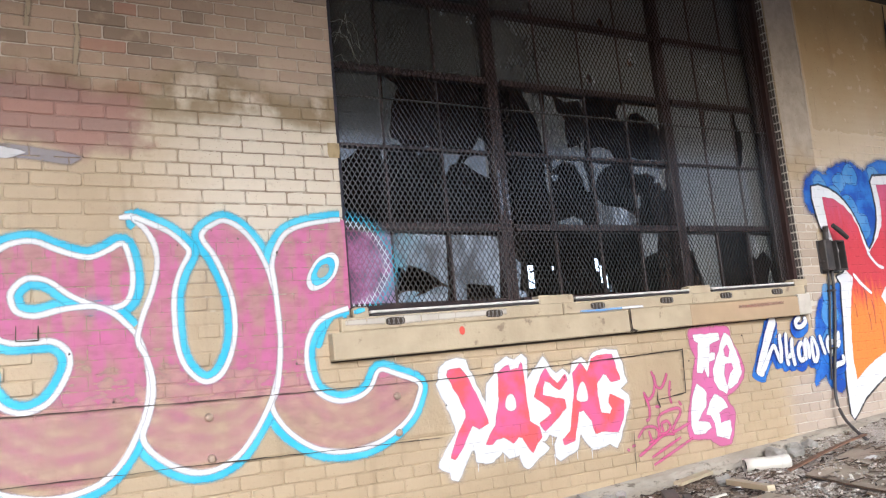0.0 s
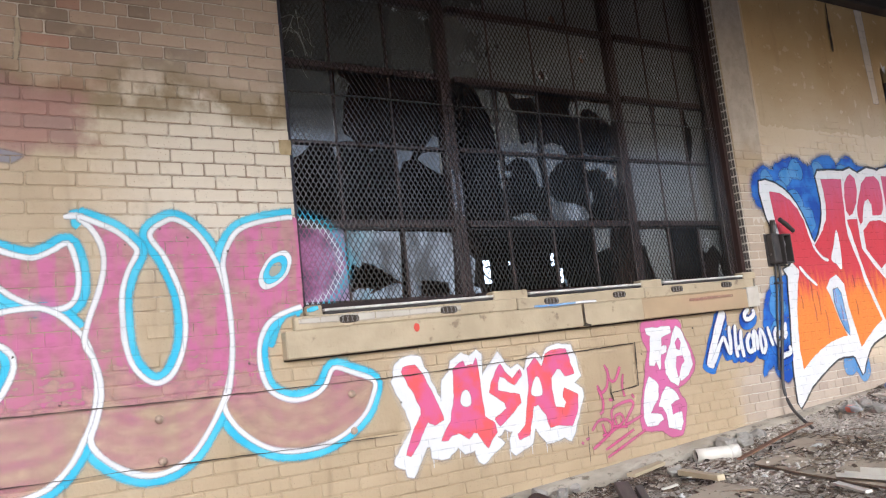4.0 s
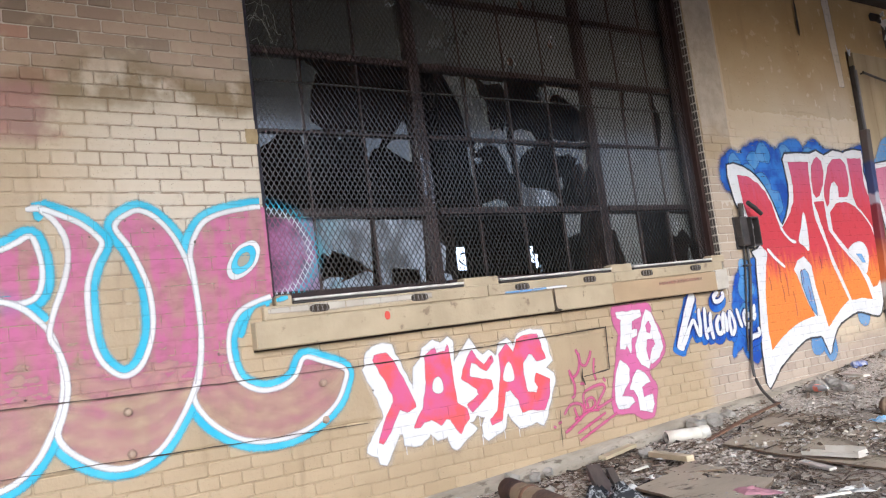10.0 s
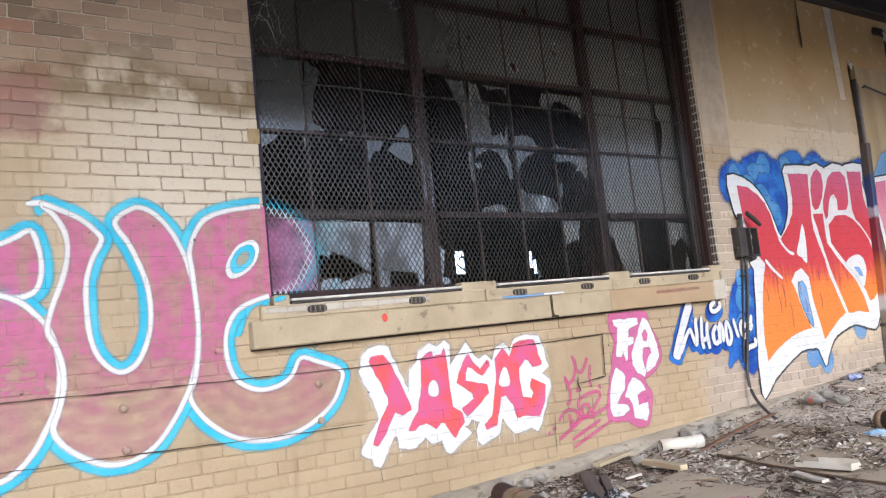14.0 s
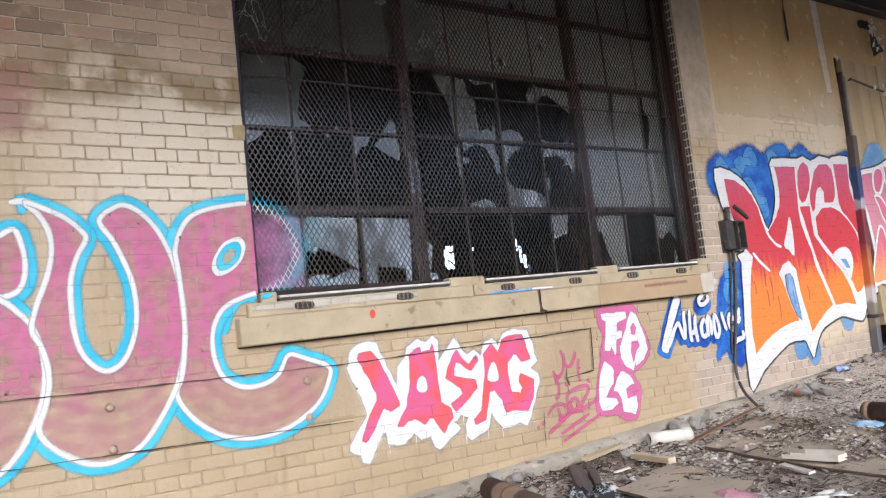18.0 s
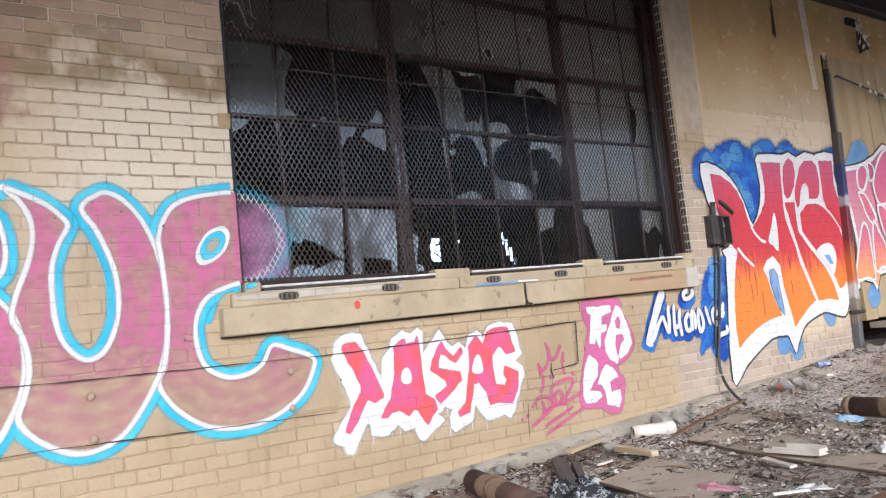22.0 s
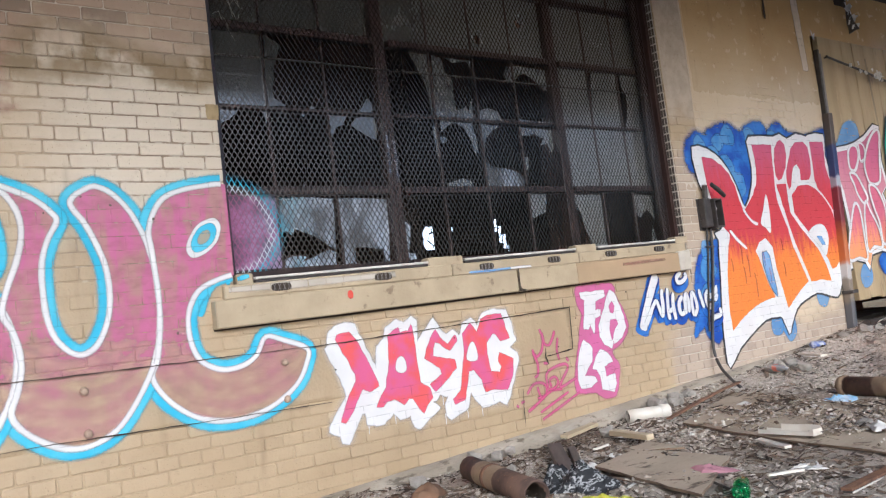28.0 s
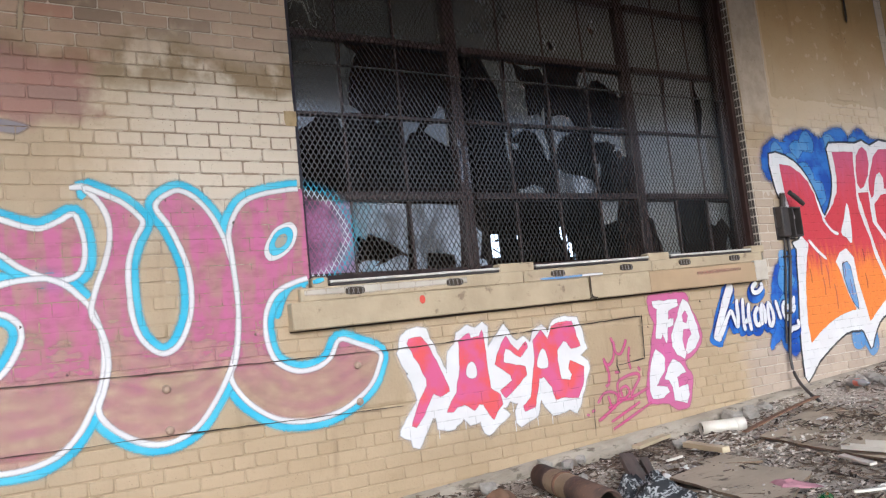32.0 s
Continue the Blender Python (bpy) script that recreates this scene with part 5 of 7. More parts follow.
FIRE_LINE_B = [(4.271, 1.24), (4.357, 1.158), (4.466, 1.082)]
CLOUD_TOP = [(3.91, 1.93), (4.04, 2.01), (4.16, 1.98), (4.25, 2.06), (4.47, 2.1), (4.64, 2.03), (4.76, 2.11), (4.94, 2.13), (5.02, 2.04), (5.2, 2.15), (5.31, 2.07), (5.65, 2.04), (5.86, 2.09), (5.98, 2.1), (5.97, 1.77), (4.57, 1.27), (4.42, 1.6), (3.92, 1.74)]
DOOR_CLOUD = [(6.04, 1.97), (6.13, 2), (6.3, 2.18), (6.49, 2.21), (6.54, 2.08), (6.48, 1.83), (6.02, 1.76)]
DOOR_BACK = [(6.04, 1.95), (6.29, 1.98), (6.46, 2.02), (6.65, 2.09), (6.86, 2.21), (6.97, 2.2), (6.93, 2.01), (6.91, 1.84), (6.96, 1.61), (6.83, 1.52), (6.92, 1.32), (6.96, 1.09), (6.98, 0.89), (7.02, 0.802), (6.88, 0.838), (6.79, 0.927), (6.63, 0.962), (6.42, 0.933), (6.33, 0.786), (6.27, 0.87), (6.07, 0.907), (5.93, 0.862), (6.08, 1.01), (6.08, 1.28), (6.05, 1.55), (6.01, 1.66), (6, 1.76)]
DOOR_LETTERS = []
DOOR_LETTERS.append([(6.281, 1.906), (6.351, 1.973), (6.432, 1.967), (6.449, 1.894), (6.395, 1.8), (6.327, 1.743), (6.265, 1.778)])
DOOR_LETTERS.append([(6.246, 1.705), (6.348, 1.689), (6.44, 1.564), (6.488, 1.473), (6.406, 1.436), (6.323, 1.526), (6.293, 1.616)])
DOOR_LETTERS.append([(6.161, 1.31), (6.241, 1.417), (6.297, 1.363), (6.307, 1.201), (6.3, 1.041), (6.297, 0.898), (6.163, 0.921), (6.003, 0.9), (5.985, 0.961), (6.064, 1.134)])
DOOR_LETTERS.append([(6.442, 1.436), (6.49, 1.345), (6.569, 1.235), (6.613, 1.124), (6.615, 0.997), (6.471, 1.009), (6.352, 0.968), (6.359, 1.129), (6.39, 1.309)])
DOOR_LETTERS.append([(6.486, 2.007), (6.568, 1.974), (6.561, 1.88), (6.478, 1.84), (6.484, 1.933)])
DOOR_LETTERS.append([(6.667, 1.997), (6.812, 2.118), (6.915, 2.143), (6.907, 2.047), (6.839, 1.872), (6.776, 1.644), (6.602, 1.622), (6.548, 1.694), (6.546, 1.824)])
DOOR_LETTERS.append([(6.554, 1.584), (6.693, 1.549), (6.787, 1.345), (6.704, 1.049), (6.648, 1.051), (6.643, 1.234), (6.578, 1.4)])
DOOR_GREEN = [(7.16, 2.3), (7.38, 2.15), (7.74, 2.1), (7.62, 1.55), (7.14, 1.64), (6.99, 1.72), (7.03, 2.02)]
DOOR_LIME = [(6.95, 1.36), (7.25, 1.49), (7.59, 1.49), (7.37, 0.841), (7.07, 0.943), (7.02, 1.15)]
SHARDS = {}
SHARDS[(1, 2)] = [[(0.512, 2.53), (0.528, 2.51), (0.612, 2.46), (0.583, 2.4), (0.55, 2.32), (0.528, 2.2), (0.538, 2.15), (0.605, 2.11), (0.484, 2.1)], [(0.732, 2.09), (0.768, 2.12), (0.805, 2.09)]]
SHARDS[(2, 2)] = [[(1.11, 2.14), (1.14, 2.19), (1.17, 2.16), (1.17, 2.1), (1.08, 2.1)], [(0.839, 2.1), (0.868, 2.13), (0.888, 2.1)]]
SHARDS[(3, 2)] = [[(1.49, 2.51), (1.64, 2.51), (1.62, 2.1), (1.61, 2.22), (1.59, 2.33), (1.55, 2.4)]]
SHARDS[(4, 2)] = [[(1.67, 2.51), (1.74, 2.5), (1.76, 2.41), (1.82, 2.34), (1.81, 2.22), (1.82, 2.15), (1.9, 2.18), (1.92, 2.14), (1.96, 2.24), (1.95, 2.09), (1.64, 2.1)], [(1.77, 2.5), (1.99, 2.5), (1.98, 2.44), (1.95, 2.49), (1.83, 2.47)]]
SHARDS[(5, 2)] = [[(1.99, 2.16), (2.09, 2.18), (2.17, 2.16), (2.21, 2.09), (1.99, 2.09)], [(2.3, 2.49), (2.36, 2.49), (2.35, 2.38), (2.3, 2.37), (2.27, 2.43)]]
SHARDS[(6, 2)] = [[(2.37, 2.5), (2.71, 2.49), (2.7, 2.31), (2.59, 2.38), (2.54, 2.41), (2.46, 2.45), (2.41, 2.44), (2.36, 2.38)], [(2.34, 2.13), (2.42, 2.11), (2.61, 2.11), (2.68, 2.13), (2.67, 2.1), (2.33, 2.09)]]
SHARDS[(0, 1)] = [[(0.21, 2.07), (0.316, 2.07), (0.265, 2.02), (0.209, 1.99)], [(0.459, 2.08), (0.486, 2.08), (0.474, 2)]]
SHARDS[(2, 1)] = [[(0.864, 2.08), (1, 2.09), (0.965, 2.02), (0.906, 2), (0.876, 1.94), (0.861, 1.94)], [(1.05, 2.06), (1.18, 2.09), (1.18, 1.93), (1.01, 2.02)]]
SHARDS[(3, 1)] = [[(1.61, 2.04), (1.64, 2.04), (1.65, 1.82), (1.62, 1.85)]]
SHARDS[(4, 1)] = [[(1.67, 2.08), (1.93, 2.07), (1.96, 1.95), (1.96, 1.87), (1.93, 1.87), (1.91, 1.96), (1.86, 2.04), (1.77, 2.07), (1.71, 2.03), (1.67, 2)], [(1.66, 1.97), (1.71, 1.97), (1.71, 1.94), (1.66, 1.93)], [(1.66, 1.64), (1.68, 1.67), (1.8, 1.7), (1.87, 1.68), (1.89, 1.64)]]
SHARDS[(5, 1)] = [[(2, 2.07), (2.18, 2.06), (2.1, 2.03), (2.04, 1.97), (2.01, 1.88), (1.99, 1.87)], [(1.99, 1.83), (2.07, 1.78), (2.17, 1.77), (2.29, 1.74), (2.33, 1.71), (2.33, 1.65), (2, 1.65)]]
SHARDS[(6, 1)] = [[(2.36, 2.06), (2.66, 2.05), (2.65, 1.91), (2.61, 1.89), (2.6, 1.95), (2.53, 1.94), (2.56, 1.99), (2.49, 2.02), (2.36, 2)], [(2.35, 1.85), (2.39, 1.85), (2.39, 1.78), (2.35, 1.75)]]
SHARDS[(1, 0)] = [[(0.501, 1.59), (0.837, 1.58), (0.821, 1.28), (0.745, 1.33), (0.659, 1.38), (0.575, 1.41), (0.561, 1.37), (0.522, 1.4), (0.487, 1.38)], [(0.477, 1.23), (0.547, 1.26), (0.599, 1.26), (0.633, 1.25), (0.596, 1.22), (0.685, 1.25), (0.759, 1.28), (0.82, 1.27), (0.811, 1.16), (0.472, 1.16)]]
SHARDS[(2, 0)] = [[(0.866, 1.58), (1.2, 1.57), (1.17, 1.16), (1.14, 1.16), (1.14, 1.27), (0.952, 1.29), (0.941, 1.16), (0.833, 1.15)]]
SHARDS[(3, 0)] = [[(1.26, 1.54), (1.28, 1.45), (1.35, 1.4), (1.32, 1.24), (1.36, 1.23), (1.37, 1.16), (1.23, 1.15)]]
SHARDS[(6, 0)] = [[(2.35, 1.6), (2.52, 1.59), (2.49, 1.46), (2.36, 1.42)], [(2.32, 1.34), (2.29, 1.28), (2.35, 1.18), (2.31, 1.18)]]
SHARDS[(7, 0)] = [[(2.78, 1.58), (3.06, 1.58), (3.06, 1.34), (3.07, 1.19), (2.91, 1.2), (2.86, 1.34), (2.83, 1.46), (2.79, 1.48)]]
SHARDS[(9, 0)] = [[(3.41, 1.58), (3.66, 1.57), (3.64, 1.38), (3.56, 1.46), (3.47, 1.4), (3.4, 1.42)], [(3.6, 1.34), (3.64, 1.18), (3.56, 1.18)]]
SHARDS[(8, 2)] = [[(3.14, 2.54), (3.43, 2.52), (3.41, 2.42), (3.44, 2.33), (3.42, 2.24), (3.44, 2.17), (3.43, 2.09), (3.1, 2.1)]]
SHARDS[(9, 2)] = [[(3.46, 2.53), (3.71, 2.51), (3.67, 2.07), (3.45, 2.08), (3.48, 2.18), (3.51, 2.29), (3.5, 2.38), (3.46, 2.42)]]
PALE = {(1, 0), (2, 0), (3, 0), (5, 1), (0, 0)}
EMPTY = {(1, 1), (4, 0), (5, 0), (8, 0)}
HOLES = {(5, 4): (0.66, 0.12), (6, 3): (0.30, 0.60), (5, 3): (0.20, 0.22)}
for c in range(10):
    for r in range(5):
        x0, x1, z0, z1 = COLS[c] + 0.006, COLS[c + 1] - 0.006, ROWS[r] + 0.008, ROWS[r + 1] - 0.008
        if (c, r) in SHARDS:
            for s in SHARDS[(c, r)]:
                s = [Vector(p) for p in s]
                # jagged rims
                edge = []
                for a, b in zip(s, s[1:] + s[:1]):
                    edge.append(a)
                    if (b - a).length > 0.05:
                        mid = a.lerp(b, 0.5)
                        edge.append(mid + Vector((noise.noise(Vector((mid.x * 31, mid.y * 29, 0))), noise.noise(Vector((mid.x * 37, mid.y * 23, 5))))) * 0.012)
                edge = clip_axis(clip_axis(edge, 0, x1), 0, x0, False)
                edge = clip_axis(clip_axis(edge, 1, z1), 1, z0, False)
                if len(edge) > 2:
                    glass_piece(edge, GLASS_PALE if (c, r) in PALE and not ((c, r) == (5, 1) and s[0].y > 1.9) else GLASS, "glass_shard")
        elif (c, r) in EMPTY:
            # teeth of glass left in the putty
            rnd = random.Random(c * 10 + r)
            for k in range(3):
                u = rnd.uniform(x0 + 0.03, x1 - 0.06)
                top = rnd.random() < 0.5
                z = z1 if top else z0
                h = rnd.uniform(0.012, 0.04) * (-1 if top else 1)
                glass_piece([(u, z), (u + rnd.uniform(0.02, 0.05), z), (u + rnd.uniform(0.0, 0.03), z + h)], GLASS, "glass_shard")
        elif (c, r) in HOLES:
            u, v = HOLES[(c, r)]
            cx, cz = x0 + (x1 - x0) * u, z0 + (z1 - z0) * v
            rnd = random.Random(c + r * 7)
            ring = [(cx + math.sin(a * math.pi / 5) * rnd.uniform(0.014, 0.034), cz - math.cos(a * math.pi / 5) * rnd.uniform(0.02, 0.045)) for a in range(10)]
            ring[0], ring[5] = (cx, ring[0][1]), (cx, ring[5][1])
            glass_piece([(cx, z0), (x1, z0), (x1, z1), (cx, z1)] + ring[5:0:-1] + [ring[0]])
            glass_piece([(cx, z1), (x0, z1), (x0, z0), (cx, z0)] + [ring[0]] + ring[9:4:-1])
        else:
            glass_piece([(x0, z0), (x1, z0), (x1, z1), (x0, z1)], GLASS_PINK if (c, r) == (0, 0) else GLASS)


def star(x, z, size, seed):
    """Crushed glass round a stone's hit."""
    rnd = random.Random(seed)
    bm = bmesh.new()
    for k in range(26):
        a, d = rnd.uniform(0, 6.283), rnd.uniform(0.45, 1.0) * size
        p = Vector((x + math.cos(a) * d, z + math.sin(a) * d))
        q = p + Vector((math.cos(a), math.sin(a))) * rnd.uniform(0.008, 0.03)
        t = Vector((-math.sin(a), math.cos(a))) * rnd.uniform(0.001, 0.004)
        bm.faces.new([bm.verts.new((v.x, SASH_Y - 0.014, v.y)) for v in (p - t, q, p + t)])
    part("crushed_glass", bm, CRACKED, window, "whitish star of crushed glass")


for i, (x, z, s) in enumerate(((3.224, 2.793, 0.075), (3.485, 1.488, 0.022), (2.065, 2.664, 0.05), (2.475, 2.846, 0.03), (0.93, 2.98, 0.03), (1.16, 2.96, 0.035))):
    star(x, z, s, i)


# ---- mesh screens in front of the window ----
def screen(x0, x1, seed):
    """Expanded steel mesh in an angle frame, standing on the sill."""
    y, z0, z1, w, h = 0.045, 1.165 + tilt((x0 + x1) / 2) * 0.7, 3.50, 0.031, 0.050
    ob = thing("mesh_screen", "rusty expanded-metal security screen in a steel frame before the window", "security screen", "screens before the window")
    verts, faces = [], []
    slope = (h / 2) / (w / 2)

    def strand(xa, za, xb, zb):
        d = Vector((xb - xa, 0, zb - za)).normalized()
        o = Vector((-d.z, 0, d.x)) * 0.0019
        k = len(verts)
        for p in (Vector((xa, y, za)), Vector((xb, y, zb))):
            for s in (o + Vector((0, -0.0013, 0)), o * 0.8 + Vector((0, 0.0013, 0)), -o * 0.8 + Vector((0, 0.0013, 0)), -o + Vector((0, -0.0013, 0))):
                verts.append(p + s)
        for a in range(4):
            faces.append((k + a, k + (a + 1) % 4, k + 4 + (a + 1) % 4, k + 4 + a))

    span = (z1 - z0) / slope
    c = x0 - span
    while c < x1:
        a, b = max(x0, c), min(x1, c + span)
        if b - a > 0.01:
            strand(a, z0 + (a - c) * slope, b, z0 + (b - c) * slope)
            strand(x0 + x1 - a, z0 + (a - c) * slope, x0 + x1 - b, z0 + (b - c) * slope)
        c += w
    me = bpy.data.meshes.new("mesh")
    me.from_pydata(verts, [], faces)
    me.materials.append(SCREEN)
    m = new("mesh", me)
    m.parent = ob
    part("top_bar", box(x0, x1, y - 0.006, y + 0.02, z1, z1 + 0.03, 0.003), DARK_STEEL, ob)
    if x0 < 0.5:
        part("side_bar", box(x0 - 0.004, x0, y - 0.004, y + 0.02, z0 - 0.02, z1), STEEL, ob)
    if x1 > 3.5:
        part("side_bar", box(x1, x1 + 0.004, y - 0.004, y + 0.02, z0 - 0.02, z1), STEEL, ob)
    part("cross_rod", tube([(x0, y + 0.012, 2.325), ((x0 + x1) / 2, y + 0.012, 2.329), (x1, y + 0.012, 2.325)], 0.0065, 6), DARK_STEEL, ob)
    return ob


s1, s2, s3 = screen(0.14, 1.235, 1), screen(1.239, 2.694, 2), screen(2.698, 3.60, 3)
for ob, a, b in ((s1, 0.222, 1.292), (s2, 1.562, 2.508), (s3, 2.722, 3.556)):
    bm = box(a, b, -0.030, 0.05, 1.1425, 1.1555, 0.002)
    for v in bm.verts:
        v.co.z += tilt(v.co.x) - 0.018
    part("bottom_bar", bm, BAR_STEEL, ob, "scraped pale bottom bar of the screen")
    bm = box(a, b, -0.026, 0.05, 1.128, 1.1405, 0.002)
    for v in bm.verts:
        v.co.z += tilt(v.co.x) - 0.018
    part("bottom_flange", bm, DARK_STEEL, ob)
for ob, x, z in ((s1, 0.352, 1.086), (s1, 0.968, 1.096), (s2, 1.715, 1.108), (s2, 2.286, 1.119), (s3, 2.832, 1.13), (s3, 3.348, 1.139)):
    # hanging tab with a cut of the same mesh
    z -= 0.006
    pts = [(x + 0.056 * math.copysign(abs(math.cos(a)) ** 0.6, math.cos(a)), z + 0.020 * math.copysign(abs(math.sin(a)) ** 0.6, math.sin(a))) for a in [k * math.pi / 10 for k in range(20)]]
    bm = area(pts, -0.0405)
    r = bmesh.ops.extrude_face_region(bm, geom=bm.faces[:])
    bmesh.ops.translate(bm, verts=[v for v in r["geom"] if isinstance(v, bmesh.types.BMVert)], vec=(0, 0.005, 0))
    tab = part("slot", bm, CRACK_SHADE, ob, "dark slotted drain hole")
    bm = bmesh.new()
    for k in range(4):
        u = x - 0.045 + k * 0.027
        for du in (0.012, -0.012):
            tube([(u + 0.006 - du / 2, -0.043, z - 0.016), (u + 0.006 + du / 2, -0.043, z + 0.016)], 0.0016, 5, bm)
    part("slot_wire", bm, GREY_STEEL, tab)

part("wide_stile", box(WIN_L + 0.002, WIN_L + 0.024, 0.018, 0.040, 1.14, 3.5, 0.004), STILE, s1, "dark flat steel stile with spray paint on it")
# dry creeper caught on the screen's upper corner
vine = thing("dry_creeper", "pale dry creeper strands caught on the mesh screen", "dead plant")
rnd = random.Random(11)
for k in range(6):
    x, z = 0.13 + rnd.random() * 0.05, 2.47 + rnd.random() * 0.24
    h, w = rnd.uniform(0.05, 0.25), rnd.uniform(0.03, 0.25)
    pts = [(x + w * t + 0.02 * math.sin(t * 5 + k), 0.034 - 0.012 * rnd.random(), z + h * math.sin(t * 2.6) * 0.9 - 0.28 * t * t * rnd.uniform(0.3, 1)) for t in [j / 9 for j in range(10)]]
    part("strand", tube(pts, 0.0008, 4, caps=False), DRY_STEM, vine)


# ---- electric switch box and conduit ----
sb = thing("switch_box", "burnt black electric switch box hanging open on the wall", "switch box")
part("back_plate", box(3.86, 4.16, -0.012, -0.001, 1.25, 1.5, 0.004), DARK_STEEL, sb)
part("case", box(3.865, 3.985, -0.075, -0.013, 1.27, 1.495, 0.008), DARK_STEEL, sb)
bm = bmesh.new()
for a in ((4.0, 4.012, 1.262, 1.487), (4.128, 4.14, 1.262, 1.487)):
    box(a[0], a[1], -0.10, -0.013, a[2], a[3], 0.003, bm)
for a in ((4.0125, 4.1275, 1.262, 1.274), (4.0125, 4.1275, 1.475, 1.487)):
    box(a[0], a[1], -0.10, -0.013, a[2], a[3], 0.003, bm)
part("open_case", bm, DARK_STEEL, sb)
bm = roughen(cut_up(box(4.03, 4.11, -0.05, -0.014, 1.30, 1.45), 3), 0.016, 30)
part("burnt_contacts", bm, GREY_STEEL, sb, "corroded grey contacts inside the box")
part("neck", tube([(3.965, -0.04, 1.495), (3.975, -0.04, 1.56), (3.965, -0.05, 1.60)], 0.022, 10), DARK_STEEL, sb)
part("lever", tube([(4.02, -0.085, 1.60), (4.10, -0.10, 1.555), (4.18, -0.11, 1.505)], [0.018, 0.02, 0.017], 10), DARK_STEEL, sb)
part("hasp", box(3.84, 3.864, -0.05, -0.02, 1.33, 1.345, 0.002), DARK_STEEL, sb)
for ob in list(sb.children):
    for v in ob.data.vertices:
        v.co.x = 4.01 + (v.co.x - 4.01) * 0.7
cd = thing("conduit", "dark steel conduit running down the brick wall to the ground", "conduit")
path = smooth([(4.0, -0.03, 1.262), (3.98, -0.03, 1.06), (3.905, -0.03, 0.74), (3.83, -0.032, 0.46), (3.80, -0.045, 0.32), (3.775, -0.10, 0.21), (3.74, -0.19, 0.135), (3.70, -0.30, 0.07)], 5, False)
part("pipe", tube(path, 0.0115, 10), DARK_STEEL, cd, shade=True)
path = [(3.965, -0.022, 1.262), (3.935, -0.022, 1.06), (3.862, -0.022, 0.74), (3.80, -0.03, 0.48)]
part("thin_pipe", tube(path, 0.0075, 8), DARK_STEEL, cd)
for z, x in ((1.12, 3.975), (0.7, 3.885)):
    part("strap", box(x - 0.04, x + 0.025, -0.045, -0.003, z - 0.008, z + 0.008, 0.003), DARK_STEEL, cd)


# ---- bolts and cracks in the wall ----
for x, z in ((-1.496, 0.724), (-1.489, 0.548), (-0.622, 0.690), (-0.618, 0.505), (0.340, 0.695), (0.334, 0.510)):
    b = thing("wall_bolt", "painted dome-headed tie bolt in the wall", "bolt", "tie bolts in the wall")
    bm = turned([(0.001, -0.026), (0.010, -0.025), (0.017, -0.020), (0.0205, -0.010), (0.021, 0.0), (0.028, -0.001), (0.028, 0.004)], 8, "y")
    bmesh.ops.translate(bm, verts=bm.verts, vec=(x, -0.002, z))
    part("dome_head", bm, BOLT, b)


def crack(name, pts, w, parent):
    fine = []
    for a, b in zip(pts, pts[1:]):
        n = max(6, int((Vector(b) - Vector(a)).length / 0.02))
        for k in range(n):
            p = Vector(a).lerp(Vector(b), k / n)
            q = 0.003 * noise.fractal(Vector((p.x * 9, p.y * 9, 1)), 1.0, 2.0, 3)
            fine.append((p.x + q * (abs(b[1] - a[1]) > abs(b[0] - a[0])), p.y + q))
    fine.append(pts[-1])
    part(name, ribbon(fine, w, -0.0168, False, soft=0.0003, ragged=1.1), CRACK_SHADE, parent)


crack("crack", [(-1.75, 0.782), (-0.6, 0.765), (0.6, 0.756), (1.3, 0.768)], 0.0042, WALL_W)
crack("crack", [(1.3, 0.768), (1.9, 0.780), (2.38, 0.793)], 0.0055, WALL_S)
crack("crack", [(2.385, 0.80), (2.375, 0.66), (2.365, 0.518)], 0.009, WALL_S)
crack("crack", [(2.365, 0.522), (2.25, 0.512), (2.13, 0.502)], 0.008, WALL_S)
crack("crack", [(2.13, 0.56), (2.12, 0.50), (2.14, 0.45)], 0.01, WALL_S)
crack("crack", [(-1.75, 0.50), (-0.6, 0.482), (0.2, 0.462), (0.58, 0.455)], 0.0036, WALL_W)
crack("crack", [(1.90, 0.33), (1.885, 0.2), (1.88, 0.10)], 0.004, WALL_S)
crack("crack", [(-1.402, 1.150), (-1.402, 1.088), (-1.318, 1.085), (-1.317, 1.148)], 0.008, WALL_W)
crack("crack", [(5.283, 3.57), (5.273, 3.35), (5.266, 3.113)], 0.022, WALL_E)


# ---- loading door ----
door = thing("loading_door", "tan-painted board loading door with spray paint, gap underneath", "door")
door["kind"] = "structure"
for i in range(12):
    x = 6.085 + i * 0.215
    part("board", box(x, x + 0.209, -0.025 + 0.002 * (i % 3), 0.03, 0.52 + 0.012 * (i % 2), 3.04, 0.004), DOOR, door)
post = thing("door_post", "dark leaning steel post at the loading door's edge", "post")
bm = bmesh.new()
for z0, z1, w, x0, x1 in ((0.28, 2.28, 0.034, 5.845, 6.015),):
    box(-w, w, -0.075, -0.004, z0, z1, 0.006, bm)
    for v in bm.verts:
        v.co.x += x0 + (x1 - x0) * (v.co.z - z0) / (z1 - z0)
part("lower_channel", bm, POST_PAINT, post)
for a, b, mat, lab in ((-0.032, -0.004, DARK_STEEL, "thin dark upper bar"), (0.002, 0.026, GREY_STEEL, "pale scraped upper bar")):
    bm = box(a, b, -0.05, -0.004, 2.281, 2.90 if a < 0 else 2.86, 0.004)
    for v in bm.verts:
        v.co.x += 6.02 + 0.04 * (v.co.z - 2.28)
    part("upper_bar", bm, mat, post, lab)
for z in (0.6,):
    x = 5.85 + 0.075 * (z - 0.28)
    part("bracket", box(x - 0.05, x + 0.05, -0.11, -0.003, z, z + 0.03, 0.004), DARK_STEEL, post)
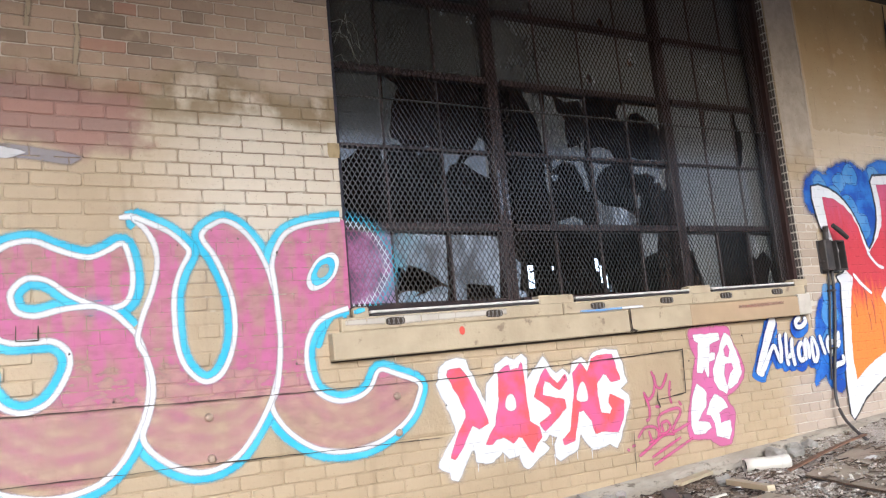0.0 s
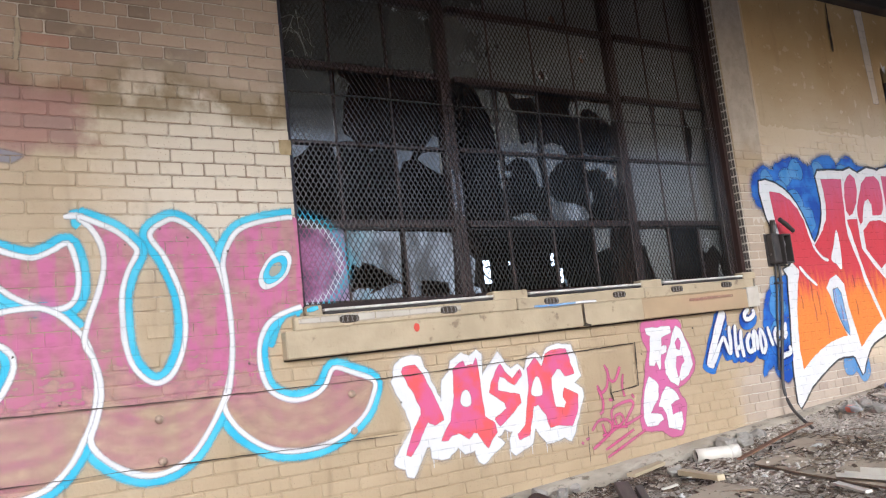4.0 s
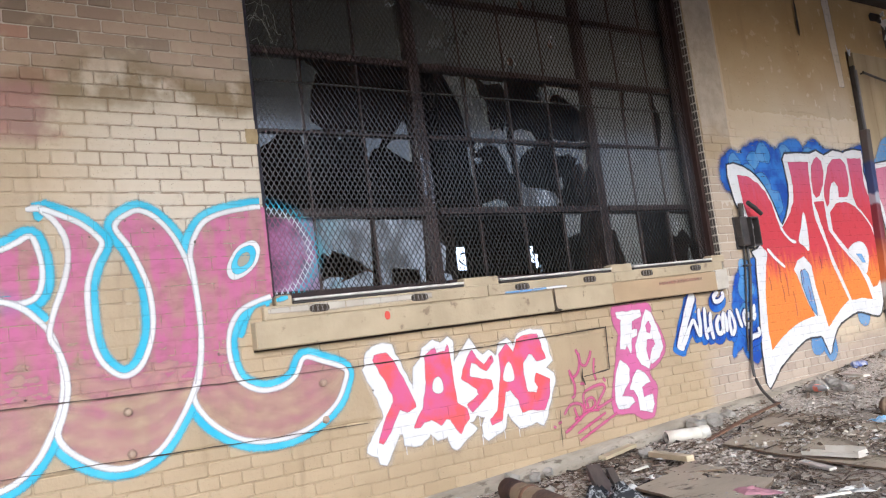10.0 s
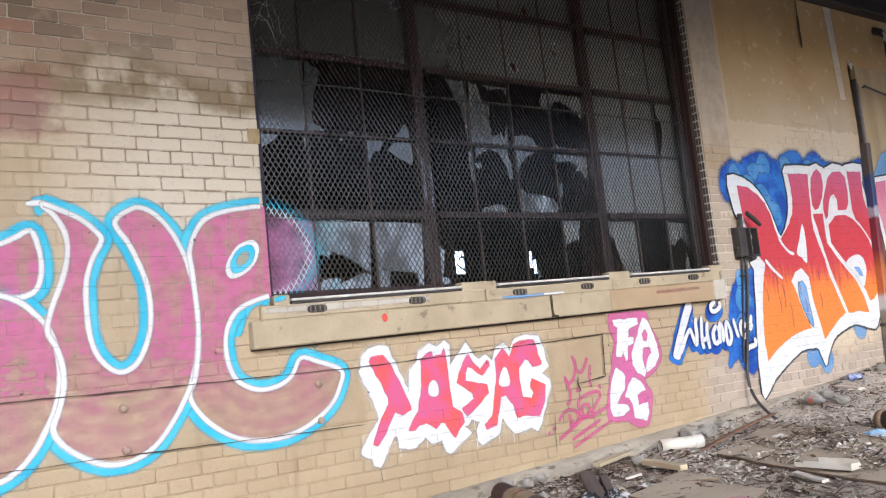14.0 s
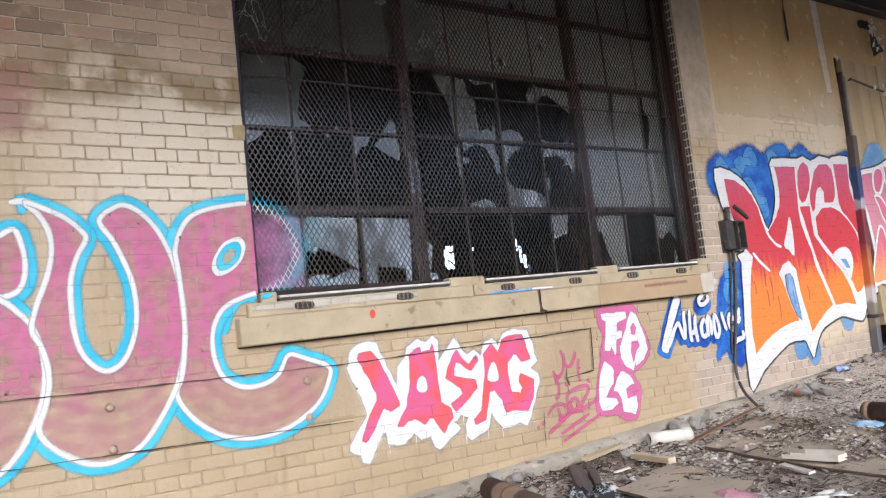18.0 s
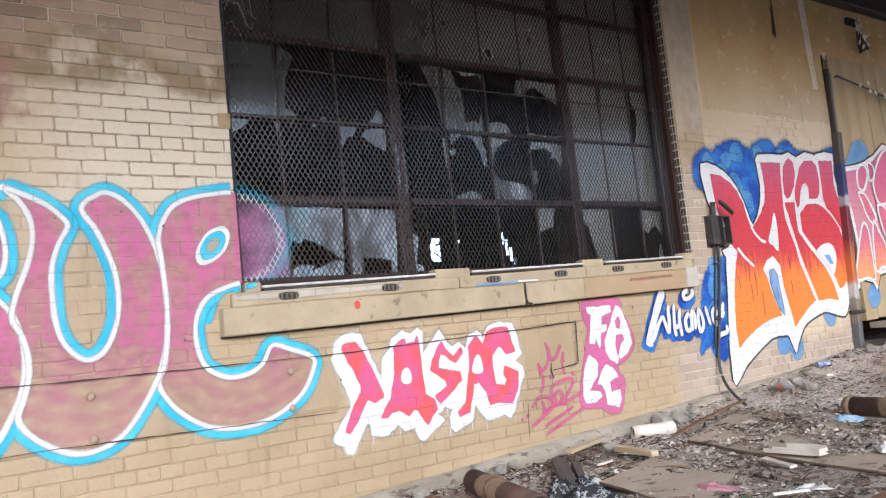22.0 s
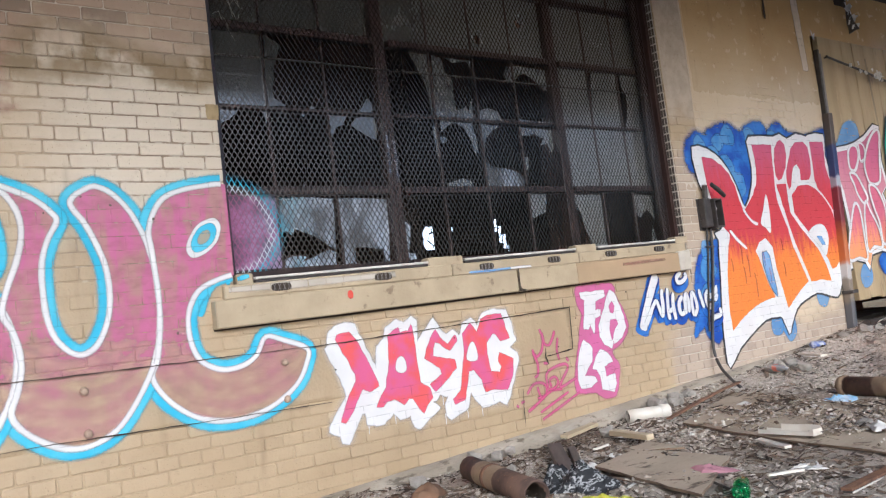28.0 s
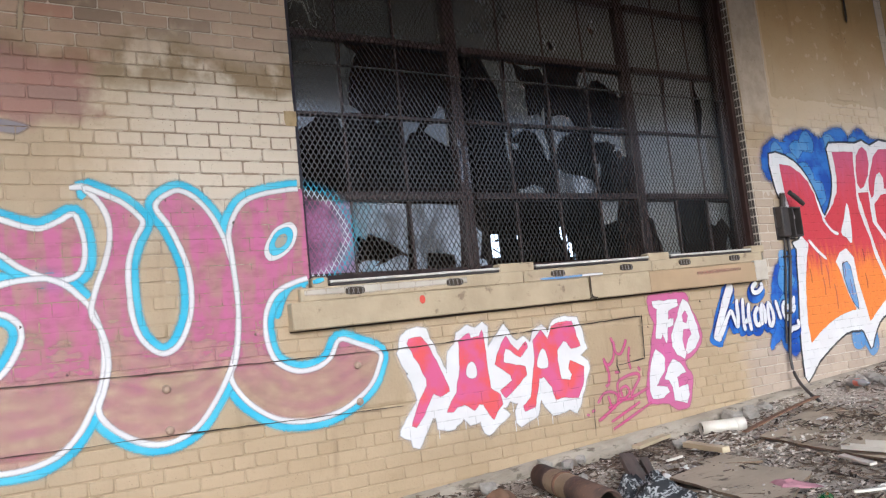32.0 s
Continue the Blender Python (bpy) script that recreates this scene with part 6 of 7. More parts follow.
track = thing("door_track", "sagging black door track with peeling white paint", "door track")
pts = smooth([(6.06, 2.815), (6.39, 2.769), (6.71, 2.728), (7.04, 2.675), (7.5, 2.625), (8.3, 2.56)], 4, False)
part("rail", tube([(p[0], -0.10, p[1]) for p in pts], 0.011, 8), DARK_STEEL, track)
for x, z in ((6.16, 2.80), (7.2, 2.656), (8.2, 2.57)):
    part("track_hanger", tube([(x, -0.10, z), (x, -0.06, z + 0.03), (x, -0.02, z + 0.035)], 0.008, 6), DARK_STEEL, track)
rnd = random.Random(5)


def flake(x, y, z, rnd, size=0.03):
    """A curled flake of paint."""
    bm = bmesh.new()
    vs = []
    for i in range(4):
        for j in range(3):
            vs.append(bm.verts.new(((i / 3 - 0.5) * size * 1.6, 0.35 * size * (j - 1) ** 2 + 0.2 * size * rnd.random(), (j / 2 - 0.5) * size)))
    for i in range(3):
        for j in range(2):
            bm.faces.new((vs[i * 3 + j], vs[i * 3 + j + 1], vs[i * 3 + j + 4], vs[i * 3 + j + 3]))
    bmesh.ops.rotate(bm, verts=bm.verts, cent=(0, 0, 0), matrix=Euler((rnd.uniform(-1, 1), rnd.uniform(-3, 3), rnd.uniform(-1, 1))).to_matrix())
    bmesh.ops.translate(bm, verts=bm.verts, vec=(x, y, z))
    return bm


for k in range(26):
    x = rnd.choice((6.42, 6.66, 6.92, 6.98, 7.04, 7.3)) + rnd.uniform(-0.07, 0.07)
    part("paint_flake", flake(x, -0.115 - 0.02 * rnd.random(), 2.81 - 0.135 * (x - 6.06) + rnd.uniform(-0.03, 0.06), rnd, 0.026), WHITE_PAPER, track, "curling white paint flakes")
lamp = thing("broken_bracket", "broken dark wall bracket with peeling white paint", "bracket")
bm = tube([(6.60, -0.003, 3.47), (6.615, -0.07, 3.42), (6.64, -0.09, 3.33), (6.67, -0.08, 3.22), (6.70, -0.09, 3.14)], [0.035, 0.03, 0.022, 0.03, 0.05], 9)
part("arm", roughen(bm, 0.025, 14), DARK_STEEL, lamp)
for k in range(22):
    u = rnd.random()
    part("paint_flake", flake(6.60 + 0.1 * u + rnd.uniform(-0.05, 0.05), -0.10 - 0.03 * rnd.random(), 3.45 - 0.3 * u, rnd), WHITE_PAPER, lamp)
dock = thing("loading_dock", "grey concrete dock slab before the door, hollow and dark beneath", "loading dock")
bm = cut_up(box(6.06, 8.7, -1.6, -0.052, 0.455, 0.505), 5)
for v in bm.verts:
    v.co.z += 0.05 * (v.co.y + 0.05)
roughen(bm, 0.008, 7)
part("top_slab", bm, FOOTING, dock)
# black body in place of the shaded hollow below the slab
part("base", box(6.42, 8.68, -1.3, -0.055, 0.0, 0.385, 0.01), CRACK_SHADE, dock, "black base standing for the shaded hollow under the slab")
slab = thing("ramp_slab", "grey gravel-strewn concrete ramp beside the loading dock", "concrete slab")
bm = bmesh.new()
low = [bm.verts.new(p) for p in ((5.10, -0.56, 0.0), (5.98, -0.40, 0.0), (6.0, -2.6, 0.0), (4.7, -2.6, 0.0))]
top = [bm.verts.new(p) for p in ((5.12, -0.58, 0.235), (5.97, -0.42, 0.36), (5.98, -2.58, 0.44), (4.73, -2.58, 0.27))]
for k in range(4):
    bm.faces.new((low[k], low[(k + 1) % 4], top[(k + 1) % 4], top[k]))
bm.faces.new(top), bm.faces.new(low[::-1])
bmesh.ops.recalc_face_normals(bm, faces=bm.faces[:])
roughen(cut_up(bm, 9), 0.012, 9)
part("body", bm, DIRT, slab)
step = thing("steel_flap", "bent dark steel flap lying by the post", "steel sheet")
bm = cut_up(box(5.66, 6.03, -0.36, -0.12, 0.0, 0.007), 3)
for v in bm.verts:
    v.co.z += ground_z(v.co.x) + 0.045 + 0.02 * math.sin(v.co.x * 14)
part("sheet", bm, DARK_STEEL, step)
paper = thing("foil_scrap", "crumpled white foil lying beside the loading dock", "foil")
bm = cut_up(box(5.72, 6.03, -0.42, -0.33, 0.0, 0.004), 5)
for v in bm.verts:
    v.co.z += ground_z(v.co.x) + 0.085 + 0.03 * noise.noise(v.co * 16)
part("sheet", bm, WHITE_PAPER, paper)

def waver(pts, amount=0.004, scale=22.0):
    """The outline with an unsteady hand: subdivided and shaken a little."""
    out = []
    pts = [Vector(p) for p in pts]
    for a, b in zip(pts, pts[1:] + pts[:1]):
        n = max(1, int((b - a).length / 0.014))
        for k in range(n):
            p = a.lerp(b, k / n)
            out.append(p + Vector((noise.noise(Vector((p.x * scale, p.y * scale, 1))), noise.noise(Vector((p.x * scale, p.y * scale, 6))))) * amount)
    return out


# broken edge of the thin plaster beside the window
edge = [(4.052 + 0.014 * noise.noise(Vector((0, z * 9, 0))), z) for z in [3.55 - 0.03 * k for k in range(39)]]
part("plaster_edge", ribbon(edge, 0.006, -0.0095, False, soft=0.002, ragged=1.6), JAMB_MORTAR, WALL_E, "broken pale plaster edge")
part("bare_patch", area(waver([(0.053, 2.032), (0.123, 2.032), (0.123, 1.953), (0.063, 1.953)], 0.006), -0.0055), OCHRE_BARE, WALL_W, "yellowish bare brick end")
# streaks and odd marks of old paint
part("paint_streak", area(waver([(5.745, 3.574), (5.845, 3.574), (5.856, 3.2), (5.868, 2.70), (5.79, 2.69), (5.765, 3.1)], 0.008), -0.0085, soft=0.02), P_PALE, WALL_E, "pale vertical streak of old paint")
part("paint_streak", ribbon([(6.95, 2.9), (6.98, 2.5), (7.0, 2.2)], 0.05, -0.0275, False), P_TAN, door)
part("paint_flake", area([(6.02, 3.12), (6.05, 3.06), (6.09, 3.08), (6.07, 3.0), (6.04, 3.02)], -0.0075), P_WHITE, WALL_E)

# ---- graffiti ----
rnd_scar = random.Random(3)
FILL, LINE, TOP = -0.0085, -0.0108, -0.0145


def inside(p, ring):
    """Whether p lies inside the closed ring of points."""
    hit = False
    for a, b in zip(ring, ring[1:] + ring[:1]):
        if (a[1] > p[1]) != (b[1] > p[1]) and p[0] < a[0] + (p[1] - a[1]) / (b[1] - a[1]) * (b[0] - a[0]):
            hit = not hit
    return hit


def graffiti(label):
    return thing("graffiti", label, "graffiti")


on_brick = lambda p: not (p.x > WIN_L - 0.01 and p.y > 1.10) and not (p.x > -0.02 and 0.89 < p.y <= 1.12)
gr = graffiti("large pink bubble letters with white and cyan outlines on brick")
BUBBLES = [smooth(BUBBLE_S_A + BUBBLE_S_B), smooth(BUBBLE_U_A + BUBBLE_U_B), smooth(BUBBLE_E)]
for k, pts in enumerate(BUBBLES):
    free = lambda p, k=k: on_brick(p) and not (k == 1 and p.x < -0.80 and 0.66 < p.y < 1.57) and not any(inside(p, q) for j, q in enumerate(BUBBLES) if j != k)
    part("cyan_outline", ribbon(pts, 0.042, FILL + 0.0036 - 0.0005 * k, True, 0.028, free, soft=0.016), P_CYAN, gr, "cyan outer outline")
part("cyan_outline", ribbon(smooth([(-0.075, 0.97), (-0.059, 1.018), (-0.033, 1.075), (0.004, 1.116), (0.054, 1.136), (0.11, 1.142)], 4, False), 0.042, FILL + 0.0031, False, soft=0.012), P_CYAN, gr, "cyan outer outline")
for k, pts in enumerate(BUBBLES):
    letter = None
    pieces = [pts]
    if k == 2:
        upper = clip_axis(clip_axis(pts, 1, 1.04, False), 0, WIN_L - 0.002)
        pieces = [upper, clip_axis(pts, 1, 1.04)]
        pieces[1] = [p for p in pieces[1]]
    for pc in pieces:
        if k == 2 and pc is pieces[1]:
            # keep the stone sill free of the fill
            a = clip_axis(pc, 1, 0.893)
            b = clip_axis(clip_axis(pc, 1, 0.893, False), 0, -0.014)
            for q in (a, b):
                if len(q) > 2:
                    part("letter_fill", area(q, FILL - 0.0004 * k, soft=0.011), P_PINK, gr)
        else:
            part("letter_fill", area(pc, FILL - 0.0004 * k, soft=0.011), P_PINK, gr)
    part("white_outline", ribbon(pts, 0.023, LINE - 0.0006 * k, True, 0.0, on_brick, soft=0.011), P_WHITE, gr, "white inner outline")
eye = smooth(BUBBLE_E_EYE)
part("letter_eye", area([p for p in eye], LINE - 0.0022, soft=0.011), P_WHITE, gr)
mid = sum((Vector(p) for p in eye), Vector((0, 0))) / len(eye)
part("letter_eye", area([mid + (p - mid) * 0.72 for p in eye], TOP, soft=0.011), P_CYAN, gr)
part("letter_eye", area([mid + (p - mid) * 0.34 for p in eye], TOP - 0.001, soft=0.011), P_TAN, gr)
part("flick", ribbon(smooth([(-0.98, 1.62), (-0.93, 1.625), (-0.89, 1.612)], 4, False), 0.03, LINE, False), P_WHITE, gr)
# faded smears and pale drips higher up
part("paint_smear", area(waver([(-1.50, 1.925), (-1.42, 1.945), (-1.31, 1.93), (-1.22, 1.915), (-1.13, 1.895), (-1.18, 1.862), (-1.26, 1.872), (-1.36, 1.885), (-1.46, 1.895)], 0.012, 9), FILL, soft=0.02), P_GREY, WALL_W, "grey-violet smear of old paint")
part("paint_smear", area(waver([(-1.78, 1.885), (-1.62, 1.902), (-1.52, 1.905), (-1.45, 1.925), (-1.36, 1.905), (-1.42, 1.885), (-1.49, 1.88), (-1.52, 1.852), (-1.62, 1.848), (-1.78, 1.852)], 0.008, 12), LINE, soft=0.012), P_MIST_OLD, WALL_W, "pale smear of old paint")
part("pale_drip", ribbon([(-1.335, 2.66), (-1.33, 2.60), (-1.337, 2.54), (-1.34, 2.49)], 0.03, FILL, False, soft=0.014), P_TAN, WALL_W)
part("pale_drip", ribbon([(-1.135, 2.53), (-1.13, 2.46), (-1.137, 2.40), (-1.145, 2.33)], 0.035, FILL, False, soft=0.012), P_TAN, WALL_W)
for k, (x, z) in enumerate(((-0.73, 1.49), (-0.445, 1.52), (-0.19, 0.90), (-1.03, 0.80), (-0.255, 1.45), (2.24, 0.55), (2.43, 0.72), (1.42, 0.70), (2.95, 0.85), (-0.57, 1.56), (-1.2, 1.02), (0.62, 0.62), (5.108, 2.992), (5.189, 2.961), (5.2, 2.93))):
    part("scar", area([(x + 0.007 * math.cos(q) * rnd_scar.uniform(0.4, 1.3), z + 0.007 * math.sin(q) * rnd_scar.uniform(0.4, 1.3)) for q in (0, 1, 2, 3, 4, 5)], TOP - 0.003), CRACK_SHADE, WALL_W if x < 0.08 else WALL_S if x < 4 else WALL_E, "small dark chip")



gr = graffiti("jagged red letters on a white sprayed ground below the window")
part("white_ground", area(waver(JAGGED_BACK_A + JAGGED_BACK_B, 0.009), FILL, soft=0.017), P_WHITE, gr)
for s in JAGGED_LETTERS:
    part("letter", area(waver(s, 0.006), LINE, soft=0.011), P_HOT, gr)
rnd = random.Random(8)
for p in (JAGGED_BACK_A + JAGGED_BACK_B)[2::3]:
    if p[1] < 0.5:
        x, z, r = p[0] + rnd.uniform(-0.015, 0.015), p[1] - rnd.uniform(0.0, 0.02), rnd.uniform(0.008, 0.016)
        if rnd.random() < 0.6:
            part("drip", ribbon([(x, z + 0.02), (x + 0.002, z - 0.02), (x, z - rnd.uniform(0.03, 0.06))], 0.005, FILL + 0.0008, False, soft=0.003), P_WHITE, gr)
part("overspray", ribbon(JAGGED_BACK_A + JAGGED_BACK_B, 0.03, FILL + 0.002, True, 0.008, soft=0.022), P_MIST, gr, "thin white overspray")
for s in JAGGED_EYES:
    part("letter_eye", area(smooth(s, 3), TOP, soft=0.011), P_WHITE, gr)
gr = graffiti("thin rose spray scrawl with a small crown")
for s in SCRAWL:
    part("stroke", ribbon(smooth(s, 5, False), 0.016, FILL - 0.0005 * SCRAWL.index(s), False), P_ROSE, gr)
gr = graffiti("white letters stacked on a magenta sprayed ground")
part("magenta_ground", area(waver(smooth(TALL_BACK, 2), 0.008), FILL, soft=0.02), P_MAG, gr)
for s in TALL_LETTERS:
    part("letter", area(waver(s, 0.007), LINE, soft=0.011), P_WHITE, gr)
for s in TALL_COUNTERS:
    part("letter_eye", area(waver(s, 0.004), TOP, soft=0.008), P_MAG, gr)
gr = graffiti("small white script with blue shading sprayed on the wall")
for i, s in enumerate(SCRIPT_STROKES):
    w = 0.075 if i == 0 else 0.034
    pts = smooth([(p[0] - 0.014, p[1] - 0.034) for p in s], 5, False)
    part("blue_shade", ribbon(pts, w + 0.055, FILL + 0.004 - 0.0003 * i, False), P_BLUE, gr)
for i, s in enumerate(SCRIPT_STROKES):
    part("outline", ribbon(smooth(s, 5, False), 0.100 if i == 0 else 0.058, FILL - 0.0004 - 0.00008 * i, False, soft=0.006), P_NAVY, gr, "dark blue outline")
for i, s in enumerate(SCRIPT_STROKES):
    part("stroke", ribbon(smooth(s, 5, False), 0.078 if i == 0 else 0.037, LINE - 0.0004 * i, False, soft=0.006), P_WHITE, gr)

gr = graffiti("large red to orange letters edged white on blue clouds")
part("blue_cloud", area(waver(smooth(CLOUD_TOP, 3), 0.016), FILL + 0.004, soft=0.085), P_BLUE, gr)
part("blue_cloud", area(waver(smooth(CLOUD_LOW, 3), 0.012), FILL + 0.0035, soft=0.045), P_BLUE, gr)
rnd = random.Random(21)
puffs = [(4.05, 1.93), (4.3, 1.97), (4.45, 2.02), (4.75, 2.03), (5.1, 2.02), (4.35, 1.75), (4.5, 1.62), (4.2, 1.85), (3.92, 0.95), (3.88, 0.75), (3.95, 1.1), (4.9, 0.42), (4.75, 0.45), (5.5, 0.62)]
for x, z in puffs:
    r = rnd.uniform(0.06, 0.12)
    part("light_puff", area(smooth([(x + r * math.cos(k * 0.785) * rnd.uniform(0.7, 1.2), z + r * math.sin(k * 0.785) * rnd.uniform(0.7, 1.2)) for k in range(8)], 4), FILL + 0.0032 - 0.00012 * puffs.index((x, z)), soft=0.028), P_SKY, gr)
back = smooth(FIRE_BACK_A + FIRE_BACK_B, 2)
part("black_edge", ribbon(back, 0.024, FILL + 0.0015, True, 0.011, soft=0.007), P_BLACK, gr)
part("white_ground", area(waver(back, 0.004), FILL, soft=0.010), P_WHITE, gr)
for i, s in enumerate((FIRE_M_TOP, FIRE_M_LOW, FIRE_DOT, FIRE_I, FIRE_S_TOP, FIRE_S_LOW, FIRE_BAR)):
    s = clip_axis(waver(s, 0.005), 0, 5.992)
    part("letter", area(s, LINE - 0.00015 * i, soft=0.006), P_FIRE, gr)
for s in (FIRE_SPIKE, FIRE_EYE):
    part("highlight", area(smooth(s, 3), TOP, soft=0.008), P_WHITE, gr)
for s in (FIRE_LINE_A, FIRE_LINE_B):
    part("highlight", ribbon(smooth(s, 5, False), 0.03, TOP, False, soft=0.006), P_WHITE, gr)
part("black_edge", ribbon(FIRE_SLIT, 0.012, TOP + 0.0006, True, 0.004, soft=0.004), P_BLACK, gr)
part("blue_slit", area(FIRE_SLIT, TOP, soft=0.006), P_SKY, gr)
part("blue_eye", area(FIRE_PUPIL, TOP - 0.0015, soft=0.008), P_SKY, gr)
for i in range(9):
    x, z = 4.1 + rnd.random() * 0.9, 0.85 + rnd.random() * 0.3
    part("drip", ribbon([(x, z), (x + 0.01, z - 0.06), (x + 0.004, z - rnd.uniform(0.1, 0.2))], 0.012, TOP - 0.0005, False, soft=0.008), P_PLUM, gr)

DY = 0.027
gr = graffiti("peach and pink letters edged white on the loading door")
part("blue_cloud", area(smooth(DOOR_CLOUD, 4), FILL - DY, soft=0.05), P_SKY, gr)
part("white_ground", area(DOOR_BACK, LINE - DY, soft=0.010), P_WHITE, gr)
mid = sum((Vector(p) for p in DOOR_BACK), Vector((0, 0))) / len(DOOR_BACK)
part("letter_body", area([mid + Vector(((p[0] - mid.x) * 0.9, (p[1] - mid.y) * 0.93)) for p in DOOR_BACK], TOP - DY + 0.002, soft=0.007), P_ROSY, gr)
for i, s in enumerate(DOOR_LETTERS):
    part("letter", area(waver(smooth(s, 2), 0.005), TOP - DY - 0.0004 * i, soft=0.007), P_DOOR, gr)
    part("white_outline", ribbon(smooth(s, 3), 0.032, TOP - DY - 0.004 - 0.0015 * i, True, 0.01, soft=0.006), P_WHITE, gr)
part("black_edge", ribbon(DOOR_BACK, 0.024, LINE - DY + 0.001, True, 0.010, soft=0.007), P_BLACK, gr)
part("blue_puff", area(smooth([(6.55, 0.86), (6.66, 0.93), (6.78, 0.88), (6.74, 0.76), (6.62, 0.74)], 4), FILL - DY, soft=0.03), P_BLUE, gr)
part("blue_puff", area(smooth([(6.16, 0.74), (6.24, 0.84), (6.36, 0.80), (6.34, 0.68), (6.2, 0.64)], 4), FILL - DY, soft=0.03), P_SKY, gr)
part("purple_patch", area(smooth([(6.78, 0.72), (6.9, 0.82), (7.05, 0.84), (7.05, 0.6), (6.85, 0.58)], 3), FILL - DY, soft=0.02), P_PLUM, gr)
gr = graffiti("sea-green and lime letters on the loading door")
part("letter", area(DOOR_GREEN, FILL - DY, soft=0.011), P_GREEN, gr)
part("letter", area(DOOR_LIME, FILL - DY, soft=0.011), P_LIME, gr)
part("black_outline", ribbon(DOOR_GREEN, 0.03, LINE - DY), P_BLACK, gr)
part("black_outline", ribbon(DOOR_LIME, 0.03, LINE - DY), P_BLACK, gr)
mid = sum((Vector(p) for p in DOOR_GREEN), Vector((0, 0))) / len(DOOR_GREEN)
part("highlight", ribbon(smooth([(mid.x - 0.1, mid.y + 0.3), (mid.x - 0.02, mid.y + 0.05), (mid.x + 0.1, mid.y - 0.2)], 5, False), 0.05, LINE - DY - 0.002, False, soft=0.02), P_LIME, gr)


# ---- litter on the ground: things ----
def at(x, y, dz=0.0, rz=0.0, rx=0.0, ry=0.0):
    return pose(x, y, ground_z(x) + dz, rx, ry, rz)


def hollow_pipe(name, label, length, radius, mat, m, rings=(), category="pipe", ring_mat=None):
    """A lying pipe, open at both ends, along its own x axis."""
    t = thing(name, label, category, m=m)
    prof = [(radius * 0.86, 0.0), (radius, 0.0), (radius, length * 0.3), (radius * 1.01, length * 0.6), (radius, length), (radius * 0.86, length), (radius * 0.86, 0.0)]
    bm = turned(prof, 26, "x")
    roughen(bm, radius * 0.04, 9, length)
    part("body", bm, mat, t, shade=True)
    for u in rings:
        part("collar", turned([(radius * 1.0, u), (radius * 1.07, u + 0.004), (radius * 1.07, u + 0.03), (radius * 1.0, u + 0.034)], 26, "x"), ring_mat or mat, t, shade=True)
    # black lining puts the shade inside the pipe into its colour
    part("bore", turned([(radius * 0.85, 0.02), (radius * 0.84, length * 0.5), (radius * 0.85, length - 0.02)], 26, "x"), CRACK_SHADE, t, "black lining for the pipe's shaded bore", True)
    return t


hollow_pipe("rusty_pipe", "rusty pipe with worn tan bands lying on the rubble", 0.80, 0.059, rust_pipe_material("banded_rust", 0.17, 0.44), pose(1.02, -0.56, 0.062, 0, 0, -108), (0.29,), "pipe", RUST)
hollow_pipe("rusty_pipe", "rusty pipe with a tan coated length lying on rubble", 1.5, 0.058, rust_pipe_material("half_coated_rust", 0.25, 2.0, 0.05), pose(3.43, -1.19, ground_z(3.4) + 0.058, 0, 0, -101), (0.015, 0.36))
wp = hollow_pipe("white_pipe", "short dirty white plastic pipe lying by the footing", 0.28, 0.042, PVC, pose(2.56, -0.23, ground_z(2.6) + 0.036, 0, 0, -27))
part("socket", turned([(0.0425, 0.22), (0.046, 0.224), (0.046, 0.28), (0.0425, 0.282)], 24, "x"), PVC, wp, shade=True)


def timber(name, label, size, mat, m, category="timber", bend=0.0, rough=0.004):
    t = thing(name, label, category, m=m)
    sx, sy, sz = size
    bm = cut_up(box(0, sx, -sy / 2, sy / 2, 0, sz), 3)
    for v in bm.verts:
        v.co.z += bend * math.sin(math.pi * v.co.x / sx)
    roughen(bm, rough, 9, sx * 7)
    es = [e for e in bm.edges if len(e.link_faces) == 2 and e.calc_face_angle(0) > 1.0]
    bmesh.ops.bevel(bm, geom=es, offset=min(sy, sz) * 0.06, segments=1, affect="EDGES")
    part("plank", bm, mat, t)
    return t


timber("timber_post", "weathered dark timber lying on rubble against the footing", (1.0, 0.075, 0.06), OLD_WOOD, pose(1.67, -0.48, 0.005, 0, 0, -129))
timber("timber_post", "weathered dark lath lying beside a timber", (0.75, 0.04, 0.045), OLD_WOOD, pose(1.68, -0.60, 0.005, 0, 0, -130))
timber("wood_strip", "pale split wood strip on the dirt", (0.36, 0.055, 0.02), PALE_WOOD, pose(1.93, -0.29, 0.03, 4, -2, 14))
timber("wood_strip", "pale yellow wood batten on the dirt", (0.34, 0.05, 0.03), PALE_WOOD, pose(2.10, -0.52, 0.03, 0, 0, -101))
timber("white_strip", "dirty white plastic strip on the rubble", (0.27, 0.035, 0.012), PVC, pose(2.175, -1.42, 0.025, 6, 0, -118), "plastic strip")
timber("white_strip", "short white plastic stick on the dirt", (0.13, 0.016, 0.01), PVC, pose(1.70, -0.75, 0.03, 0, 0, 8), "plastic strip")
timber("white_strip", "thin white stick lying on dirt", (0.15, 0.018, 0.01), PVC, pose(1.50, -1.90, 0.03, 0, 0, -32), "plastic strip")
timber("white_strip", "white splintered strip by the wall", (0.36, 0.05, 0.015), PVC, pose(4.53, -0.30, ground_z(4.4) + 0.07, 0, 0, -124), "plastic strip")


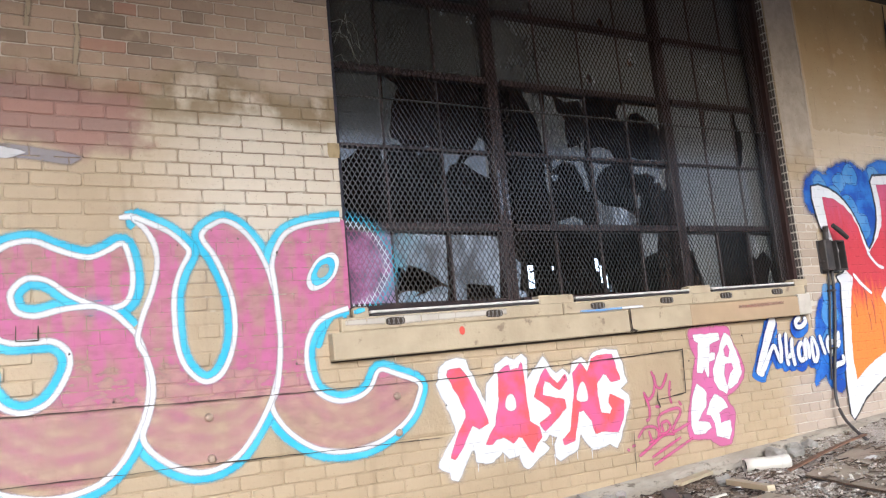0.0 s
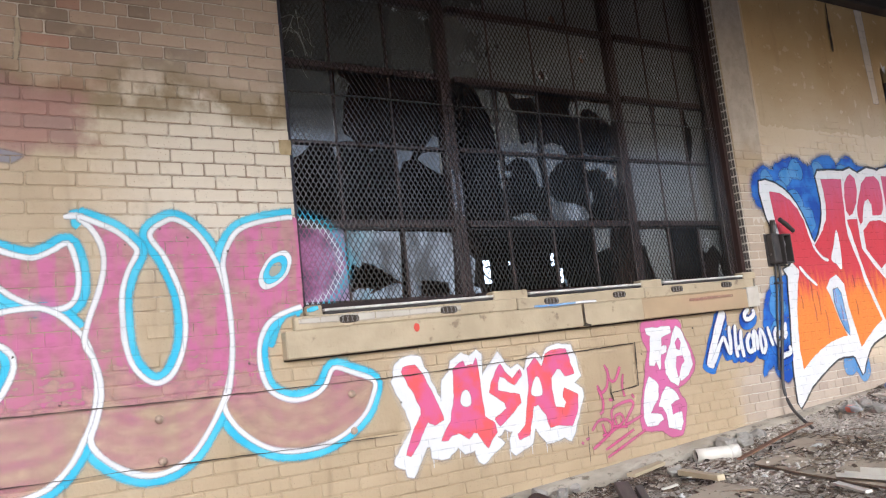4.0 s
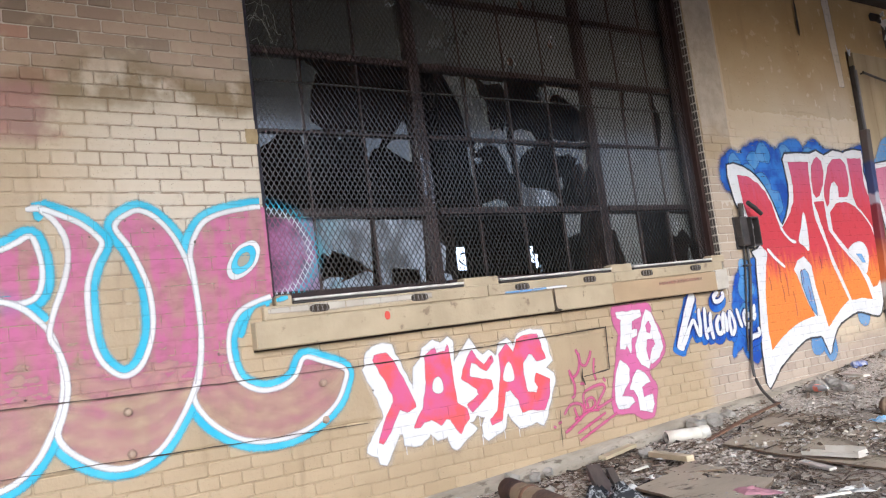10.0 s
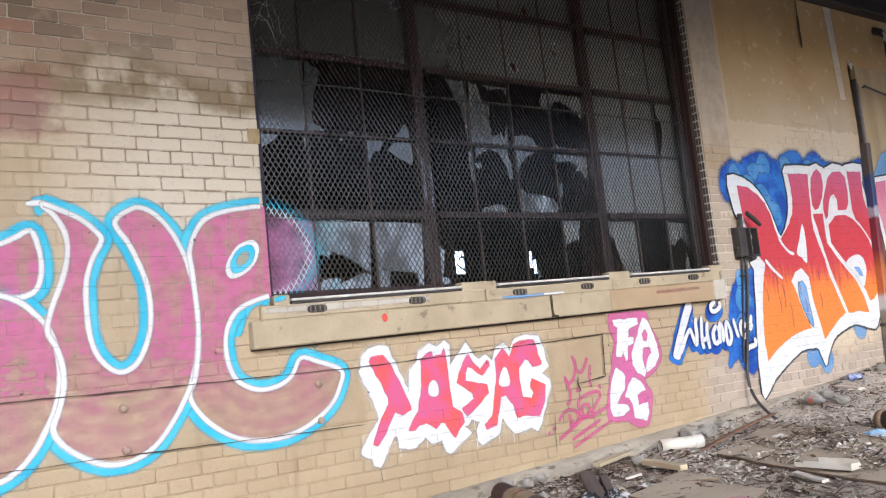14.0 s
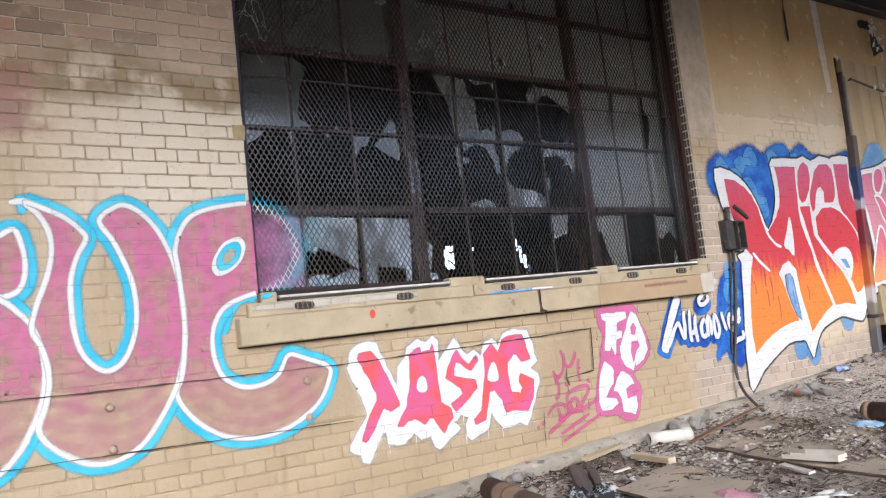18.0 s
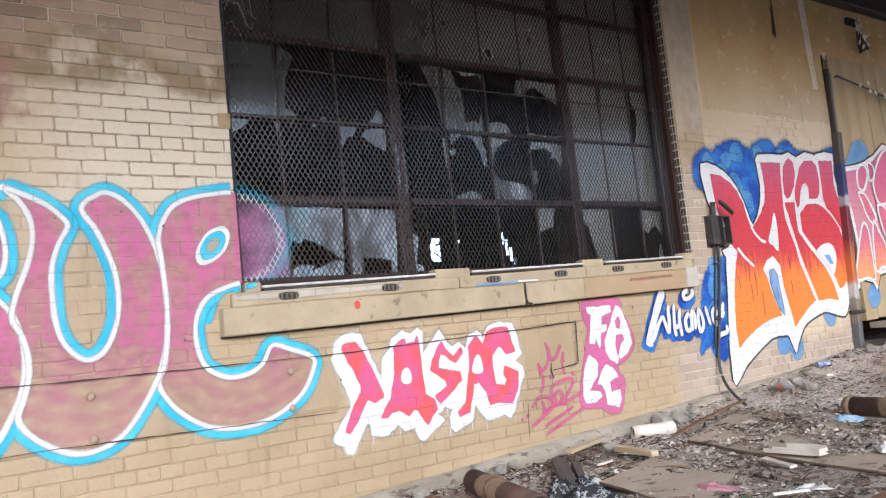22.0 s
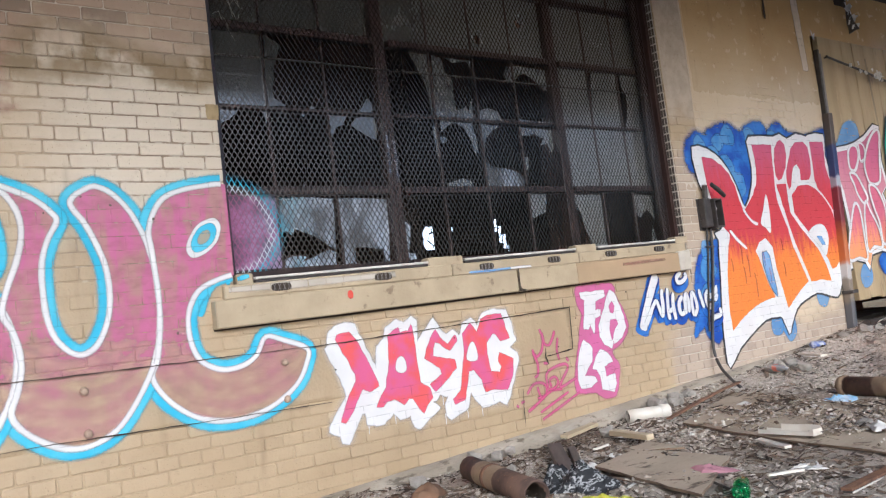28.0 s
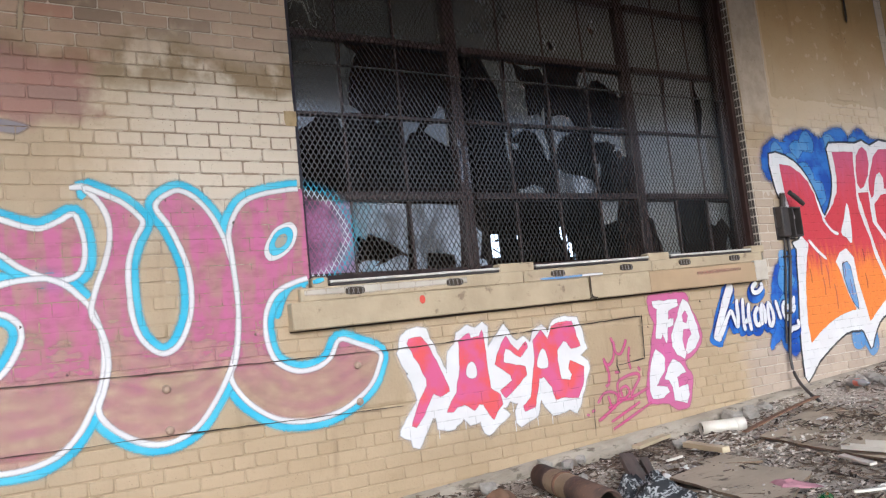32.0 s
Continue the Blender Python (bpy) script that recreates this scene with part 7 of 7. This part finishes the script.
def sheet(name, label, corners, thick, mat, edge, lift=0.02, category="board"):
    """A warped board lying on the ground, from its corners on the plan."""
    t = thing(name, label, category)
    bm = bmesh.new()
    n = 8
    a, b, c, d = (Vector(p) for p in corners)
    grid = []
    for i in range(n + 1):
        row = []
        for j in range(n + 1):
            p = a.lerp(b, i / n).lerp(d.lerp(c, i / n), j / n)
            p += Vector((noise.noise(Vector((p.x * 8, p.y * 8, 1))), noise.noise(Vector((p.x * 8, p.y * 8, 4))))) * (0.014 if i in (0, n) or j in (0, n) else 0)
            z = ground_z(p.x) + lift + 0.009 * noise.noise(Vector((p.x * 2.2, p.y * 2.2, lift * 90)))
            row.append(bm.verts.new((p.x, p.y, z)))
        grid.append(row)
    for i in range(n):
        for j in range(n):
            bm.faces.new((grid[i][j], grid[i + 1][j], grid[i + 1][j + 1], grid[i][j + 1]))
    r = bmesh.ops.extrude_face_region(bm, geom=bm.faces[:])
    bmesh.ops.translate(bm, verts=[v for v in r["geom"] if isinstance(v, bmesh.types.BMVert)], vec=(0, 0, thick))
    bmesh.ops.recalc_face_normals(bm, faces=bm.faces[:])
    ob = part("panel", bm, mat, t)
    ob.data.materials.append(edge)
    for p in ob.data.polygons:
        if abs(p.normal.z) < 0.5:
            p.material_index = 1
    return t


sheet("plywood_sheet", "weathered grey-brown plywood sheet lying on rubble", [(1.76, -0.98), (1.75, -1.55), (1.13, -1.86), (1.36, -1.08)], 0.012, PLY, PLY_EDGE, 0.03)
sheet("plywood_sheet", "large weathered plywood sheet half covered by debris", [(3.40, -0.44), (2.99, -1.80), (2.05, -2.18), (2.5, -0.70)], 0.010, PLY, PLY_EDGE, 0.016)
sheet("plywood_sheet", "small grey board scrap on the dirt", [(2.02, -0.84), (1.93, -1.16), (1.72, -1.0), (1.75, -0.92)], 0.01, PLY, PLY_EDGE, 0.02)
sheet("plywood_sheet", "dark slab of board on rubble by the pipe", [(4.55, -1.12), (4.7, -1.75), (4.1, -1.75), (4.08, -1.24)], 0.03, OLD_WOOD, PLY_EDGE, 0.05)
timber("rusty_bar", "long rusty flat bar lying along a plywood sheet", (1.08, 0.032, 0.01), RUST, pose(2.50, -0.61, 0.055, 0, -3.6, 12), "metal bar", 0.01)

ch = thing("white_channel", "broken white plastic channel lying on a board", "plastic channel", m=pose(2.31, -1.36, 0.042, 0, 0, -92))
bm = bmesh.new()
box(0, 0.30, -0.034, 0.034, 0, 0.004, bm=bm)
box(0, 0.30, -0.0381, -0.0341, 0, 0.02, bm=bm)
box(0.085, 0.30, 0.0341, 0.0381, 0, 0.042, bm=bm)
box(0.0, 0.0849, 0.0341, 0.0381, 0, 0.016, bm=bm)
box(0.301, 0.305, -0.0381, 0.0381, 0, 0.032, bm=bm)
for v in bm.verts:
    if v.co.x < 0.01 and v.co.z > 0.02:
        v.co.z += 0.022
part("trough", roughen(cut_up(bm, 2), 0.003, 14), PVC, ch)

gt = thing("rusty_grate", "long rusty ribbed steel strip on the dirt", "metal strip", m=pose(1.43, -2.26, 0.014, 0, 0, 3))
part("strip", box(0, 0.47, -0.018, 0.018, 0, 0.006, 0.002), DARK_STEEL, gt)
for k in range(26):
    part("tooth", box(0.006 + k * 0.0178, 0.015 + k * 0.0178, -0.017, 0.026, 0.0065, 0.017), RUST, gt)
part("flange", box(0, 0.47, -0.023, -0.0185, 0, 0.007, 0.002), BAR_STEEL, gt)


def cloth(name, label, size, mat, m, height=0.06, seed=0.0, scale=9.0, category="cloth"):
    """A crumpled heap of soft sheet."""
    t = thing(name, label, category, m=m)
    bm = bmesh.new()
    n = 26
    vs = []
    for i in range(n + 1):
        for j in range(n + 1):
            u, v = i / n * 2 - 1, j / n * 2 - 1
            d = max(0.0, 1 - (u * u + v * v) ** 0.9)
            p = Vector((u * size[0] / 2, v * size[1] / 2, 0))
            p += Vector((noise.noise(p * scale + Vector((seed, 0, 0))), noise.noise(p * scale + Vector((0, seed, 3))), 0)) * 0.05
            q = p * scale * 0.8 + Vector((seed, seed, 9))
            r = 0.75 + 0.9 * noise.noise(q) + 0.45 * (1 - abs(noise.noise(q * 2.1)) * 2.5)
            p.z = height * d * max(0.1, r) + 0.004
            vs.append(bm.verts.new(p))
    for i in range(n):
        for j in range(n):
            bm.faces.new((vs[i * (n + 1) + j], vs[(i + 1) * (n + 1) + j], vs[(i + 1) * (n + 1) + j + 1], vs[i * (n + 1) + j + 1]))
    part("folds", bm, mat, t, shade=True)
    return t


cloth("striped_cloth", "crumpled black and white patterned cloth on the rubble", (0.36, 0.27), STRIPED, pose(1.10, -1.22, 0.015, 0, 0, -66), 0.09, 1.0, 15)
cloth("white_rag", "small crumpled white rag on the rubble", (0.14, 0.11), WHITE_PAPER, pose(1.38, -1.03, 0.012), 0.03, 2.0, 16, "rag")
cloth("yellow_bag", "crumpled yellow plastic wrapper on the dirt", (0.26, 0.13), YELLOW, pose(0.95, -1.53, 0.012, 0, 0, -60), 0.028, 3.0, 16, "wrapper")
cloth("pink_cloth", "faded pink rag lying on plywood", (0.2, 0.08), PINK_CLOTH, pose(1.49, -1.63, 0.036, 0, 0, -95), 0.02, 4.0, 16, "rag")
cloth("brown_bag", "torn brown paper bag by the footing", (0.17, 0.13), BROWN_BAG, pose(0.62, -0.76, 0.01, 0, 0, -20), 0.07, 5.0, 9, "paper bag")
cloth("plastic_bag", "blue and white plastic bag on the rubble", (0.18, 0.12), BLUE_PLASTIC, pose(3.17, -1.31, ground_z(3.2) + 0.015, 0, 0, -70), 0.035, 6.0, 18, "plastic bag")
cloth("plastic_bag", "clear greyish plastic scrap on the rubble", (0.14, 0.10), WHITE_PAPER, pose(2.50, -1.86, ground_z(2.5) + 0.03), 0.03, 7.0, 18, "plastic bag")
for i, (x, y, s) in enumerate(((2.97, -1.28, 0.06), (2.74, -1.49, 0.07), (1.72, -1.99, 0.07), (1.70, -1.92, 0.05), (2.06, -0.62, 0.05), (1.63, -0.95, 0.06), (3.02, -0.78, 0.07), (2.2, -1.0, 0.05), (4.6, -0.35, 0.1), (2.45, -1.55, 0.05))):
    cloth("paper_scrap", "small crumpled white paper scrap on the dirt", (s, s * 0.8), WHITE_PAPER, at(x, y, 0.025, i * 47), s * 0.22, i + 8.0, 26, "paper")

bt = thing("green_bottle", "crushed green plastic bottle lying on dirt", "bottle", m=pose(1.215, -1.97, 0.034, 0, 0, 35) @ Matrix.Scale(0.8, 4))
bm = turned([(0.002, 0.008), (0.016, 0.004), (0.032, 0.0), (0.040, 0.015), (0.041, 0.06), (0.034, 0.08), (0.041, 0.10), (0.041, 0.15), (0.03, 0.18), (0.013, 0.205), (0.013, 0.225), (0.002, 0.226)], 20, "x")
roughen(bm, 0.011, 24)
part("body", bm, GREEN, bt, shade=True)
part("cap", turned([(0.002, 0.226), (0.015, 0.226), (0.015, 0.242), (0.002, 0.242)], 12, "x"), WHITE_PAPER, bt)
bt = thing("plastic_bottle", "clear plastic bottle with a red label by the wall", "bottle", m=pose(4.11, -0.29, ground_z(4.1) + 0.05, 0, 0, -110) @ Matrix.Scale(0.75, 4))
bm = turned([(0.002, 0.0), (0.03, 0.0), (0.034, 0.012), (0.034, 0.17), (0.026, 0.20), (0.013, 0.225), (0.013, 0.24), (0.002, 0.241)], 18, "x")
part("body", roughen(bm, 0.008, 20), CLEAR, bt, shade=True)
part("label", turned([(0.0362, 0.06), (0.0362, 0.13)], 18, "x"), RED_LABEL, bt, "red paper label", True)
cn = thing("drink_can", "crushed blue and silver tin on the gravel", "can", m=pose(4.95, -0.14, ground_z(4.95) + 0.05, 0, 0, -30))
bm = turned([(0.002, 0.0), (0.026, 0.0), (0.033, 0.01), (0.033, 0.10), (0.027, 0.118), (0.002, 0.118)], 18, "x")
part("body", roughen(bm, 0.008, 24), CAN_BLUE, cn, shade=True)


def stone(label, x, y, s, seed, mat=None, group="broken blocks on the ground"):
    t = thing("concrete_lump", label, "stone", group, m=at(x, y, s * 0.28, seed * 57))
    b = bmesh.new()
    bmesh.ops.create_icosphere(b, subdivisions=2, radius=s / 2)
    for v in b.verts:
        v.co.z *= 0.7
        v.co += noise.noise_vector(v.co * (2.4 / s) + Vector((seed, 0, 0))) * s * 0.22
        v.co = Vector([round(c / (s * 0.16)) * s * 0.16 * 0.5 + c * 0.5 for c in v.co])
    part("lump", b, mat or ROCK, t)


for i, (x, y, s) in enumerate(((2.16, -0.42, 0.10), (4.15, -0.30, 0.16), (4.32, -0.34, 0.12), (4.22, -0.5, 0.10), (4.42, -0.25, 0.10), (2.95, -0.16, 0.14), (3.05, -0.22, 0.12), (3.18, -0.12, 0.11), (3.3, -0.15, 0.10), (0.80, -0.40, 0.09), (1.32, -0.20, 0.10), (1.45, -0.25, 0.08), (1.60, -0.18, 0.07), (1.25, -0.60, 0.06), (5.4, -0.2, 0.12), (5.7, -0.35, 0.10), (5.55, -0.3, 0.14), (2.6, -1.75, 0.09), (2.25, -0.62, 0.06))):
    stone("broken grey concrete lump on the ground", x, y, s, i + 1)


# ---- litter on the ground: countless small pieces ----
def scatter(name, label, count, seed, lo, hi, flat, mat, density, long=5.0):
    rnd = np.random.RandomState(seed)
    base = bmesh.new()
    bmesh.ops.create_icosphere(base, subdivisions=1, radius=1.0)
    bv = np.array([v.co[:] for v in base.verts])
    base.verts.ensure_lookup_table()
    bf = np.array([[v.index for v in f.verts] for f in base.faces])
    base.free()
    if flat:
        bv = np.array([(-1, -1, -1), (1, -0.8, -1), (1.1, 1, -1), (-0.9, 0.9, -1), (-1, -1, 1), (1, -0.8, 1), (1.1, 1, 1), (-0.9, 0.9, 1)], float)
        bf = np.array([(0, 2, 1), (0, 3, 2), (4, 5, 6), (4, 6, 7), (0, 1, 5), (0, 5, 4), (1, 2, 6), (1, 6, 5), (2, 3, 7), (2, 7, 6), (3, 0, 4), (3, 4, 7)])
    vs, fs, k = [], [], 0
    made = 0
    while made < count:
        x, y = rnd.uniform(0.2, 6.6), -3.0 * rnd.random() ** 1.15 - 0.06
        if rnd.random() < 0.2:
            # thinner towards the open yard
            x, y = 0.3 - 4.0 * rnd.random() ** 1.6 + rnd.uniform(0.0, 6.0) * (rnd.random() < 0.4), -4.6 * rnd.random() - 0.06
        if noise.noise(Vector((x * 1.7, y * 1.7, seed))) + density < rnd.uniform(-0.5, 0.5):
            continue
        if flat and x > 3.3 and rnd.random() < 0.65:
            continue
        s = lo + (hi - lo) * rnd.random() ** 3.2
        v = bv * (1 + 0.35 * rnd.standard_normal((len(bv), 1)).clip(-1, 1) * (0 if flat else 1))
        v = v * np.array([s * rnd.uniform(0.8, 1.6), s * rnd.uniform(0.6, 1.0), s * (0.09 if flat else rnd.uniform(0.4, 0.8))])
        if flat:
            v[:, 0] *= rnd.uniform(1, long)
            v[:, 1] *= rnd.uniform(0.4, 1)
        rot = np.array(Euler((rnd.uniform(-0.4, 0.4), rnd.uniform(-0.4, 0.4), rnd.uniform(0, 6.28))).to_matrix())
        z = ground_z(x) + 0.035 * noise.fractal(Vector((x * 1.6, y * 1.6, 0)), 1.0, 2.0, 4) + 0.004
        z += bank(x, y)
        if 5.12 - 0.195 * (-0.58 - y) < x < 5.97 and -2.58 < y < -0.5:
            # on the ramp beside the loading dock
            z = 0.24 + 0.147 * (x - 5.12) - 0.037 * (y + 0.58)
        if x < 2.1 and y > -0.9 and not flat and rnd.random() < 0.45:
            made += 1
            continue
        on = [all((b[0] - a[0]) * (y - a[1]) - (b[1] - a[1]) * (x - a[0]) < 0 for a, b in zip(q, q[1:] + q[:1])) for q in BOARDS]
        if any(on):
            bare = 0.82 - 0.7 * noise.noise(Vector((x * 3.1, y * 3.1, 7)))
            # litter heaped on the middle of the large sheet
            if on[1] and y < -0.85 and (x - 2.5) * 0.957 - (y + 0.7) * 0.291 > 0.26 + 0.1 * noise.noise(Vector((x * 4, y * 4, 2))):
                bare = 0.25
            if rnd.random() < bare:
                made += 1
                continue
            z = ground_z(x) + 0.036
        vs.append(v @ rot.T + np.array([x, y, z + s * (0.15 if flat else 0.22)]))
        fs.append(bf + k)
        k += len(bv)
        made += 1
    me = bpy.data.meshes.new(name)
    me.from_pydata(np.concatenate(vs).tolist(), [], np.concatenate(fs).tolist())
    me.materials.append(mat)
    return tagged(new(name, me), label, "rubble", kind="stuff")


BOARDS = [[(1.76, -0.98), (1.75, -1.55), (1.13, -1.86), (1.36, -1.08)], [(3.40, -0.44), (2.99, -1.80), (2.05, -2.18), (2.5, -0.70)]]
scatter("gravel", "grey gravel and broken mortar strewn over the ground", 48000, 1, 0.0025, 0.0135, False, STONES, 0.05)
scatter("wood_chips", "dark chips of wood, bark and leaves strewn over dirt", 24000, 2, 0.0025, 0.014, True, CHIPS, 0.08)


scatter("dead_leaves", "dark dead leaves and twigs lying between the boards", 3600, 5, 0.006, 0.024, True, LEAVES, -0.05, 2.0)


# ---- bricks ----
def brick_mesh(name, w, h, seed):
    """A hand-worn brick: ten-cornered wavering outline, rounded front arris."""
    rnd = random.Random(seed)
    ring = [(-1, -0.82), (-0.95, -1), (-0.1, -1), (0.95, -1), (1, -0.82), (1, 0.82), (0.95, 1), (0.2, 1), (-0.95, 1), (-1, 0.82)]
    ring = [(x * w / 2 + rnd.uniform(-1, 1) * 0.0007, z * h / 2 + rnd.uniform(-1, 1) * (0.0018 if abs(x) < 0.5 else 0.0008)) for x, z in ring]
    verts = []
    for y, ins in ((0.0, 0.0046), (0.0026, 0.0008), (0.028, 0.0)):
        verts += [(x - math.copysign(ins, x) * (abs(x) > w * 0.3), y, z - math.copysign(ins, z) * (abs(z) > h * 0.3)) for x, z in ring]
    faces = [tuple(range(10))]
    for a in (0, 10):
        for k in range(10):
            faces.append((a + (k + 1) % 10, a + k, a + 10 + k, a + 10 + (k + 1) % 10))
    me = bpy.data.meshes.new(name)
    me.from_pydata(verts, [], faces)
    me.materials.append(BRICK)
    for p in me.polygons:
        p.use_smooth = p.index > 0
    return me, verts, faces


GAP = 0.0046
STRETCH = [brick_mesh("brick", LONG - GAP, PITCH - GAP, i) for i in range(9)]
HEADER = [brick_mesh("brick", LONG / 2 - GAP, PITCH - GAP, i + 19) for i in range(5)]


def lay_bricks(wall, x0, x1, z0, z1, single):
    """Lay the bond over a stretch of wall; bricks inside the plan stretch 'single' become pieces of their own."""
    rnd = random.Random(int(x0 * 100) + 7)
    vs, fs = [], []
    made = 0
    for row in range(math.ceil((z0 - ROW0) / PITCH), math.floor((z1 - ROW0) / PITCH)):
        zc = ROW0 + (row + 0.5) * PITCH
        head = row % 6 == 0
        step_x = LONG / 2 if head else LONG
        off = COL0 - (LONG / 4 if head else (LONG / 2 if row % 2 == 0 else 0.0))
        k = math.floor((x0 - off) / step_x)
        while off + k * step_x < x1:
            a, b = max(x0 + GAP * 0.3, off + k * step_x + GAP / 2), min(x1 - GAP * 0.1, off + (k + 1) * step_x - GAP / 2)
            k += 1
            if b - a < 0.02:
                continue
            me, bv, bf = rnd.choice(HEADER if head else STRETCH)
            sx = (b - a) / (step_x - GAP)
            y = rnd.uniform(-0.0038, 0.002)
            cx = (a + b) / 2
            if made < 300 and single[0] < cx < single[1] and single[2] < zc < single[3]:
                ob = new("brick", me)
                ob.matrix_world = Matrix.LocRotScale((cx, y, zc), Euler((rnd.uniform(-0.02, 0.02), rnd.uniform(-0.008, 0.008), rnd.uniform(-0.008, 0.008))), (sx, 1, 1))
                ob.parent = wall
                made += 1
            else:
                o = len(vs)
                vs.extend((cx + v[0] * sx, v[1] + y, zc + v[2]) for v in bv)
                fs.extend(tuple(i + o for i in f) for f in bf)
    if vs:
        me = bpy.data.meshes.new("brickwork")
        me.from_pydata(vs, [], fs)
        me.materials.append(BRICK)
        for p in me.polygons:
            p.use_smooth = p.index % 21 > 0
        ob = new("brickwork", me)
        ob.parent = wall
        tagged(ob, kind="stuff")


lay_bricks(WALL_S, -2.4, DOOR_L, 0.0, 0.922, (0.0, 4.0, 0.0, 1.2))
lay_bricks(WALL_W, -2.4, WIN_L, 0.921, 4.2, (-1.75, 0.1, 1.25, 2.9))
lay_bricks(WALL_E, WIN_R, DOOR_L, 0.921, 4.2, (3.7, 5.9, 0.9, 2.4))
# brick ends in the window's right-hand reveal, their shade put into the colour, with pale mortar between them
part("reveal_mortar", box(WIN_R - 0.0025, WIN_R + 0.004, 0.0065, 0.060, WIN_B, WIN_T), JAMB_MORTAR, WALL_E)
for row in range(-10, 26):
    z = ROW0 + (row + 0.5) * PITCH
    for y0, y1 in ((0.011, 0.030), (0.036, 0.057)):
        part("brick", box(WIN_R - 0.006, WIN_R + 0.01, y0, y1, z - PITCH / 2 + 0.006, z + PITCH / 2 - 0.006, 0.002), SHADED_BRICK, WALL_E)
